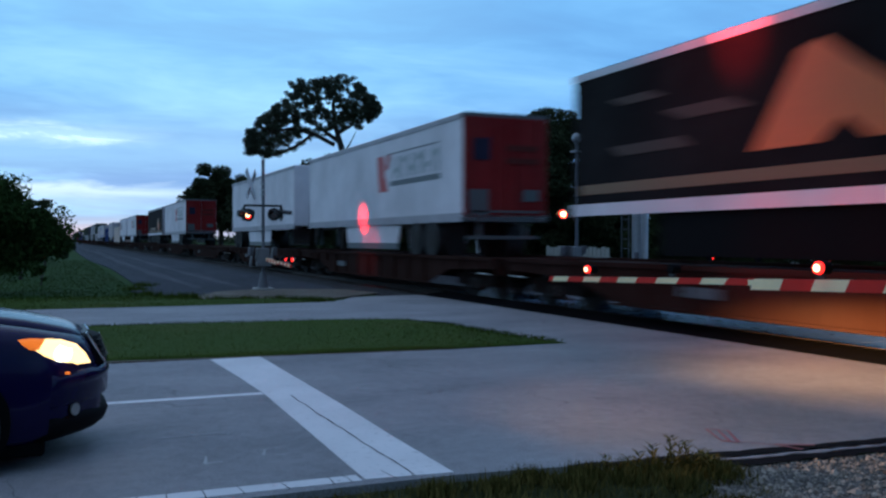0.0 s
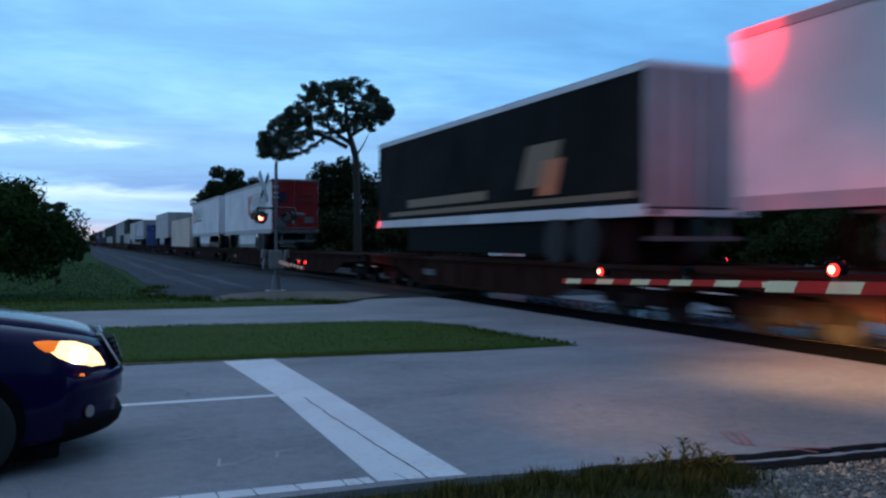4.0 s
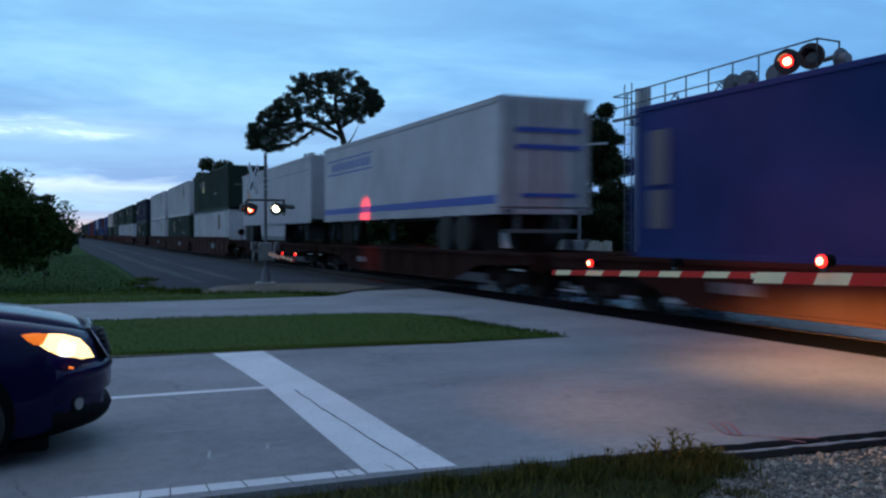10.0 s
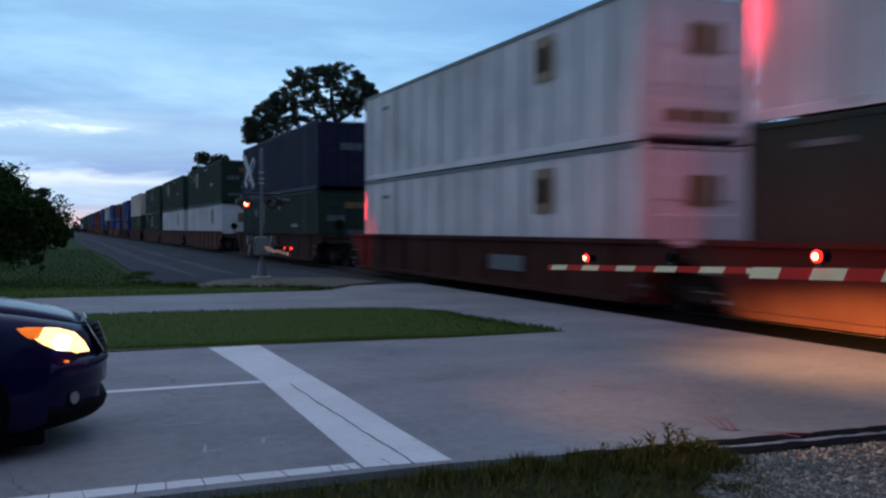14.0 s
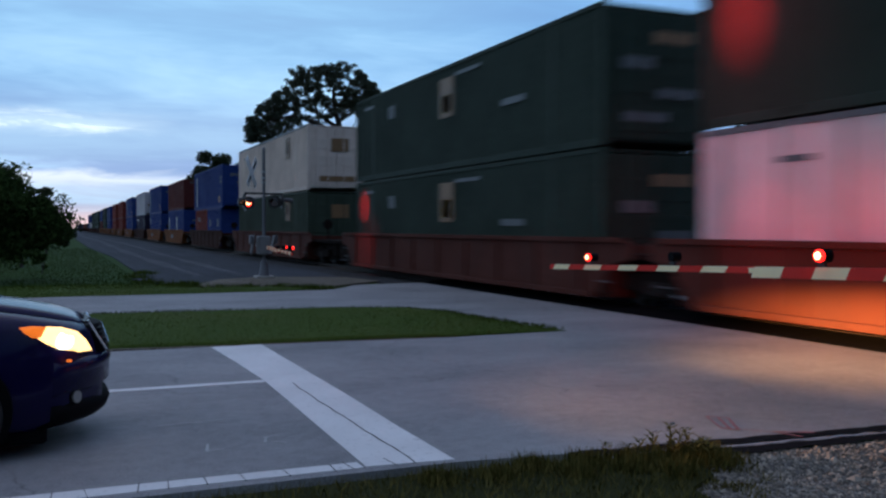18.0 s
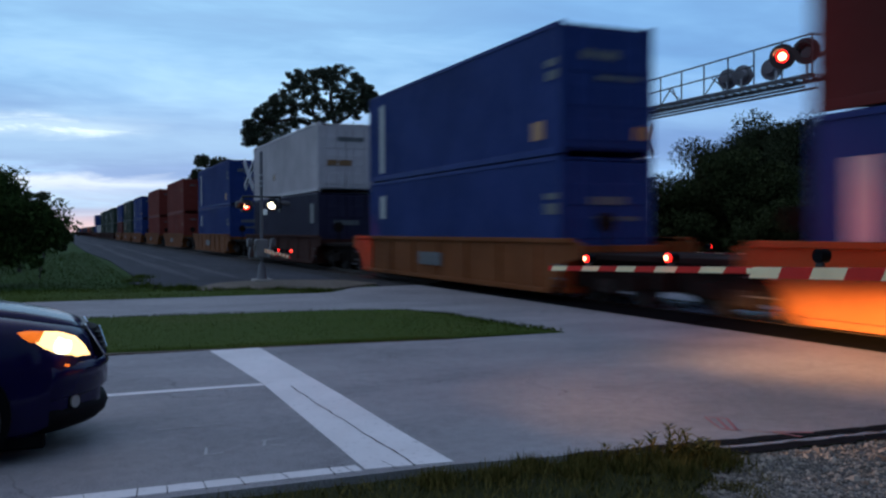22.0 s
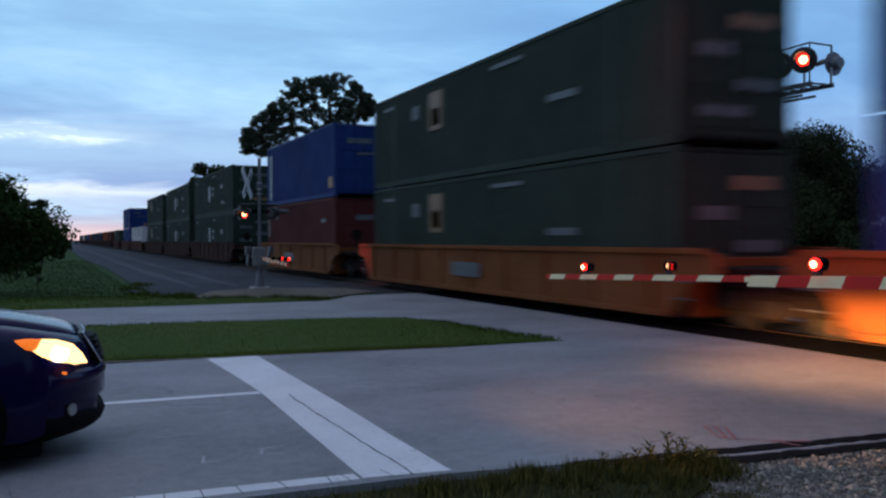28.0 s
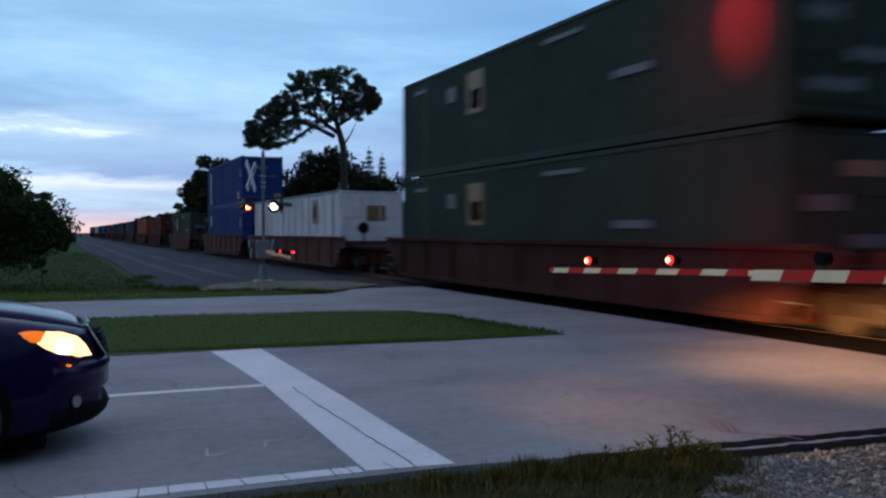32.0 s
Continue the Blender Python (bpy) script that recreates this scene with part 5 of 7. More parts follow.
def far_gantry():
    x, y = 16.0, 22.5
    t = thing("signal_gantry", pose(x, y, -0.06), "galvanised cantilever signal gantry with a walkway and red flashers", "signal gantry")
    gantry(t, 7.2, 6.1)
    crossbuck(t, (-0.2, -0.88, 4.2), 69)
    # lamps hang on the near end of the arm
    for ly, face, lit in ((-6.28, (-0.80, -0.60), 1), (-7.0, (-0.80, -0.60), 0)):
        flasher(t, (-0.36, ly, 5.68), face, lit, 0.12, r=0.155, back=0.30)
    for ly, face in ((-3.9, (0.9, 0.4)), (-4.45, (0.9, 0.4)), (-5.45, (0.9, 0.4)), (-7.42, (-0.05, 1.0))):
        flasher(t, (0.10, ly, 5.55), face, None, r=0.155, back=0.27, plate="alu")
    for ly in (-4.05, -4.55, -5.75, -6.72, -7.5):
        part("bracket", rod((-0.05, ly, 5.1), (-0.05, ly, 5.45), 0.03, 6), "galv", t)


far_gantry()


def near_gantry():
    """The matching cantilever on this side, overhead and out of sight; its flashers light the train."""
    t = thing("signal_gantry", pose(6.7, 2.6, -0.03, 0, 0, 180), "galvanised cantilever signal gantry over the near lanes", "signal gantry")
    gantry(t, 9.9, 7.2)
    flasher(t, (-0.46, -9.15, 6.1), (-1, 0.02), 0, 0.0)
    part("bracket", rod((-0.33, -9.15, 6.25), (-0.5, -9.15, 6.1), 0.03, 6), "galv", t)


near_gantry()


def far_mast():
    x, y = 16.0, 25.95
    t = thing("crossing_signal", pose(x, y, -0.06), "slim signal mast with a bell and red flasher", "crossing signal")
    part("pole", rod((0, 0, 0), (0, 0, 4.95), 0.055, 12), "alu", t)
    b = bmesh.new()
    bmesh.ops.create_uvsphere(b, u_segments=14, v_segments=8, radius=0.17, matrix=Matrix.Translation((0, 0, 5.08)))
    part("bell", b, "galv", t, "round grey crossing bell", True)
    part("arm", rod((-0.2, 0.1, 4.63), (0.5, -0.9, 4.63), 0.03, 6), "galv", t)
    part("cross_arm", rod((-0.1, 0.9, 2.72), (0.1, -0.2, 2.72), 0.03, 8), "black", t)
    gate_box(t, -0.05, 0.1, 1.15)
    flasher(t, (-0.14, 0.62, 2.55), (-0.66, -0.75), 1, 0.1, r=0.16, back=0.22, steady=True)
    flasher(t, (0.14, 0.2, 2.55), (0.9, 0.3), None, r=0.14, back=0.25)


far_mast()


def far_gate():
    x, y = 15.9, 22.0
    t = thing("crossing_gate", pose(x, y, -0.06), "lowered striped gate arm beyond the train", "crossing gate")
    part("pole", rod((0, 0.4, 0), (0, 0.4, 1.3), 0.07, 10), "alu", t)
    arm = gate_arm(t, (0, 0, 0.98), (0, -8.6, 0.98), 4.0)
    arm_lamp(arm, 2.9, 0.16, 0, 0.1, steady=True, r=0.06)
    arm_lamp(arm, 4.7, 0.16, 1, 0.1, r=0.06)
    arm_lamp(arm, 6.8, 0.16, 0, 0.1, r=0.06)


far_gate()


# ---- waiting car ----
def loft(rings, bm=None, close=True):
    own = bmesh.new()
    prev = None
    first = None
    for ring in rings:
        cur = [own.verts.new(p) for p in ring]
        if prev:
            n = len(cur)
            for i in range(n if close else n - 1):
                own.faces.new((prev[i], prev[(i + 1) % n], cur[(i + 1) % n], cur[i]))
        else:
            first = cur
        prev = cur
    if close:
        own.faces.new(first[::-1])
        own.faces.new(prev)
    return join(bm, own)


def car_ring(x, w, z0, z1, crown, wb):
    """A closed section at x: half width w, sill z0, top z1 with a crowned lid; wb narrows the foot."""
    half = [(0.0, z1 + crown), (0.45 * w, z1 + crown * 0.8), (0.78 * w, z1 + crown * 0.25), (0.93 * w, z1 - 0.025), (0.985 * w, z1 - 0.10), (w, (z0 + z1) / 2 + 0.06), (w * 0.99, (z0 + z1) / 2 - 0.08), (w * wb, z0 + 0.06), (w * wb * 0.93, z0)]
    return [(x, y, z) for y, z in half] + [(x, -y, z) for y, z in half[::-1] if y > 0]


def car_wheel(parent, x, y, side):
    r = 0.325
    bm = bmesh.new()
    rings = []
    prof = [(0.22, -0.095), (0.30, -0.105), (0.325, -0.08), (0.328, 0), (0.325, 0.08), (0.30, 0.105), (0.22, 0.095)]
    n = 32
    for k in range(n):
        a = 2 * math.pi * k / n
        rings.append([bm.verts.new((math.cos(a) * pr, py, math.sin(a) * pr)) for pr, py in prof])
    for k in range(n):
        A, B = rings[k], rings[(k + 1) % n]
        for i in range(len(prof) - 1):
            bm.faces.new((A[i], A[i + 1], B[i + 1], B[i]))
    wheel = part("wheel", bm, "tyre", parent, "black tyre", True, at=pose(x, y, 0.328))
    rim = bmesh.new()
    disc((0, side * -0.02, 0), (0, 1, 0), 0.215, 0.13, 28, rim)
    part("rim", rim, "car_black", wheel)
    for k in range(5):
        a = 2 * math.pi * k / 5 + 0.2
        d = Vector((math.cos(a), 0, math.sin(a)))
        part("spoke", rod(d * 0.03 + Vector((0, side * 0.06, 0)), d * 0.215 + Vector((0, side * 0.075, 0)), 0.028, 6, 0.038), "alloy", wheel, "alloy spoke")
    ring = bmesh.new()
    m = 28
    for k in range(m):
        a0, a1 = 2 * math.pi * k / m, 2 * math.pi * (k + 1) / m
        q = []
        for a in (a0, a1):
            for pr, py in ((0.205, 0.085), (0.232, 0.095)):
                q.append(ring.verts.new((math.cos(a) * pr, side * py, math.sin(a) * pr)))
        ring.faces.new((q[0], q[1], q[3], q[2]))
    bmesh.ops.remove_doubles(ring, verts=ring.verts, dist=0.0005)
    bmesh.ops.solidify(ring, geom=ring.faces[:], thickness=0.01)
    part("rim_ring", ring, "alloy", wheel, "bright alloy rim")
    part("hub", disc((0, side * 0.07, 0), (0, 1, 0), 0.05, 0.03, 14), "alloy", wheel)


def car():
    t = thing("car", pose(0.36, 7.6, 0), "dark navy saloon waiting at the stop line, headlights lit", "car")
    body = bmesh.new()
    st = [(-0.07, 0.36, 0.30, 0.62, 0.0, 0.93), (-0.11, 0.43, 0.24, 0.70, 0.01, 0.94), (-0.15, 0.49, 0.22, 0.82, 0.03, 0.95), (-0.20, 0.57, 0.21, 0.87, 0.035, 0.95), (-0.27, 0.675, 0.20, 0.895, 0.04, 0.96), (-0.34, 0.755, 0.195, 0.91, 0.05, 0.97), (-0.43, 0.825, 0.19, 0.93, 0.055, 0.97),
          (-0.60, 0.88, 0.185, 0.965, 0.06, 0.98), (-0.83, 0.895, 0.18, 1.005, 0.06, 0.98), (-1.15, 0.905, 0.18, 1.04, 0.06, 0.98), (-1.45, 0.905, 0.18, 1.07, 0.045, 0.98), (-3.7, 0.905, 0.19, 1.09, 0.03, 0.98),
          (-4.2, 0.88, 0.22, 1.07, 0.03, 0.97), (-4.5, 0.82, 0.28, 1.02, 0.03, 0.95), (-4.62, 0.70, 0.36, 0.90, 0.02, 0.93)]
    loft([car_ring(*s) for s in st], body)
    part("body", body, "car_paint", t, "", True)
    # low black box added to darken the space under the car
    part("under_shade_box", box(-4.3, -0.45, -0.78, 0.78, 0.09, 0.26, 0.02), "car_black", t)
    # bonnet: a lid standing a few millimetres proud of the wings
    lid = []
    for x, w, z0, z1, crown, wb in [s for s in st if -1.46 < s[0] < -0.19]:
        prof = [(-0.70, z1 + crown * 0.36), (-0.45, z1 + crown * 0.8), (0, z1 + crown), (0.45, z1 + crown * 0.8), (0.70, z1 + crown * 0.36)]
        lid.append([(x, k * w, z + 0.012) for k, z in prof] + [(x, k * w, z - 0.02) for k, z in prof[::-1]])
    part("bonnet", loft(lid), "car_paint", t, "glossy navy bonnet", True)
    pts = [(-1.2, 0.80, 1.10), (-1.95, 0.66, 1.44), (-2.6, 0.64, 1.52), (-3.3, 0.63, 1.46), (-4.1, 0.78, 1.10)]
    own = bmesh.new()
    va = [[own.verts.new((x, s * w, z)) for s in (-1, 1)] for x, w, z in pts]
    vb = [[own.verts.new((x, s * 0.84, 1.07)) for s in (-1, 1)] for x, _, _ in pts]
    for i in range(len(pts) - 1):
        own.faces.new((va[i][0], va[i][1], va[i + 1][1], va[i + 1][0]))
        for s in (0, 1):
            own.faces.new((vb[i][s], va[i][s], va[i + 1][s], vb[i + 1][s]))
    part("cabin", own, "glass", t, "dark glazed cabin")
    part("roof", loft([[(x, -w, z), (x, w, z), (x, w, z + 0.015), (x, -w, z + 0.015)] for x, w, z in ((-1.98, 0.63, 1.45), (-2.6, 0.61, 1.525), (-3.3, 0.60, 1.465))]), "car_paint", t)
    # front bumper: a bar, a recess and a lower lip, all bowed back towards the corners
    back = lambda y: 0.62 * abs(y) ** 2.2
    ys = [k * 0.08 for k in range(-10, 11)]
    part("bumper", loft([[(-0.005 - back(y), y, 0.44), (0.0 - back(y), y, 0.56), (0.01 - back(y), y, 0.60), (-0.02 - back(y), y, 0.655), (-0.16 - back(y), y, 0.67), (-0.16 - back(y), y, 0.42), (-0.03 - back(y), y, 0.415)] for y in ys]), "car_paint", t, "", True)
    part("lower_lip", loft([[(-0.02 - back(y), y, 0.235), (0.0 - back(y), y, 0.29), (-0.025 - back(y), y, 0.35), (-0.12 - back(y), y, 0.36), (-0.14 - back(y), y, 0.20), (-0.06 - back(y), y, 0.20)] for y in ys]), "car_black", t, "", True)
    grille = part("grille", loft([[(-0.005 - 0.35 * y * y, y, 0.665), (-0.065 - 0.8 * y * y, y, 0.862), (-0.20 - 0.4 * y * y, y, 0.90), (-0.12 - 0.25 * y * y, y, 0.655)] for y in (-0.34, -0.17, 0, 0.17, 0.34)]), "car_black", t, "dark grille with a bright surround")
    for y0 in (-0.36, 0.36):
        part("surround", rod((-0.035, y0 * 0.86, 0.675), (-0.165, y0, 0.905), 0.011, 8), "chrome", grille)
    part("surround", loft([[(-0.150 - 0.3 * y * y, y, 0.888), (-0.150 - 0.3 * y * y, y, 0.900), (-0.18 - 0.3 * y * y, y, 0.902), (-0.18 - 0.3 * y * y, y, 0.888)] for y in (-0.36, -0.18, 0, 0.18, 0.36)]), "black", grille)
    part("surround", rod((-0.062, 0, 0.862), (-0.006, 0, 0.69), 0.008, 6), "chrome", grille)
    for k in range(4):
        z = 0.70 + 0.042 * k
        x = -0.005 - 0.06 * (z - 0.665) / 0.197
        part("slat", loft([[(x + 0.006 - 0.27 * y * y, y, z), (x + 0.006 - 0.27 * y * y, y, z + 0.014), (x - 0.02 - 0.27 * y * y, y, z + 0.014), (x - 0.02 - 0.27 * y * y, y, z)] for y in (-0.32, -0.16, 0, 0.16, 0.32)]), "car_black", grille)

    def dome(points, bulge, depth):
        """A lamp lens: a bulged fan over its outline, with a rim running inward."""
        own = bmesh.new()
        pv = [Vector(p) for p in points]
        mid = sum(pv, Vector()) / len(pv)
        out = Vector((0.8, 0.6 if mid.y > 0 else -0.6, 0.15)).normalized()
        pv = [p + out * 0.014 for p in pv]
        rim = [own.verts.new(p) for p in pv]
        inner = [own.verts.new(mid + (p - mid) * 0.55 + out * bulge * 0.8) for p in pv]
        tip = own.verts.new(mid + out * bulge)
        rear = [own.verts.new(p - out * depth) for p in pv]
        n = len(pv)
        for i in range(n):
            j = (i + 1) % n
            own.faces.new((rim[i], rim[j], inner[j], inner[i]))
            own.faces.new((inner[i], inner[j], tip))
            own.faces.new((rim[i], rear[i], rear[j], rim[j]))
        return own
    for s in (-1, 1):
        L = lambda x, y, z: (x, s * y, z)
        head = part("headlight", dome([L(-0.45, 0.845, 0.915), L(-0.36, 0.79, 0.903), L(-0.255, 0.665, 0.855), L(-0.19, 0.555, 0.775), L(-0.15, 0.46, 0.69), L(-0.24, 0.59, 0.685), L(-0.34, 0.70, 0.705), L(-0.43, 0.79, 0.755), L(-0.485, 0.848, 0.84)], 0.045, 0.12), "glow_head", t, "lit headlight, warm white", True)
        part("bulb", disc(L(-0.335, 0.755, 0.808), (0.7, s * 0.7, 0.1), 0.066, 0.05, 20), "glow_white", head, "dazzling projector lamp")
        part("marker", dome([L(-0.56, 0.88, 0.925), L(-0.51, 0.868, 0.922), L(-0.455, 0.848, 0.914), L(-0.49, 0.85, 0.842), L(-0.515, 0.868, 0.85), L(-0.545, 0.88, 0.885)], 0.018, 0.1), "glow_turn", head, "amber side marker", True)
        f = part("fog_lamp", disc((-0.265, s * 0.64, 0.385), (0.75, s * 0.66, 0), 0.044, 0.05, 18), "headglass", t, "clear fog lamp in the bumper")
        part("bezel", disc((-0.275, s * 0.64, 0.385), (0.75, s * 0.66, 0), 0.06, 0.04, 18), "car_black", f)
        # no lamp here: the reflector's glint is made by emission
        part("reflector", disc((-0.30, s * 0.755, 0.66), (0.8, s * 0.6, 0), 0.009, 0.03, 10), "glow_turn", t, "small amber reflector, its glint a glow of the material")
        part("mirror", box(-1.52, -1.40, s * 0.97 - 0.09, s * 0.97 + 0.09, 1.08, 1.20, 0.02), "car_paint", t)
        for x in (-1.04, -3.70):
            part("wheel_arch", disc((x, s * 0.85, 0.36), (0, 1, 0), 0.385, 0.125, 28), "car_black", t)
            car_wheel(t, x, s * 0.85, s)
        part("door_handle", box(-2.3, -2.14, s * 0.915 - 0.012, s * 0.915 + 0.012, 0.84, 0.87), "chrome", t)
        part("tail_lamp", box(-4.64, -4.5, s * 0.62 - 0.14, s * 0.62 + 0.14, 0.72, 0.86, 0.02), "lens_red", t)
    


car()

# ---- the train ----
SPEED = 20.9           # metres a second, towards -y
MOVING = []            # things of the train with their pose at the start
DECK = 1.10
WELL_FLOOR = 0.34


def rolling(ob, m):
    ob.matrix_basis = m
    MOVING.append((ob, m))
    return ob


MESHES = {}


def shared(key, make, mat, smooth=False):
    """The same mesh for alike parts."""
    if (key, mat) not in MESHES:
        MESHES[key, mat] = mesh_of(make(), key[0] if isinstance(key, tuple) else key, mat, smooth)
    return MESHES[key, mat]


def wheelset(parent, y):
    def wheels():
        bm = bmesh.new()
        for s in (-1, 1):
            disc((s * 0.755, 0, 0), (1, 0, 0), 0.42, 0.13, 24, bm)
            disc((s * 0.69, 0, 0), (1, 0, 0), 0.455, 0.03, 24, bm)
            disc((s * 0.825, 0, 0), (1, 0, 0), 0.14, 0.06, 12, bm)
        rod((-0.75, 0, 0), (0.75, 0, 0), 0.08, 10, bm=bm)
        return bm
    part("wheelset", shared("wheelset", wheels, "wheel_steel"), None, parent, "worn steel wheels on their axle", at=pose(0, y, 0.42))


def bogie(parent, y):
    def side():
        bm = extrude_side([(-0.09, 0.30), (0.09, 0.30), (0.09, 0.62), (-0.09, 0.62)], -1.15, 1.15)
        for s in (-1, 1):
            box(-0.12, 0.12, s * 0.88 - 0.16, s * 0.88 + 0.16, 0.30, 0.58, 0.03, bm)
        box(-0.10, 0.10, -0.36, 0.36, 0.18, 0.74, 0.03, bm)
        return bm

    def springs():
        return rod((0, 0, 0.24), (0, 0, 0.5), 0.075, 8)
    t = part("bogie", shared("bolster", lambda: box(-0.95, 0.95, -0.2, 0.2, 0.5, 0.82, 0.03), "steel"), None, parent, "cast steel bogie, under-car shade in its dark colour", at=pose(0, y, RAIL_TOP))
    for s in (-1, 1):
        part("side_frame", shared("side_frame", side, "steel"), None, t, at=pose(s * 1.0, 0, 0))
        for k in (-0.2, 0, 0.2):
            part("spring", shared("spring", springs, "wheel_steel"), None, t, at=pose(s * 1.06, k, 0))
    for dy in (-0.89, 0.89):
        wheelset(t, dy)


def coupler(parent, y, way):
    def knuckle():
        bm = box(-0.08, 0.08, 0, 0.55, -0.09, 0.09, 0.02)
        return box(-0.16, 0.14, 0.5, 0.78, -0.16, 0.16, 0.05, bm)
    part("coupler", shared("coupler", knuckle, "steel"), None, parent, at=pose(0, y, 0.88, 0, 0, 0 if way > 0 else 180))


def flatcar(u0, u1, hitch=None):
    """Long low flatcar: fish-bellied side sills, deck, bogies, trailer hitch."""
    L = u1 - u0
    t = thing("flatcar", pose(0, 0, 0), "dark brown steel flatcar with a worn deck", "rail car", "flatcars of the train")
    key = round(L, 1)

    def sill():
        h = L / 2
        pts = [(-h, DECK), (h, DECK), (h, DECK - 0.22), (h - 2.9, DECK - 0.30), (h - 4.4, DECK - 0.70), (-h + 4.4, DECK - 0.70), (-h + 2.9, DECK - 0.30), (-h, DECK - 0.22)]
        bm = extrude_long(pts, -0.02, 0.02)
        box(-0.09, 0.02, -h, h, DECK - 0.02, DECK + 0.07, 0, bm)
        box(-0.07, 0.02, -h + 4.4, h - 4.4, DECK - 0.75, DECK - 0.70, 0, bm)
        for k in range(int(L / 1.3)):
            yy = -h + 0.8 + k * 1.3
            low = DECK - (0.2 if abs(yy) > h - 2.9 else (0.3 if abs(yy) > h - 4.5 else 0.76))
            box(-0.06, 0.0, yy - 0.03, yy + 0.03, low, DECK - 0.03, 0, bm)
        return bm
    part("deck", shared(("deck", key), lambda: box(-1.32, 1.32, -L / 2, L / 2, DECK - 0.09, DECK, 0.01), "deck"), None, t)
    part("side_sill", shared(("side_sill", key), sill, "deck"), None, t, at=pose(-1.34, 0, 0))
    # far sill is unseen; kept shallow to let skylight onto the slabs
    part("side_sill", shared(("far_sill", key), lambda: box(-0.09, 0.02, -L / 2, L / 2, DECK - 0.26, DECK + 0.07, 0.01), "deck"), None, t, at=pose(1.34, 0, 0, 0, 0, 180))
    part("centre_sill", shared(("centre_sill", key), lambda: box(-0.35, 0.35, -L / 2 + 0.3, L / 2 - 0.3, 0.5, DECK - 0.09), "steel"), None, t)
    for s in (-1, 1):
        bogie(t, s * (L / 2 - 1.75))
        coupler(t, s * (L / 2 - 0.1), s)
        part("end_sill", shared("end_sill", lambda: box(-1.32, 1.32, -0.1, 0.1, DECK - 0.4, DECK + 0.06, 0.02), "deck"), None, t, at=pose(0, s * (L / 2 - 0.1), 0))
        part("grab_iron", shared("grab_iron", lambda: rod((-1.43, -0.3, 0.75), (-1.43, 0.3, 0.75), 0.012, 6), "m_white"), None, t, at=pose(0, s * (L / 2 - 0.6), 0))
        part("stirrup", shared("stirrup", lambda: box(-1.42, -1.36, -0.25, 0.25, 0.42, 0.46), "steel"), None, t, at=pose(0, s * (L / 2 - 0.6), 0))
    part("marking", shared("stencil", lambda: box(-1.385, -1.378, -0.5, 0.5, 0.62, 0.80), "m_grey"), None, t, at=pose(0, L * 0.18, 0))
    if hitch is not None:
        def stand():
            bm = rod((0, 0, DECK), (0, 0.35, DECK + 1.05), 0.09, 8)
            rod((0, 0.75, DECK), (0, 0.35, DECK + 1.05), 0.06, 8, bm=bm)
            return box(-0.45, 0.45, 0.1, 0.65, DECK + 1.03, DECK + 1.11, 0.02, bm)
        part("hitch", shared("hitch", stand, "steel"), None, t, "trailer hitch stand", at=pose(0, hitch, 0))
    rolling(t, pose(TRACK, (u0 + u1) / 2, 0))


def plate(parent, name, face, w, along, z, dw, dh, mat, slant=0.0, out=0.004, half=0.0):
    """A thin marking on the near side ('s'), far side ('f') or leading end ('d') of a box; half: its half length."""
    if face == "d":
        pts = [(along - dw / 2, -half - out, z - dh / 2), (along + dw / 2, -half - out, z - dh / 2), (along + dw / 2 + slant, -half - out, z + dh / 2), (along - dw / 2 + slant, -half - out, z + dh / 2)]
        d = Vector((0, 0.003, 0))
    else:
        x = -w / 2 - out
        pts = [(x, along - dw / 2, z - dh / 2), (x, along + dw / 2, z - dh / 2), (x, along + dw / 2 + slant, z + dh / 2), (x, along - dw / 2 + slant, z + dh / 2)]
        d = Vector((0.003, 0, 0))
    if face == "o":
        pts = [(-w / 2 - out, along + dw / 2 * math.cos(k * math.pi / 9), z + dh / 2 * math.sin(k * math.pi / 9)) for k in range(18)]
    bm = bmesh.new()
    a = [bm.verts.new(p) for p in pts]
    b = [bm.verts.new(Vector(p) + d) for p in pts]
    bm.faces.new(a)
    bm.faces.new(b[::-1])
    n = len(pts)
    for i in range(n):
        bm.faces.new((a[i], a[(i + 1) % n], b[(i + 1) % n], b[i]))
    return part(name, bm, mat, parent)


def corrugated(L, H, pitch=0.28, depth=0.036):
    """One long side wall of a container: a pressed sheet of shallow flutes, facing local -x."""
    bm = bmesh.new()
    n = int((L - 0.3) / pitch)
    step = (L - 0.3) / n
    prev = None
    for k in range(n):
        y = -L / 2 + 0.15 + k * step
        for f, d in ((0.0, 0), (0.32, 0), (0.46, depth), (0.86, depth)):
            cur = (bm.verts.new((d, y + f * step, 0.10)), bm.verts.new((d, y + f * step, H - 0.08)))
            if prev:
                bm.faces.new((prev[0], cur[0], cur[1], prev[1]))
            prev = cur
    cur = (bm.verts.new((0, L / 2 - 0.15, 0.10)), bm.verts.new((0, L / 2 - 0.15, H - 0.08)))
    bm.faces.new((prev[0], cur[0], cur[1], prev[1]))
    return bm


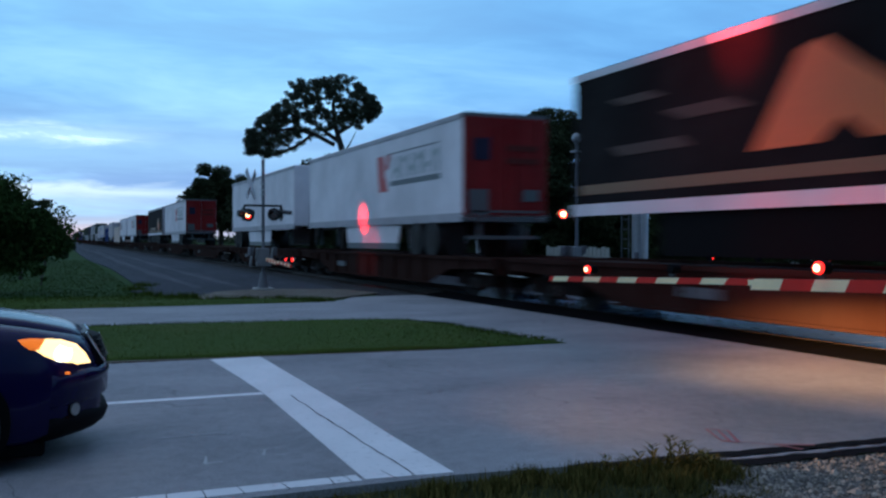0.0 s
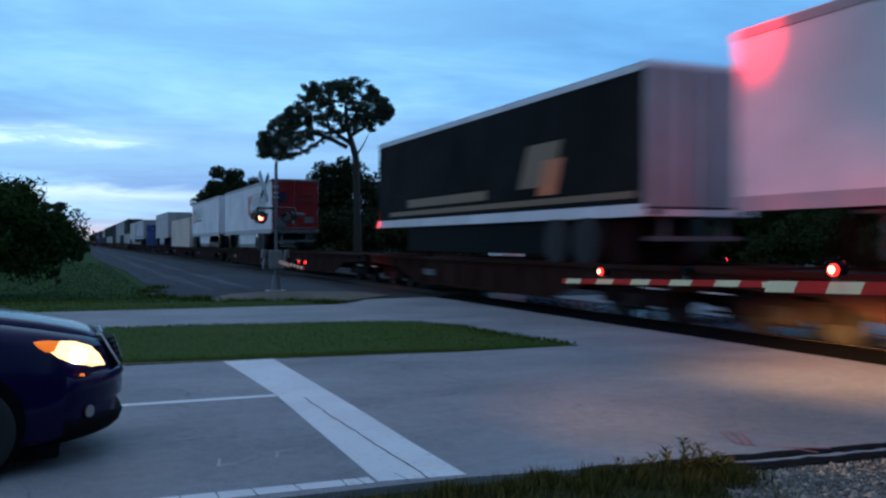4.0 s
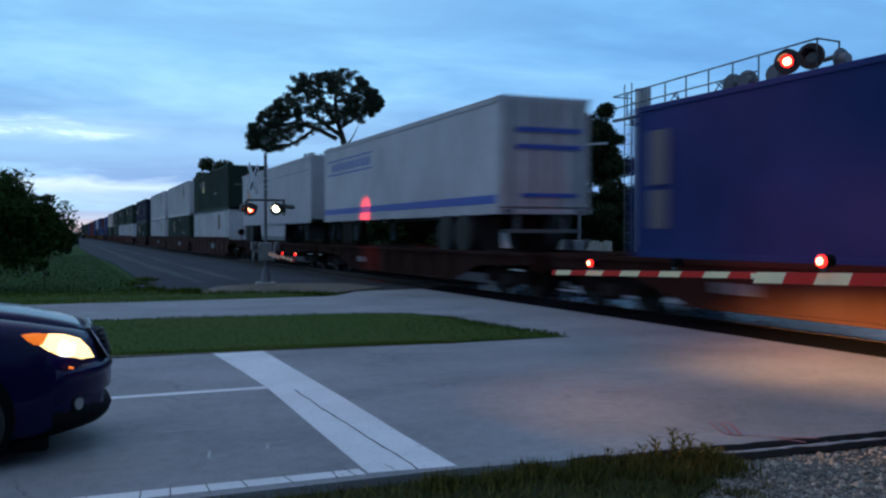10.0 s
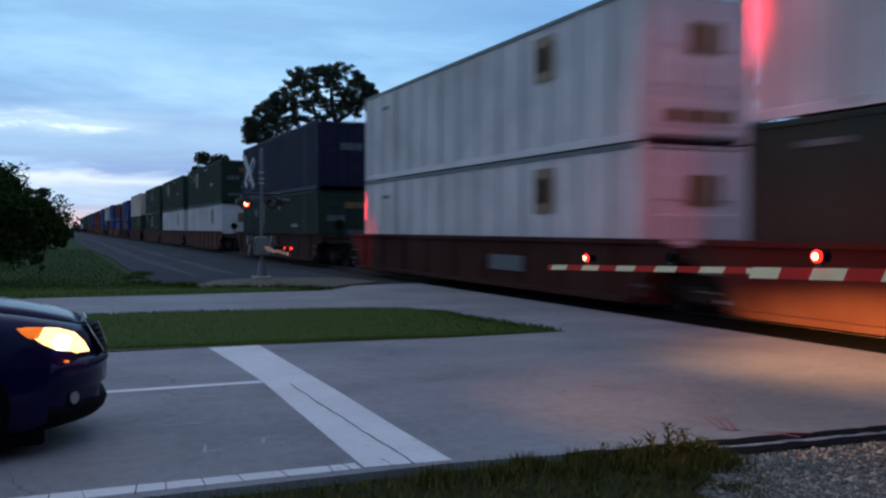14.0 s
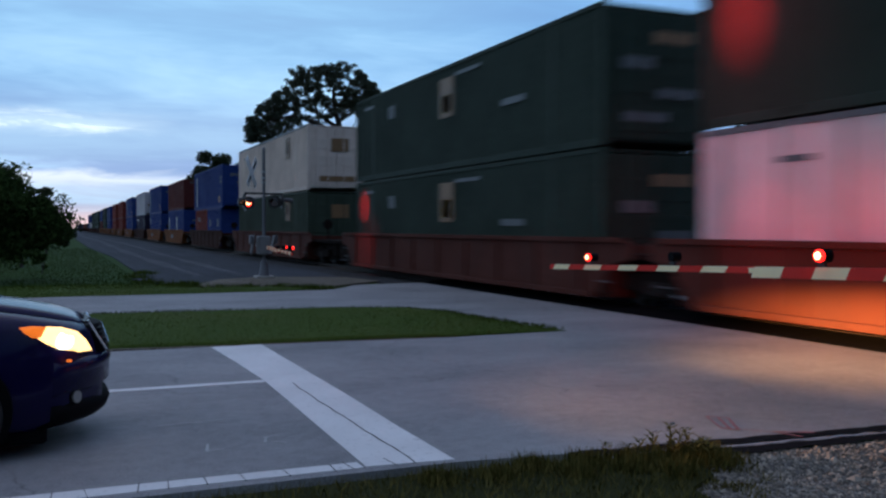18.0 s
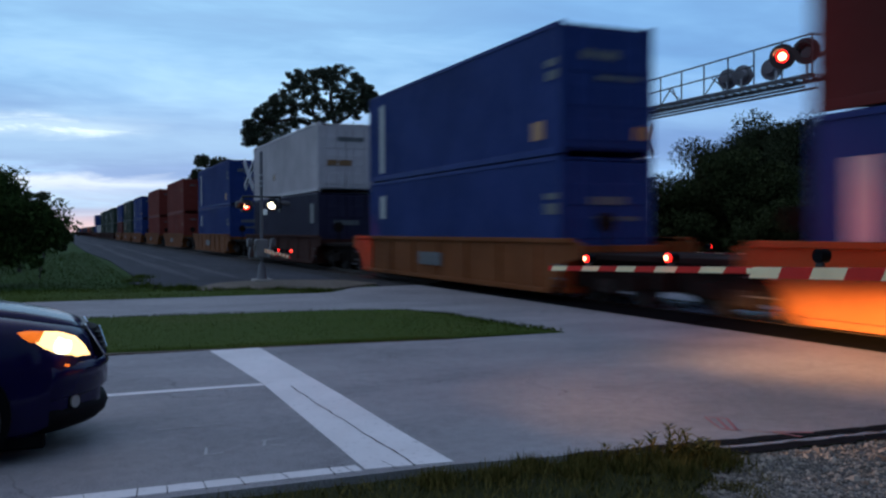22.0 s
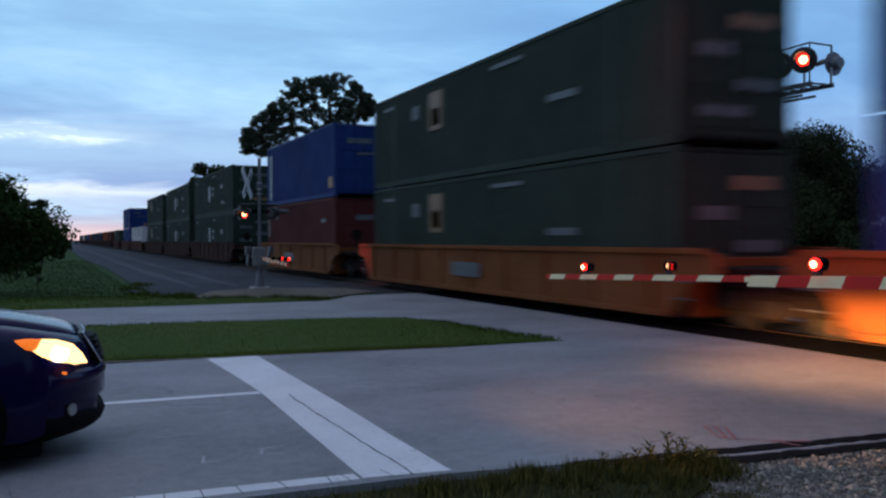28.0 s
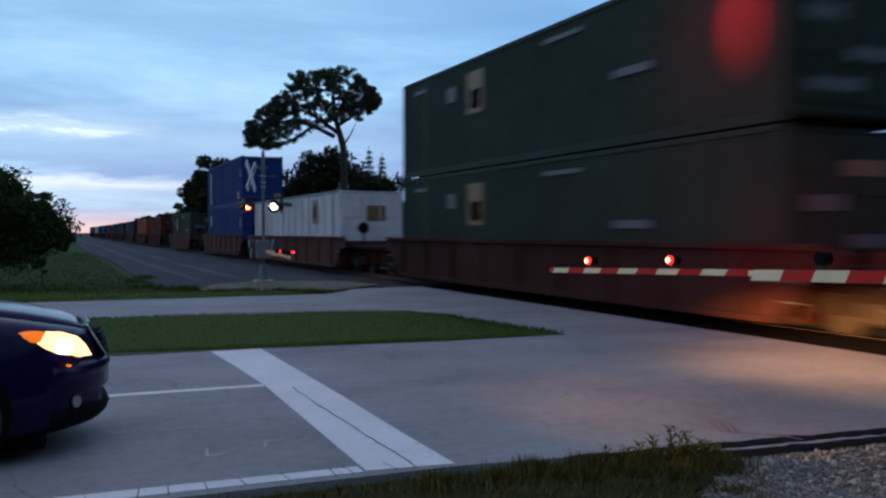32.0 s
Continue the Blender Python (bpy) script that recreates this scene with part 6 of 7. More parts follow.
def container(u0, u1, z, colour, label, marks=(), W=2.59, H=2.89, smooth_side=False, group="containers of the train", doors=True):
    L = u1 - u0
    t = thing("shipping_container", pose(0, 0, 0), label, "container", group)
    key = (round(L, 1), W, H)
    for sx in (-1, 1):
        part("side_wall", shared(("side_wall", *key, smooth_side), lambda: corrugated(L, H, 0.55 if smooth_side else 0.28, 0.012 if smooth_side else 0.036), colour), None, t, at=pose(sx * (W / 2 - 0.012), 0, 0, 0, 0, 0 if sx < 0 else 180))
    part("roof", shared(("box_roof", *key), lambda: box(-W / 2 + 0.05, W / 2 - 0.05, -L / 2 + 0.06, L / 2 - 0.03, H - 0.075, H - 0.035), colour), None, t)
    part("end_wall", shared(("end_wall", *key), lambda: box(-W / 2 + 0.05, W / 2 - 0.05, L / 2 - 0.09, L / 2 - 0.04, 0.1, H - 0.05), colour), None, t)
    part("floor", shared(("box_floor", *key), lambda: box(-W / 2 + 0.05, W / 2 - 0.05, -L / 2 + 0.06, L / 2 - 0.10, 0.10, 0.14), colour), None, t)

    def post():
        return box(-0.07, 0.07, -0.08, 0.08, 0, H, 0.012)

    def rail(h):
        return lambda: box(-0.035, 0.035, -L / 2 + 0.08, L / 2 - 0.08, -h / 2, h / 2, 0.008)
    for sx in (-1, 1):
        for sy in (-1, 1):
            part("corner_post", shared(("corner_post", H), post, colour), None, t, at=pose(sx * (W / 2 - 0.07), sy * (L / 2 - 0.08), 0))
        part("top_rail", shared(("top_rail", *key), rail(0.10), "m_grey" if colour in ("c_white", "c_tan") else colour), None, t, at=pose(sx * (W / 2 - 0.035), 0, H - 0.05))
        part("bottom_rail", shared(("bottom_rail", *key), rail(0.16), colour), None, t, at=pose(sx * (W / 2 - 0.035), 0, 0.08))
    if L > 15.5 and colour == "c_white":
        for k in range(-6, 7):
            part("side_post", shared(("side_seam", W, H), lambda: box(-W / 2 - 0.012, -W / 2 + 0.02, -0.045, 0.045, 0.17, H - 0.11, 0.004), "m_logo"), None, t, at=pose(0, k * 1.22 + 0.2, 0))
    if L > 15.5:
        for sy in (-6.1, 6.1):
            part("stacking_post", shared(("stacking_post", W, H), lambda: box(-W / 2, -W / 2 + 0.05, -0.11, 0.11, 0.05, H - 0.03, 0.01), colour), None, t, at=pose(0, sy, 0))
    if doors:
        def leaf():
            return box(0.01, W / 2 - 0.14, -0.03, 0.03, 0.14, H - 0.12, 0.01)

        def swage():
            return box(0.06, W / 2 - 0.19, -0.012, 0.012, 0, (H - 0.7) / 4.6, 0.008)

        def lock():
            bm = rod((0, 0, 0.1), (0, 0, H - 0.1), 0.02, 6)
            box(-0.13, 0.05, -0.03, 0.0, 0.95, 1.02, 0, bm)
            for zz in (0.3, H / 2, H - 0.35):
                box(-0.05, 0.05, -0.01, 0.02, zz, zz + 0.06, 0, bm)
            return bm
        for s in (-1, 1):
            d = part("door", shared(("door", W, H), leaf, colour), None, t, at=pose(0, -L / 2 + 0.04, 0) @ Matrix.Diagonal((s, 1, 1, 1)))
            for k in range(3):
                part("panel", shared(("panel", W, H), swage, colour), None, d, at=pose(0, -0.04, 0.3 + k * (H - 0.7) / 2.9))
            for k in (0.32, 0.78):
                part("lock_rod", shared(("lock_rod", H), lock, colour), None, d, at=pose(k * (W / 2 - 0.14), -0.065, 0))
    for (face, along, zz, dw, dh, mat, *sl) in marks:
        plate(t, "marking", face, W + 0.016, along, zz, dw, dh, mat, sl[0] if sl else 0.0, half=L / 2 + (0.02 if face == "d" else 0), out=0.006)
    rolling(t, pose(TRACK, (u0 + u1) / 2, z))
    return t


def well_car(u0, u1, colour, lead_gap, trail_gap, label="", tag=True):
    """Low well car: the container sits between deep side girders; end platforms over the bogies."""
    L = u1 - u0
    t = thing("well_car", pose(0, 0, 0), label or "low intermodal well car with deep side girders", "rail car", "well cars of the train")
    key = (round(L, 1),)

    def girder():
        h = L / 2 + 0.35
        pts = [(-h - 0.9, 1.32), (-h, 1.42), (h, 1.42), (h + 0.9, 1.32), (h + 0.9, 1.02), (h + 0.3, 0.92), (h - 0.35, 0.26), (-h + 0.35, 0.26), (-h - 0.3, 0.92), (-h - 0.9, 1.02)]
        bm = extrude_long(pts, -0.03, 0.03)
        box(-0.11, 0.03, -h - 0.6, h + 0.6, 1.32, 1.42, 0.01, bm)
        box(-0.10, 0.03, -h + 0.4, h - 0.4, 0.22, 0.33, 0.01, bm)
        for k in range(int(L / 1.9) + 1):
            yy = -h + 0.9 + k * 1.9
            if abs(yy) < h - 0.5:
                box(-0.075, -0.03, yy - 0.045, yy + 0.045, 0.33, 1.32, 0, bm)
        return bm
    for s in (-1, 1):
        part("side_girder", shared(("side_girder", *key), girder, colour), None, t, at=pose(s * 1.43, 0, 0, 0, 0, 0 if s < 0 else 180))
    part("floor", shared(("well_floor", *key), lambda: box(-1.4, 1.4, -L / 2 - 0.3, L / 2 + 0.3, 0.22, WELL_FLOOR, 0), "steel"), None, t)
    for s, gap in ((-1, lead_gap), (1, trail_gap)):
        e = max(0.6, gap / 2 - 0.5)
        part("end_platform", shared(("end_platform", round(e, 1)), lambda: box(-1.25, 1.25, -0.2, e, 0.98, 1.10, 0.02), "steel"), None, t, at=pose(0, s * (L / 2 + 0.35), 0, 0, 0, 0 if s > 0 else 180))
        # added dark box: shuts out the bright gap below the end platform
        part("light_block", shared(("light_block", round(e, 1)), lambda: box(-0.95, 0.95, 0.1, e - 0.05, 0.42, 0.98, 0.03), "steel"), None, t, "dark box added to block light under the car end", at=pose(0, s * (L / 2 + 0.35), 0, 0, 0, 0 if s > 0 else 180))
        part("bulkhead", shared("bulkhead", lambda: box(-1.38, 1.38, -0.05, 0.05, 0.24, 1.25, 0.01), colour), None, t, at=pose(0, s * (L / 2 + 0.38), 0))
        for zz in (0.55, 0.85):
            part("rung", shared("rung", lambda: rod((-1.46, 0, 0), (-1.46, 0.45, 0), 0.014, 6), "truss"), None, t, at=pose(0, s * (L / 2 + 0.55), zz))
        if gap > 4:
            bogie(t, s * (L / 2 + 1.55))
            coupler(t, s * (L / 2 + gap / 2 - 0.78), s)
            part("brake_stand", shared("brake_stand", lambda: rod((-0.6, 0, 1.1), (-0.6, 0, 1.85), 0.035, 6, bm=disc((-0.6, 0.05, 1.75), (0, 1, 0), 0.22, 0.03, 16)), "steel"), None, t, at=pose(0, s * (L / 2 + 0.9), 0))
        elif s > 0:
            bogie(t, L / 2 + gap / 2)
    if tag:
        part("marking", shared("well_board", lambda: box(-1.53, -1.515, -0.85, 0.85, 0.62, 0.98), "m_pale"), None, t, "pale lettering board", at=pose(0, 0.3 if colour == "w_tan" else -3.1, 0))
        part("lettering", shared("well_text", lambda: box(-1.537, -1.531, -0.75, 0.75, 0.70, 0.78, 0, box(-1.537, -1.531, -0.75, 0.3, 0.84, 0.92)), "m_grey"), None, t, at=pose(0, 0.3 if colour == "w_tan" else -3.1, 0))
    rolling(t, pose(TRACK, (u0 + u1) / 2, 0))


def trailer(u0, u1, side, label, rear_leads=True, rear="c_trailer", marks=(), skirt=True, rail="c_grey", W=2.59):
    """Road semi-trailer on the flatcar: smooth box, rails, doors, tandem wheels, skirt, landing legs."""
    L = u1 - u0
    H = 2.98
    z0 = DECK + 0.98
    t = thing("semi_trailer", pose(0, 0, 0), label, "trailer", "trailers of the train")
    key = (round(L, 1),)
    r = -1 if rear_leads else 1        # end at which the doors and wheels are

    def hull():
        bm = box(-W / 2, W / 2, -L / 2 + 0.04, L / 2 - 0.04, 0.16, H, 0.035)
        return bm
    body = part("body", shared(("hull", *key), hull, side), None, t, at=pose(0, 0, z0))
    for s in (-1, 1):
        part("top_rail", shared(("t_rail", *key), lambda: box(-0.012, 0.012, -L / 2 + 0.02, L / 2 - 0.02, -0.07, 0.07), rail), None, t, at=pose(s * (W / 2 + 0.008), 0, z0 + H - 0.10))
        part("bottom_rail", shared(("b_rail", *key), lambda: box(-0.016, 0.016, -L / 2 + 0.02, L / 2 - 0.02, -0.14, 0.10), rail), None, t, at=pose(s * (W / 2 + 0.006), 0, z0 + 0.16))
    # rear frame with two doors
    for zz in (0.02, H - 0.13):
        part("rear_sill", shared("rear_sill", lambda: box(-W / 2 - 0.01, W / 2 + 0.01, -0.05, 0.05, 0, 0.14, 0.01), "m_grey" if rear == "t_red" else rail), None, t, at=pose(0, r * (L / 2 - 0.03), z0 + zz))
    for s in (-1, 1):
        d = part("door", shared("t_door", lambda: box(0.015, W / 2 - 0.03, -0.04, 0.04, 0.2, H - 0.1, 0.01), rear), None, t, at=pose(0, r * (L / 2 - 0.01), z0) @ Matrix.Diagonal((s, 1, 1, 1)))
        for k in (0.35, 0.95):
            part("lock_rod", shared("t_lock", lambda: rod((0, 0, 0.15), (0, 0, H - 0.12), 0.016, 6), "m_grey" if rear != "t_red" else "t_red"), None, d, at=pose(k, r * 0.06, 0))
        part("lamp", shared("t_lamp", lambda: box(-0.12, 0.12, -0.02, 0.02, -0.05, 0.05), "lens_red"), None, t, at=pose(s * 1.05, r * (L / 2 + 0.03), z0 + 0.1))
    g = part("rear_guard", shared("rear_guard", lambda: box(-1.1, 1.1, -0.05, 0.05, 0.0, 0.1, 0.01), "m_pale"), None, t, "grey underride guard", at=pose(0, r * (L / 2 - 0.2), DECK + 0.52))
    for s in (-0.7, 0.7):
        part("guard_post", shared("guard_post", lambda: box(-0.05, 0.05, -0.04, 0.04, 0.1, 0.75), "m_pale"), None, g, at=pose(s, 0, 0))
    # nose
    part("nose", shared("nose_box", lambda: box(-0.45, 0.45, -0.06, 0.06, 0.5, 0.95, 0.02), "m_grey"), None, t, "dark service box on the front wall", at=pose(0, -r * (L / 2 + 0.02), z0))

    def tyre_pair():
        bm = disc((0, 0, 0), (1, 0, 0), 0.51, 0.26, 24)
        return disc((-0.29, 0, 0), (1, 0, 0), 0.51, 0.26, 24, bm)
    sub = part("axle_frame", shared("axle_frame", lambda: box(-0.5, 0.5, -1.3, 1.3, 0.55, 1.1, 0.03), "steel"), None, t, at=pose(0, r * (L / 2 - 2.6), DECK))
    for dy in (-0.62, 0.62):
        for s in (-1, 1):
            w = part("wheel", shared("t_tyre", tyre_pair, "tyre"), None, sub, "twin rubber tyres", at=pose(s * 0.98 if s < 0 else 1.27, dy, 0.51))
            part("rim", shared("t_rim", lambda: disc((-0.13, 0, 0), (1, 0, 0), 0.28, 0.04, 18), "wheel_steel"), None, w, at=pose(-0.29 if s < 0 else 0.26, 0, 0))
        part("mudflap", shared("mudflap", lambda: box(-1.2, -0.6, -0.01, 0.01, 0.1, 0.95), "tyre"), None, sub, at=pose(0, r * 1.35, 0))
    if skirt:
        for s in (-1, 1):
            part("side_skirt", shared("side_skirt", lambda: extrude_long([(-3.0, 1.05), (3.0, 1.05), (2.7, 0.32), (-2.7, 0.32)], -0.012, 0.012), side if side != "c_black" else "c_trailer"), None, t, "pale aerodynamic side skirt", at=pose(s * 1.22, r * (L / 2 - 7.9), DECK + 0.05))
            part("skirt_edge", shared("skirt_edge", lambda: box(-0.016, 0.016, -2.72, 2.72, -0.2, 0.0), "m_grey"), None, t, "dark rubber skirt edge", at=pose(s * 1.22, r * (L / 2 - 7.9), DECK + 0.40))
    if side == "c_black":
        for s in (-1, 1):
            part("side_skirt", shared("dark_skirt", lambda: box(-0.012, 0.012, -4.6, 5.2, 0.22, 1.02, 0.004), "car_black"), None, t, "black side skirt", at=pose(s * 1.2, 0, DECK))
    for s in (-1, 1):
        part("landing_leg", shared("landing_leg", lambda: box(-0.07, 0.07, -0.07, 0.07, 0.25, 1.15, 0.01), "m_pale"), None, t, at=pose(s * 0.75, -r * (L / 2 - 2.7), DECK))
    part("coupling_plate", shared("coupling_plate", lambda: box(-0.5, 0.5, -0.6, 0.6, 1.08, 1.14), "steel"), None, t, at=pose(0, -r * (L / 2 - 1.0), DECK))
    for (face, along, zz, dw, dh, mat, *sl) in marks:
        plate(t, "marking", face, W + 0.012, along, z0 + zz, dw, dh, mat, sl[0] if sl else 0.0, half=L / 2 + 0.06, out=0.006)
    rolling(t, pose(TRACK, (u0 + u1) / 2, 0))
    return t


def haulier_marks(c):
    """Red block with grey lettering bars and a stripe: plain shapes for a haulier's name."""
    out = [("s", c, 1.72, 0.62, 1.2, "m_red", 0.16), ("s", c - 0.42, 2.08, 0.32, 0.5, "m_red", -0.25), ("s", c - 0.42, 1.36, 0.32, 0.5, "m_red", 0.25)]
    for k in range(6):
        x = c - 1.15 - k * 0.66
        out.append(("s", x, 1.86, 0.15, 0.70, "m_logo", 0.06))
        out.append(("s", x - 0.26, 1.86 + (0.2 if k % 2 else -0.1), 0.30, 0.16, "m_logo"))
        if k % 3 != 1:
            out.append(("s", x - 0.42, 1.86, 0.12, 0.70, "m_logo"))
    return out + [("s", c - 2.9, 1.36, 4.2, 0.16, "m_grey"), ("s", c - 2.7, 2.33, 4.4, 0.035, "m_grey")]


DOOR_MARKS = [("d", -0.75, 2.0, 0.5, 0.6, "c_navy"), ("d", 0.5, 2.05, 1.0, 0.16, "c_brown"), ("d", 0.5, 1.7, 1.0, 0.16, "c_brown"), ("d", 0.75, 0.75, 0.5, 0.32, "m_pale"), ("d", -0.85, 0.55, 0.6, 0.7, "m_grey"), ("d", 0.0, 0.3, 2.2, 0.06, "m_pale")]

KN = "white box trailer with a red block logo and red rear doors"
WT = "plain white box trailer riding on a flatcar"


def the_train():
    # trailers and containers on flatcars
    flatcar(-2.6, 19.2, 6.0)
    pic = trailer(0.2, 16.4, "c_black", "black box trailer with a large orange sunset picture", True, "c_black",
            [("s", 3.6, 1.75, 1.7, 0.22, "m_dusk", 0.6), ("s", 5.3, 1.25, 2.2, 0.20, "m_dusk", 0.3), ("s", 5.6, 2.2, 1.3, 0.16, "m_dusk", 0.5), ("s", 0.0, 0.55, 15.6, 0.2, "m_brown")], False, "c_trailer")
    tri = bmesh.new()
    tri.faces.new([tri.verts.new(p) for p in ((-1.312, 2.75, 3.0), (-1.312, 1.75, 4.42), (-1.312, 1.35, 4.52), (-1.312, 0.7, 4.05), (-1.312, -1.0, 3.0), (-1.312, 0.5, 3.0), (-1.312, 0.95, 3.34), (-1.312, 1.4, 3.0))])
    part("picture", tri, "m_orange", pic, "orange sunset picture")
    flatcar(19.9, 39.2, 7.0)
    trailer(22.05, 38.1, "c_trailer", KN, True, "t_red", haulier_marks(-1.5) + DOOR_MARKS)
    flatcar(39.7, 57.6, -6.5)
    trailer(40.8, 56.8, "c_trailer", WT, False, "c_trailer")
    flatcar(58.2, 76.6)
    flatcar(77.4, 96.3, 7.0)
    trailer(79.2, 95.4, "c_trailer", KN, True, "t_red", haulier_marks(-1.5) + DOOR_MARKS)
    flatcar(96.8, 114.6, 6.5)
    trailer(97.9, 113.9, "c_black", "black trailer with a faded golden picture and pale frame", True, "c_grey",
            [("s", -3.6, 1.3, 1.6, 1.0, "m_brown", -0.5), ("s", 2.0, 0.75, 6.0, 0.25, "m_brown"), ("s", -0.5, 0.45, 14.5, 0.14, "m_brown"), ("s", -4.2, 1.0, 0.9, 0.8, "m_orange", -0.3)], False, "c_trailer")
    flatcar(115.2, 130.9)
    flatcar(131.4, 149.7, 6.5)
    trailer(132.4, 148.7, "c_trailer", KN, True, "t_red", haulier_marks(-1.5) + DOOR_MARKS)
    flatcar(150.2, 168.3, -6.5)
    trailer(151.5, 167.6, "c_trailer", "white box trailer with a red block logo near its tail", False, "c_trailer", haulier_marks(6.7))
    flatcar(168.8, 187.9, None)
    container(169.6, 186.1, DECK, "c_tan", "cream corrugated container riding on a flatcar", [("s", 5.0, 2.3, 0.9, 0.12, "m_grey"), ("d", 0.2, 2.0, 1.2, 0.2, "m_brown"), ("d", 0.3, 0.8, 1.3, 0.3, "m_brown")], smooth_side=True)
    flatcar(188.6, 207.4, 6.5)
    trailer(190.2, 206.1, "c_grey", "silver-white trailer with a small yellow and brown square logo", False, "c_grey",
            [("s", 6.0, 2.02, 0.62, 0.35, "m_brown"), ("s", 6.0, 1.60, 0.62, 0.45, "m_yellow"), ("s", 6.0, 1.14, 0.62, 0.40, "m_brown"), ("s", 0, 2.35, 15.6, 0.025, "m_grey")])
    flatcar(208.1, 226.2, None)
    container(209.6, 223.4, DECK, "c_blue", "deep blue container riding on a flatcar", [("s", 6.1, 1.9, 0.5, 1.0, "m_grey"), ("s", 6.1, 0.95, 0.5, 0.7, "m_grey"), ("s", -4.2, 1.7, 0.8, 0.12, "m_yellow"), ("s", -6.0, 2.35, 0.6, 0.16, "m_white"),
              ("d", 0.1, 2.1, 1.0, 0.3, "m_pale"), ("d", 0.1, 0.7, 0.9, 0.2, "m_yellow")], 2.5)
    flatcar(227.2, 245.8, 7.0)
    trailer(229.0, 245.1, "c_pale", "white trailer with a blue waist stripe and blue lettering", True, "c_grey",
            [("s", 0, 0.40, 15.8, 0.22, "m_blue"), ("s", 4.6, 2.40, 5.6, 0.05, "m_blue"), ("s", 4.6, 1.86, 5.6, 0.05, "m_blue")] + [("s", 6.6 - k * 0.62, 2.13, 0.36, 0.3, "m_blue", 0.05) for k in range(8)] +
            [("d", 0.1, 2.15, 1.9, 0.12, "m_blue"), ("d", 0.1, 1.72, 1.9, 0.12, "m_blue"), ("d", 0.1, 0.5, 1.6, 0.1, "m_blue")], False)
    flatcar(246.3, 264.9, -6.5)
    trailer(247.2, 263.2, "c_grey", "silver-white trailer with a small orange and brown square logo", False, "c_grey",
            [("s", 6.1, 2.02, 0.62, 0.35, "m_brown"), ("s", 6.1, 1.60, 0.62, 0.45, "m_orange"), ("s", 6.1, 1.14, 0.62, 0.40, "m_brown"), ("s", 0, 2.35, 15.6, 0.025, "m_grey")])
    # double stacks in well cars: lead, tail, upper, lower, well paint
    badge = [("s", 2.75, 2.12, 0.85, 0.45, "m_brown"), ("s", 2.75, 1.68, 0.85, 0.42, "m_yellow"), ("s", 4.3, 2.1, 0.6, 0.35, "m_pale"), ("d", 0.35, 2.2, 0.8, 0.3, "m_brown"), ("d", 0.35, 1.2, 1.5, 0.1, "m_pale"), ("d", -0.5, 1.6, 0.8, 0.12, "m_pale"), ("s", -3.0, 1.2, 1.0, 0.16, "m_grey")]
    brown = [("s", -4.5, 2.1, 0.85, 1.0, "m_brown"), ("s", -4.45, 2.1, 0.42, 0.55, "c_navy"), ("d", 0.2, 2.0, 0.8, 0.6, "m_brown"), ("s", 6.0, 2.3, 0.7, 0.1, "m_grey"), ("d", 0.1, 0.5, 1.7, 0.25, "m_brown")]
    green = [("s", 2.75, 1.98, 0.95, 1.1, "m_brown"), ("s", 2.75, 1.80, 0.62, 0.5, "m_yellow"), ("s", 4.3, 2.1, 0.55, 0.40, "m_pale"), ("s", 6.6, 2.5, 0.9, 0.10, "m_grey"), ("s", -1.6, 2.55, 1.6, 0.10, "m_grey"), ("s", -4.2, 1.4, 1.2, 0.16, "m_grey"),
             ("d", 0.4, 2.25, 1.0, 0.25, "m_brown"), ("d", -0.5, 1.7, 0.8, 0.25, "m_pale"), ("d", 0.5, 1.1, 1.0, 0.22, "m_grey"), ("d", -0.3, 0.6, 1.1, 0.2, "m_grey")]
    mid = [(m[0], m[1] - 2.95 if m[1] == 2.75 else m[1], *m[2:]) for m in green]
    round_ = [("o", 0.75, 1.47, 0.86, 1.2, "m_logo"), ("s", 0.75, 1.45, 0.5, 0.35, "m_rose"), ("s", -0.75, 1.78, 0.95, 0.24, "m_pale"), ("s", -0.75, 1.38, 0.95, 0.24, "m_pale"), ("s", 6.6, 2.5, 0.9, 0.09, "m_grey"), ("s", -1.3, 2.55, 1.2, 0.08, "m_grey"), ("s", -4.2, 1.75, 0.9, 0.26, "m_grey"), ("s", -4.6, 0.7, 1.0, 0.2, "m_grey"),
              ("d", 0.45, 2.3, 0.8, 0.16, "m_pale"), ("d", -0.5, 2.0, 0.7, 0.18, "m_pale"), ("d", 0.5, 1.6, 0.8, 0.2, "m_grey"), ("d", -0.5, 1.2, 0.8, 0.2, "m_pale"), ("d", 0.4, 0.8, 0.9, 0.18, "m_brown"), ("d", -0.4, 0.45, 0.8, 0.12, "m_pale")]
    blue = [("s", -6.1, 2.02, 0.5, 0.16, "m_pale"), ("s", -6.15, 1.74, 0.5, 0.2, "m_pale"), ("s", 5.1, 1.37, 0.42, 2.25, "m_logo"), ("s", -5.5, 0.57, 0.5, 0.42, "m_amber"), ("d", -0.2, 2.2, 1.0, 0.2, "m_pale"), ("d", 0.3, 1.7, 1.2, 0.1, "m_grey"), ("d", 0.9, 0.5, 0.4, 0.3, "m_amber")]
    blue_low = [("s", 5.05, 2.03, 0.5, 0.75, "m_logo"), ("s", -6.1, 2.0, 0.6, 0.14, "m_pale"), ("s", -6.1, 1.72, 0.6, 0.24, "m_pale"), ("d", 0.0, 1.9, 1.0, 0.18, "m_pale"), ("d", 0.2, 1.5, 1.2, 0.1, "m_grey")]
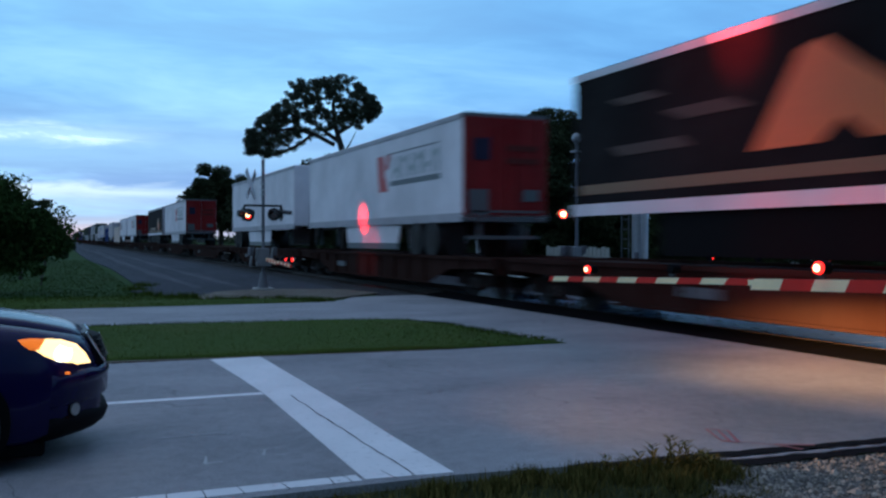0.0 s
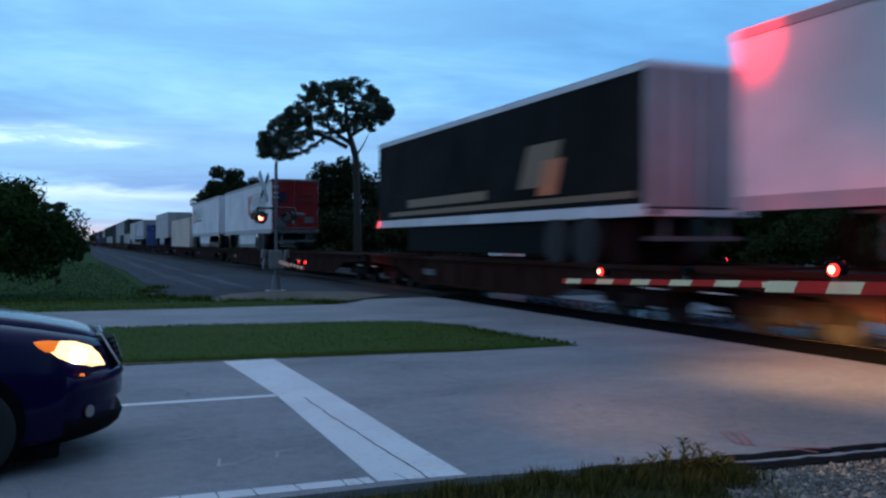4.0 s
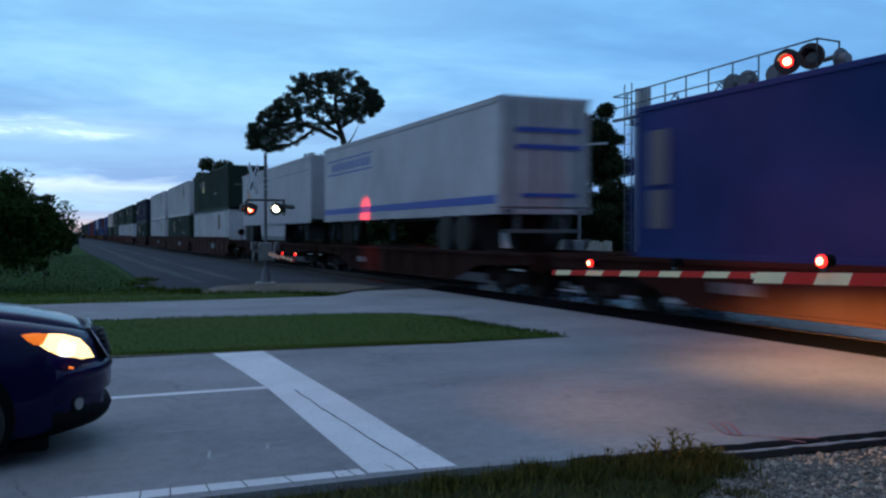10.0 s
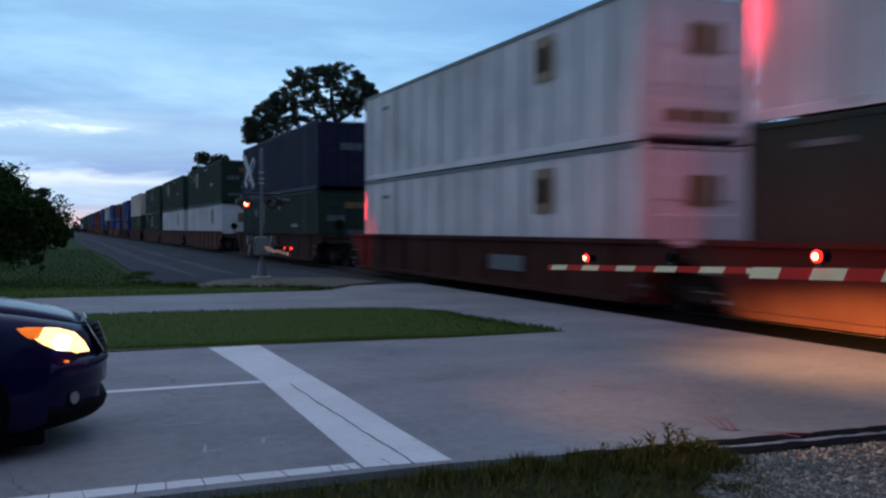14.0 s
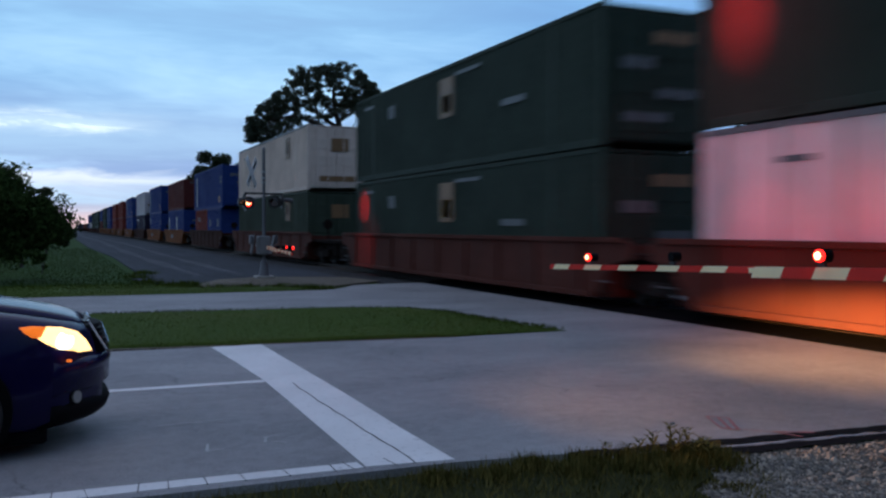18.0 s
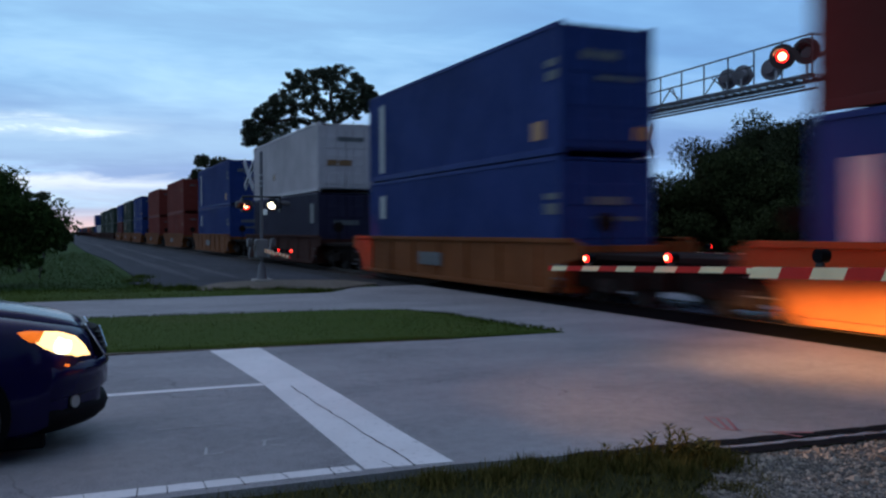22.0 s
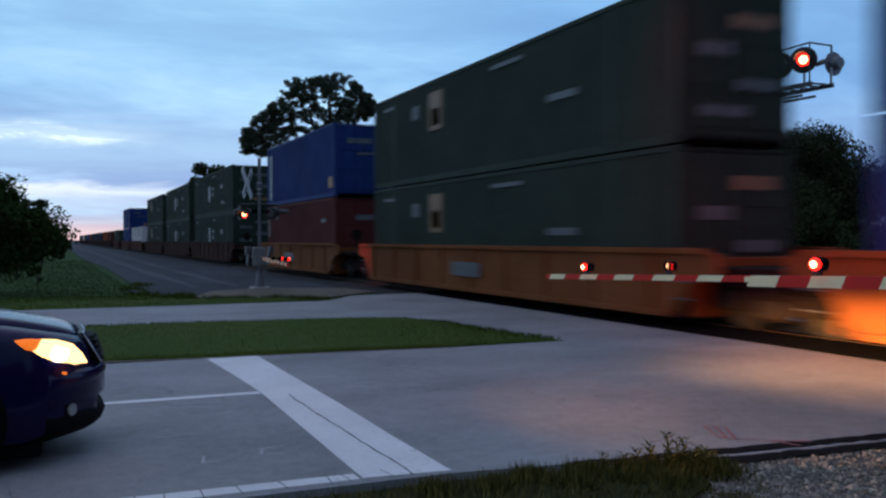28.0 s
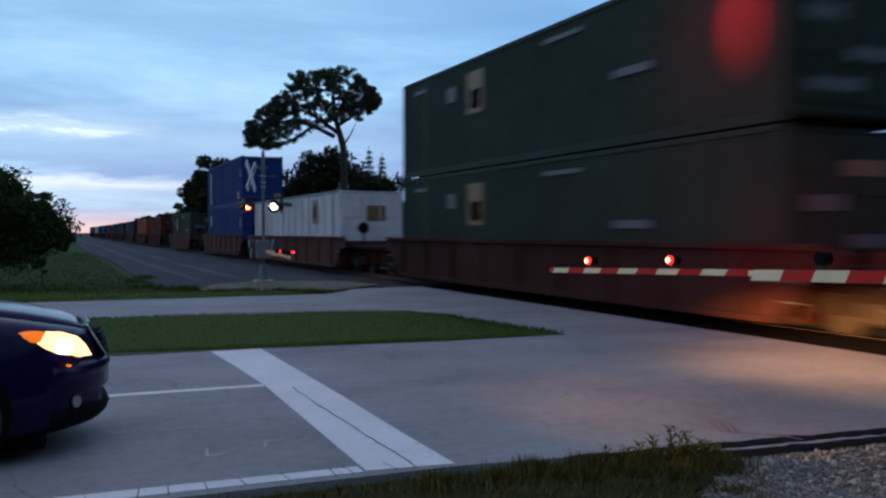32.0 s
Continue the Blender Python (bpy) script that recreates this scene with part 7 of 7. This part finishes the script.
    red = [("s", -5.0, 1.9, 0.4, 0.2, "m_brown"), ("d", -0.45, 2.3, 0.5, 0.12, "m_grey"), ("d", 0.5, 2.1, 0.45, 0.12, "m_rose"), ("d", 0.55, 1.2, 0.3, 0.3, "m_amber")]
    two = [("s", 5.05, 1.4, 0.55, 1.7, "m_logo"), ("s", -1.1, 1.4, 0.7, 1.75, "m_logo"), ("d", 0.0, 1.9, 1.0, 0.18, "m_pale"), ("d", 0.0, 1.5, 1.3, 0.1, "m_grey")]
    tan = [("d", 0.2, 2.2, 1.2, 0.2, "m_grey"), ("s", 1.5, 1.0, 0.5, 0.3, "m_brown"), ("d", -0.3, 1.2, 1.1, 0.25, "m_brown")]
    names = {"c_green": "dark green", "c_white": "white", "c_tan": "cream", "c_pale": "pale grey", "c_navy": "dark navy", "c_green2": "dull green", "c_blue": "bright blue", "c_red": "red oxide", "c_brown": "maroon", "c_orange": "orange"}
    S = [(268.3, 284.5, "c_green", badge, "c_white", brown, "w_brown"), (287.5, 303.7, "c_white", brown, "c_green", green, "w_brown"), (306.6, 322.8, "c_white", brown, "c_white", brown, "w_brown"),
         (329.2, 345.4, "c_navy", [("s", 3.0, 1.9, 0.6, 0.9, "m_pale"), ("s", 6.4, 1.4, 1.6, 0.3, "m_rose"), ("d", 0.2, 1.8, 1.0, 0.3, "m_grey")], "c_green", green, "w_brown"),
         (353.0, 369.2, "c_green", green, "c_white", brown, "w_rose"), (372.3, 388.5, "c_green", green, "c_white", brown, "w_rose"), (391.5, 407.7, "c_green", mid, "c_green", mid, "w_rose"),
         (414.8, 431.0, "c_tan", brown, "c_green2", brown, "w_rose"), (437.4, 450.8, "c_blue", blue, "pair", (), "w_brown"), (457.7, 469.7, "c_brown", red, "c_blue", two, "w_tan"),
         (476.8, 489.7, "c_blue", blue, "c_blue", blue_low, "w_tan"), (496.5, 509.7, "c_pale", tan, "c_navy", [("s", 3.9, 2.25, 1.4, 0.28, "m_white"), ("s", -5.7, 2.0, 0.55, 0.85, "m_grey"), ("d", 0, 1.6, 1.1, 0.2, "m_grey")], "w_brown"),
         (517.4, 530.9, "c_blue", blue, "c_blue", blue_low, "w_tan"), (539.7, 551.8, "c_red", red, "c_red", red, "w_tan"), (559.7, 571.8, "c_red", red, "c_red", red, "w_tan"),
         (580.6, 594.0, "c_blue", blue, "c_blue", blue_low, "w_tan"), (598.0, 614.2, "c_green", green, "c_green", green, "w_tan"), (619.2, 631.2, "c_blue", [m for m in blue if m[1] > -6], "c_brown", [("d", 0.1, 2.1, 1.0, 0.2, "m_pale"), ("s", 5.5, 1.8, 0.3, 0.9, "m_grey"), ("s", -4.5, 2.0, 0.6, 0.15, "m_grey")], "w_tan"),
         (640.7, 656.9, "c_green", round_, "c_green", round_, "w_brown"), (659.9, 676.1, "c_green", round_, "c_green", round_, "w_brown"), (679.2, 695.4, "c_green", green, "c_green", green, "w_brown"),
         (702.4, 718.6, None, (), "c_white", brown, "w_rose"), (722.8, 736.0, "c_blue", blue, "c_blue", blue_low, "w_rose"), (745.5, 758.0, None, (), "c_green", green, "w_rose"),
         (769.0, 781.2, None, (), "c_brown", red, "w_brown"), (786.5, 800.0, None, (), "c_orange", red, "w_brown"), (806.0, 822.0, None, (), "c_navy", blue_low, "w_brown"), (828.0, 844.0, None, (), "c_navy", (), "w_brown"),
         (851.0, 865.0, None, (), "c_navy", (), "w_brown"), (872.0, 886.0, None, (), "c_red", red, "w_brown"), (893.0, 909.0, None, (), "c_blue", blue_low, "w_brown"), (916.0, 932.0, None, (), "c_green", (), "w_brown"),
         (939.0, 955.0, None, (), "c_tan", (), "w_brown"), (962.0, 978.0, None, (), "c_navy", (), "w_brown"), (985.0, 1001.0, None, (), "c_green", (), "w_brown")]
    prev_end = 266.0
    for i, (a, b, top, tm, low, lm, paintwork) in enumerate(S):
        nxt = S[i + 1][0] if i + 1 < len(S) else b + 6
        wellpaint = {"w_brown": "rust-brown", "w_rose": "faded brown", "w_tan": "yellow-tan"}[paintwork]
        well_car(a, b, paintwork, a - prev_end if i else 5.0, nxt - b, "low %s well car with deep side girders" % wellpaint, b < 330 or (paintwork == "w_tan" and b < 760))
        prev_end = b
        wide = 2.59 if b - a > 15.5 else 2.46
        if low == "pair":
            m = (a + b) / 2
            container(m + 0.1, b - 0.7, WELL_FLOOR, "c_red", "short red container in the well", [("s", 1.0, 2.0, 1.3, 0.1, "m_grey"), ("s", 1.0, 1.8, 1.3, 0.1, "m_grey")], wide, 2.6)
            container(a + 0.7, m - 0.1, WELL_FLOOR, "c_blue", "short blue container in the well", [("s", -1.8, 1.6, 0.5, 0.5, "m_grey"), ("s", 1.6, 1.6, 0.5, 0.5, "m_grey")], wide, 2.6)
            z = WELL_FLOOR + 2.64
        else:
            container(a, b, WELL_FLOOR, low, "%s container seated in a well car" % names[low], lm if b < 800 else [m for m in lm if m[0] == "s"][:1], wide, 2.89)
            z = WELL_FLOOR + 2.93
        if top:
            container(a, b, z, top, "%s container stacked on another" % names[top], tm, wide, 2.59 if top == "c_brown" else 2.89)


the_train()


# ---- what moves ----
def motions():
    for ob, m in MOVING:
        x, y, z = m.translation
        walk(ob, [(0, pose(x, y, z)), (16, pose(x, y - SPEED * 16, z)), (32, pose(x, y - SPEED * 32, z))])
    # flashing lamps: a bulb shows in front of its lens for one turn and sits behind it for the next
    for bulb, shown, drawn, turn, delay in BULBS:
        rows = []
        lit = (turn == 0)
        rows.append((0, pose(*(shown if lit else drawn))))
        k = 1
        while k * BLINK + delay < 31.9:
            t = round((k * BLINK + delay) * FPS) / FPS
            now = ((k % 2) == turn)
            rows.append((t - 1 / FPS, pose(*(shown if lit else drawn))))
            rows.append((t, pose(*(shown if now else drawn))))
            lit = now
            k += 1
        rows.append((32, pose(*(shown if lit else drawn))))
        walk(bulb, rows)


motions()
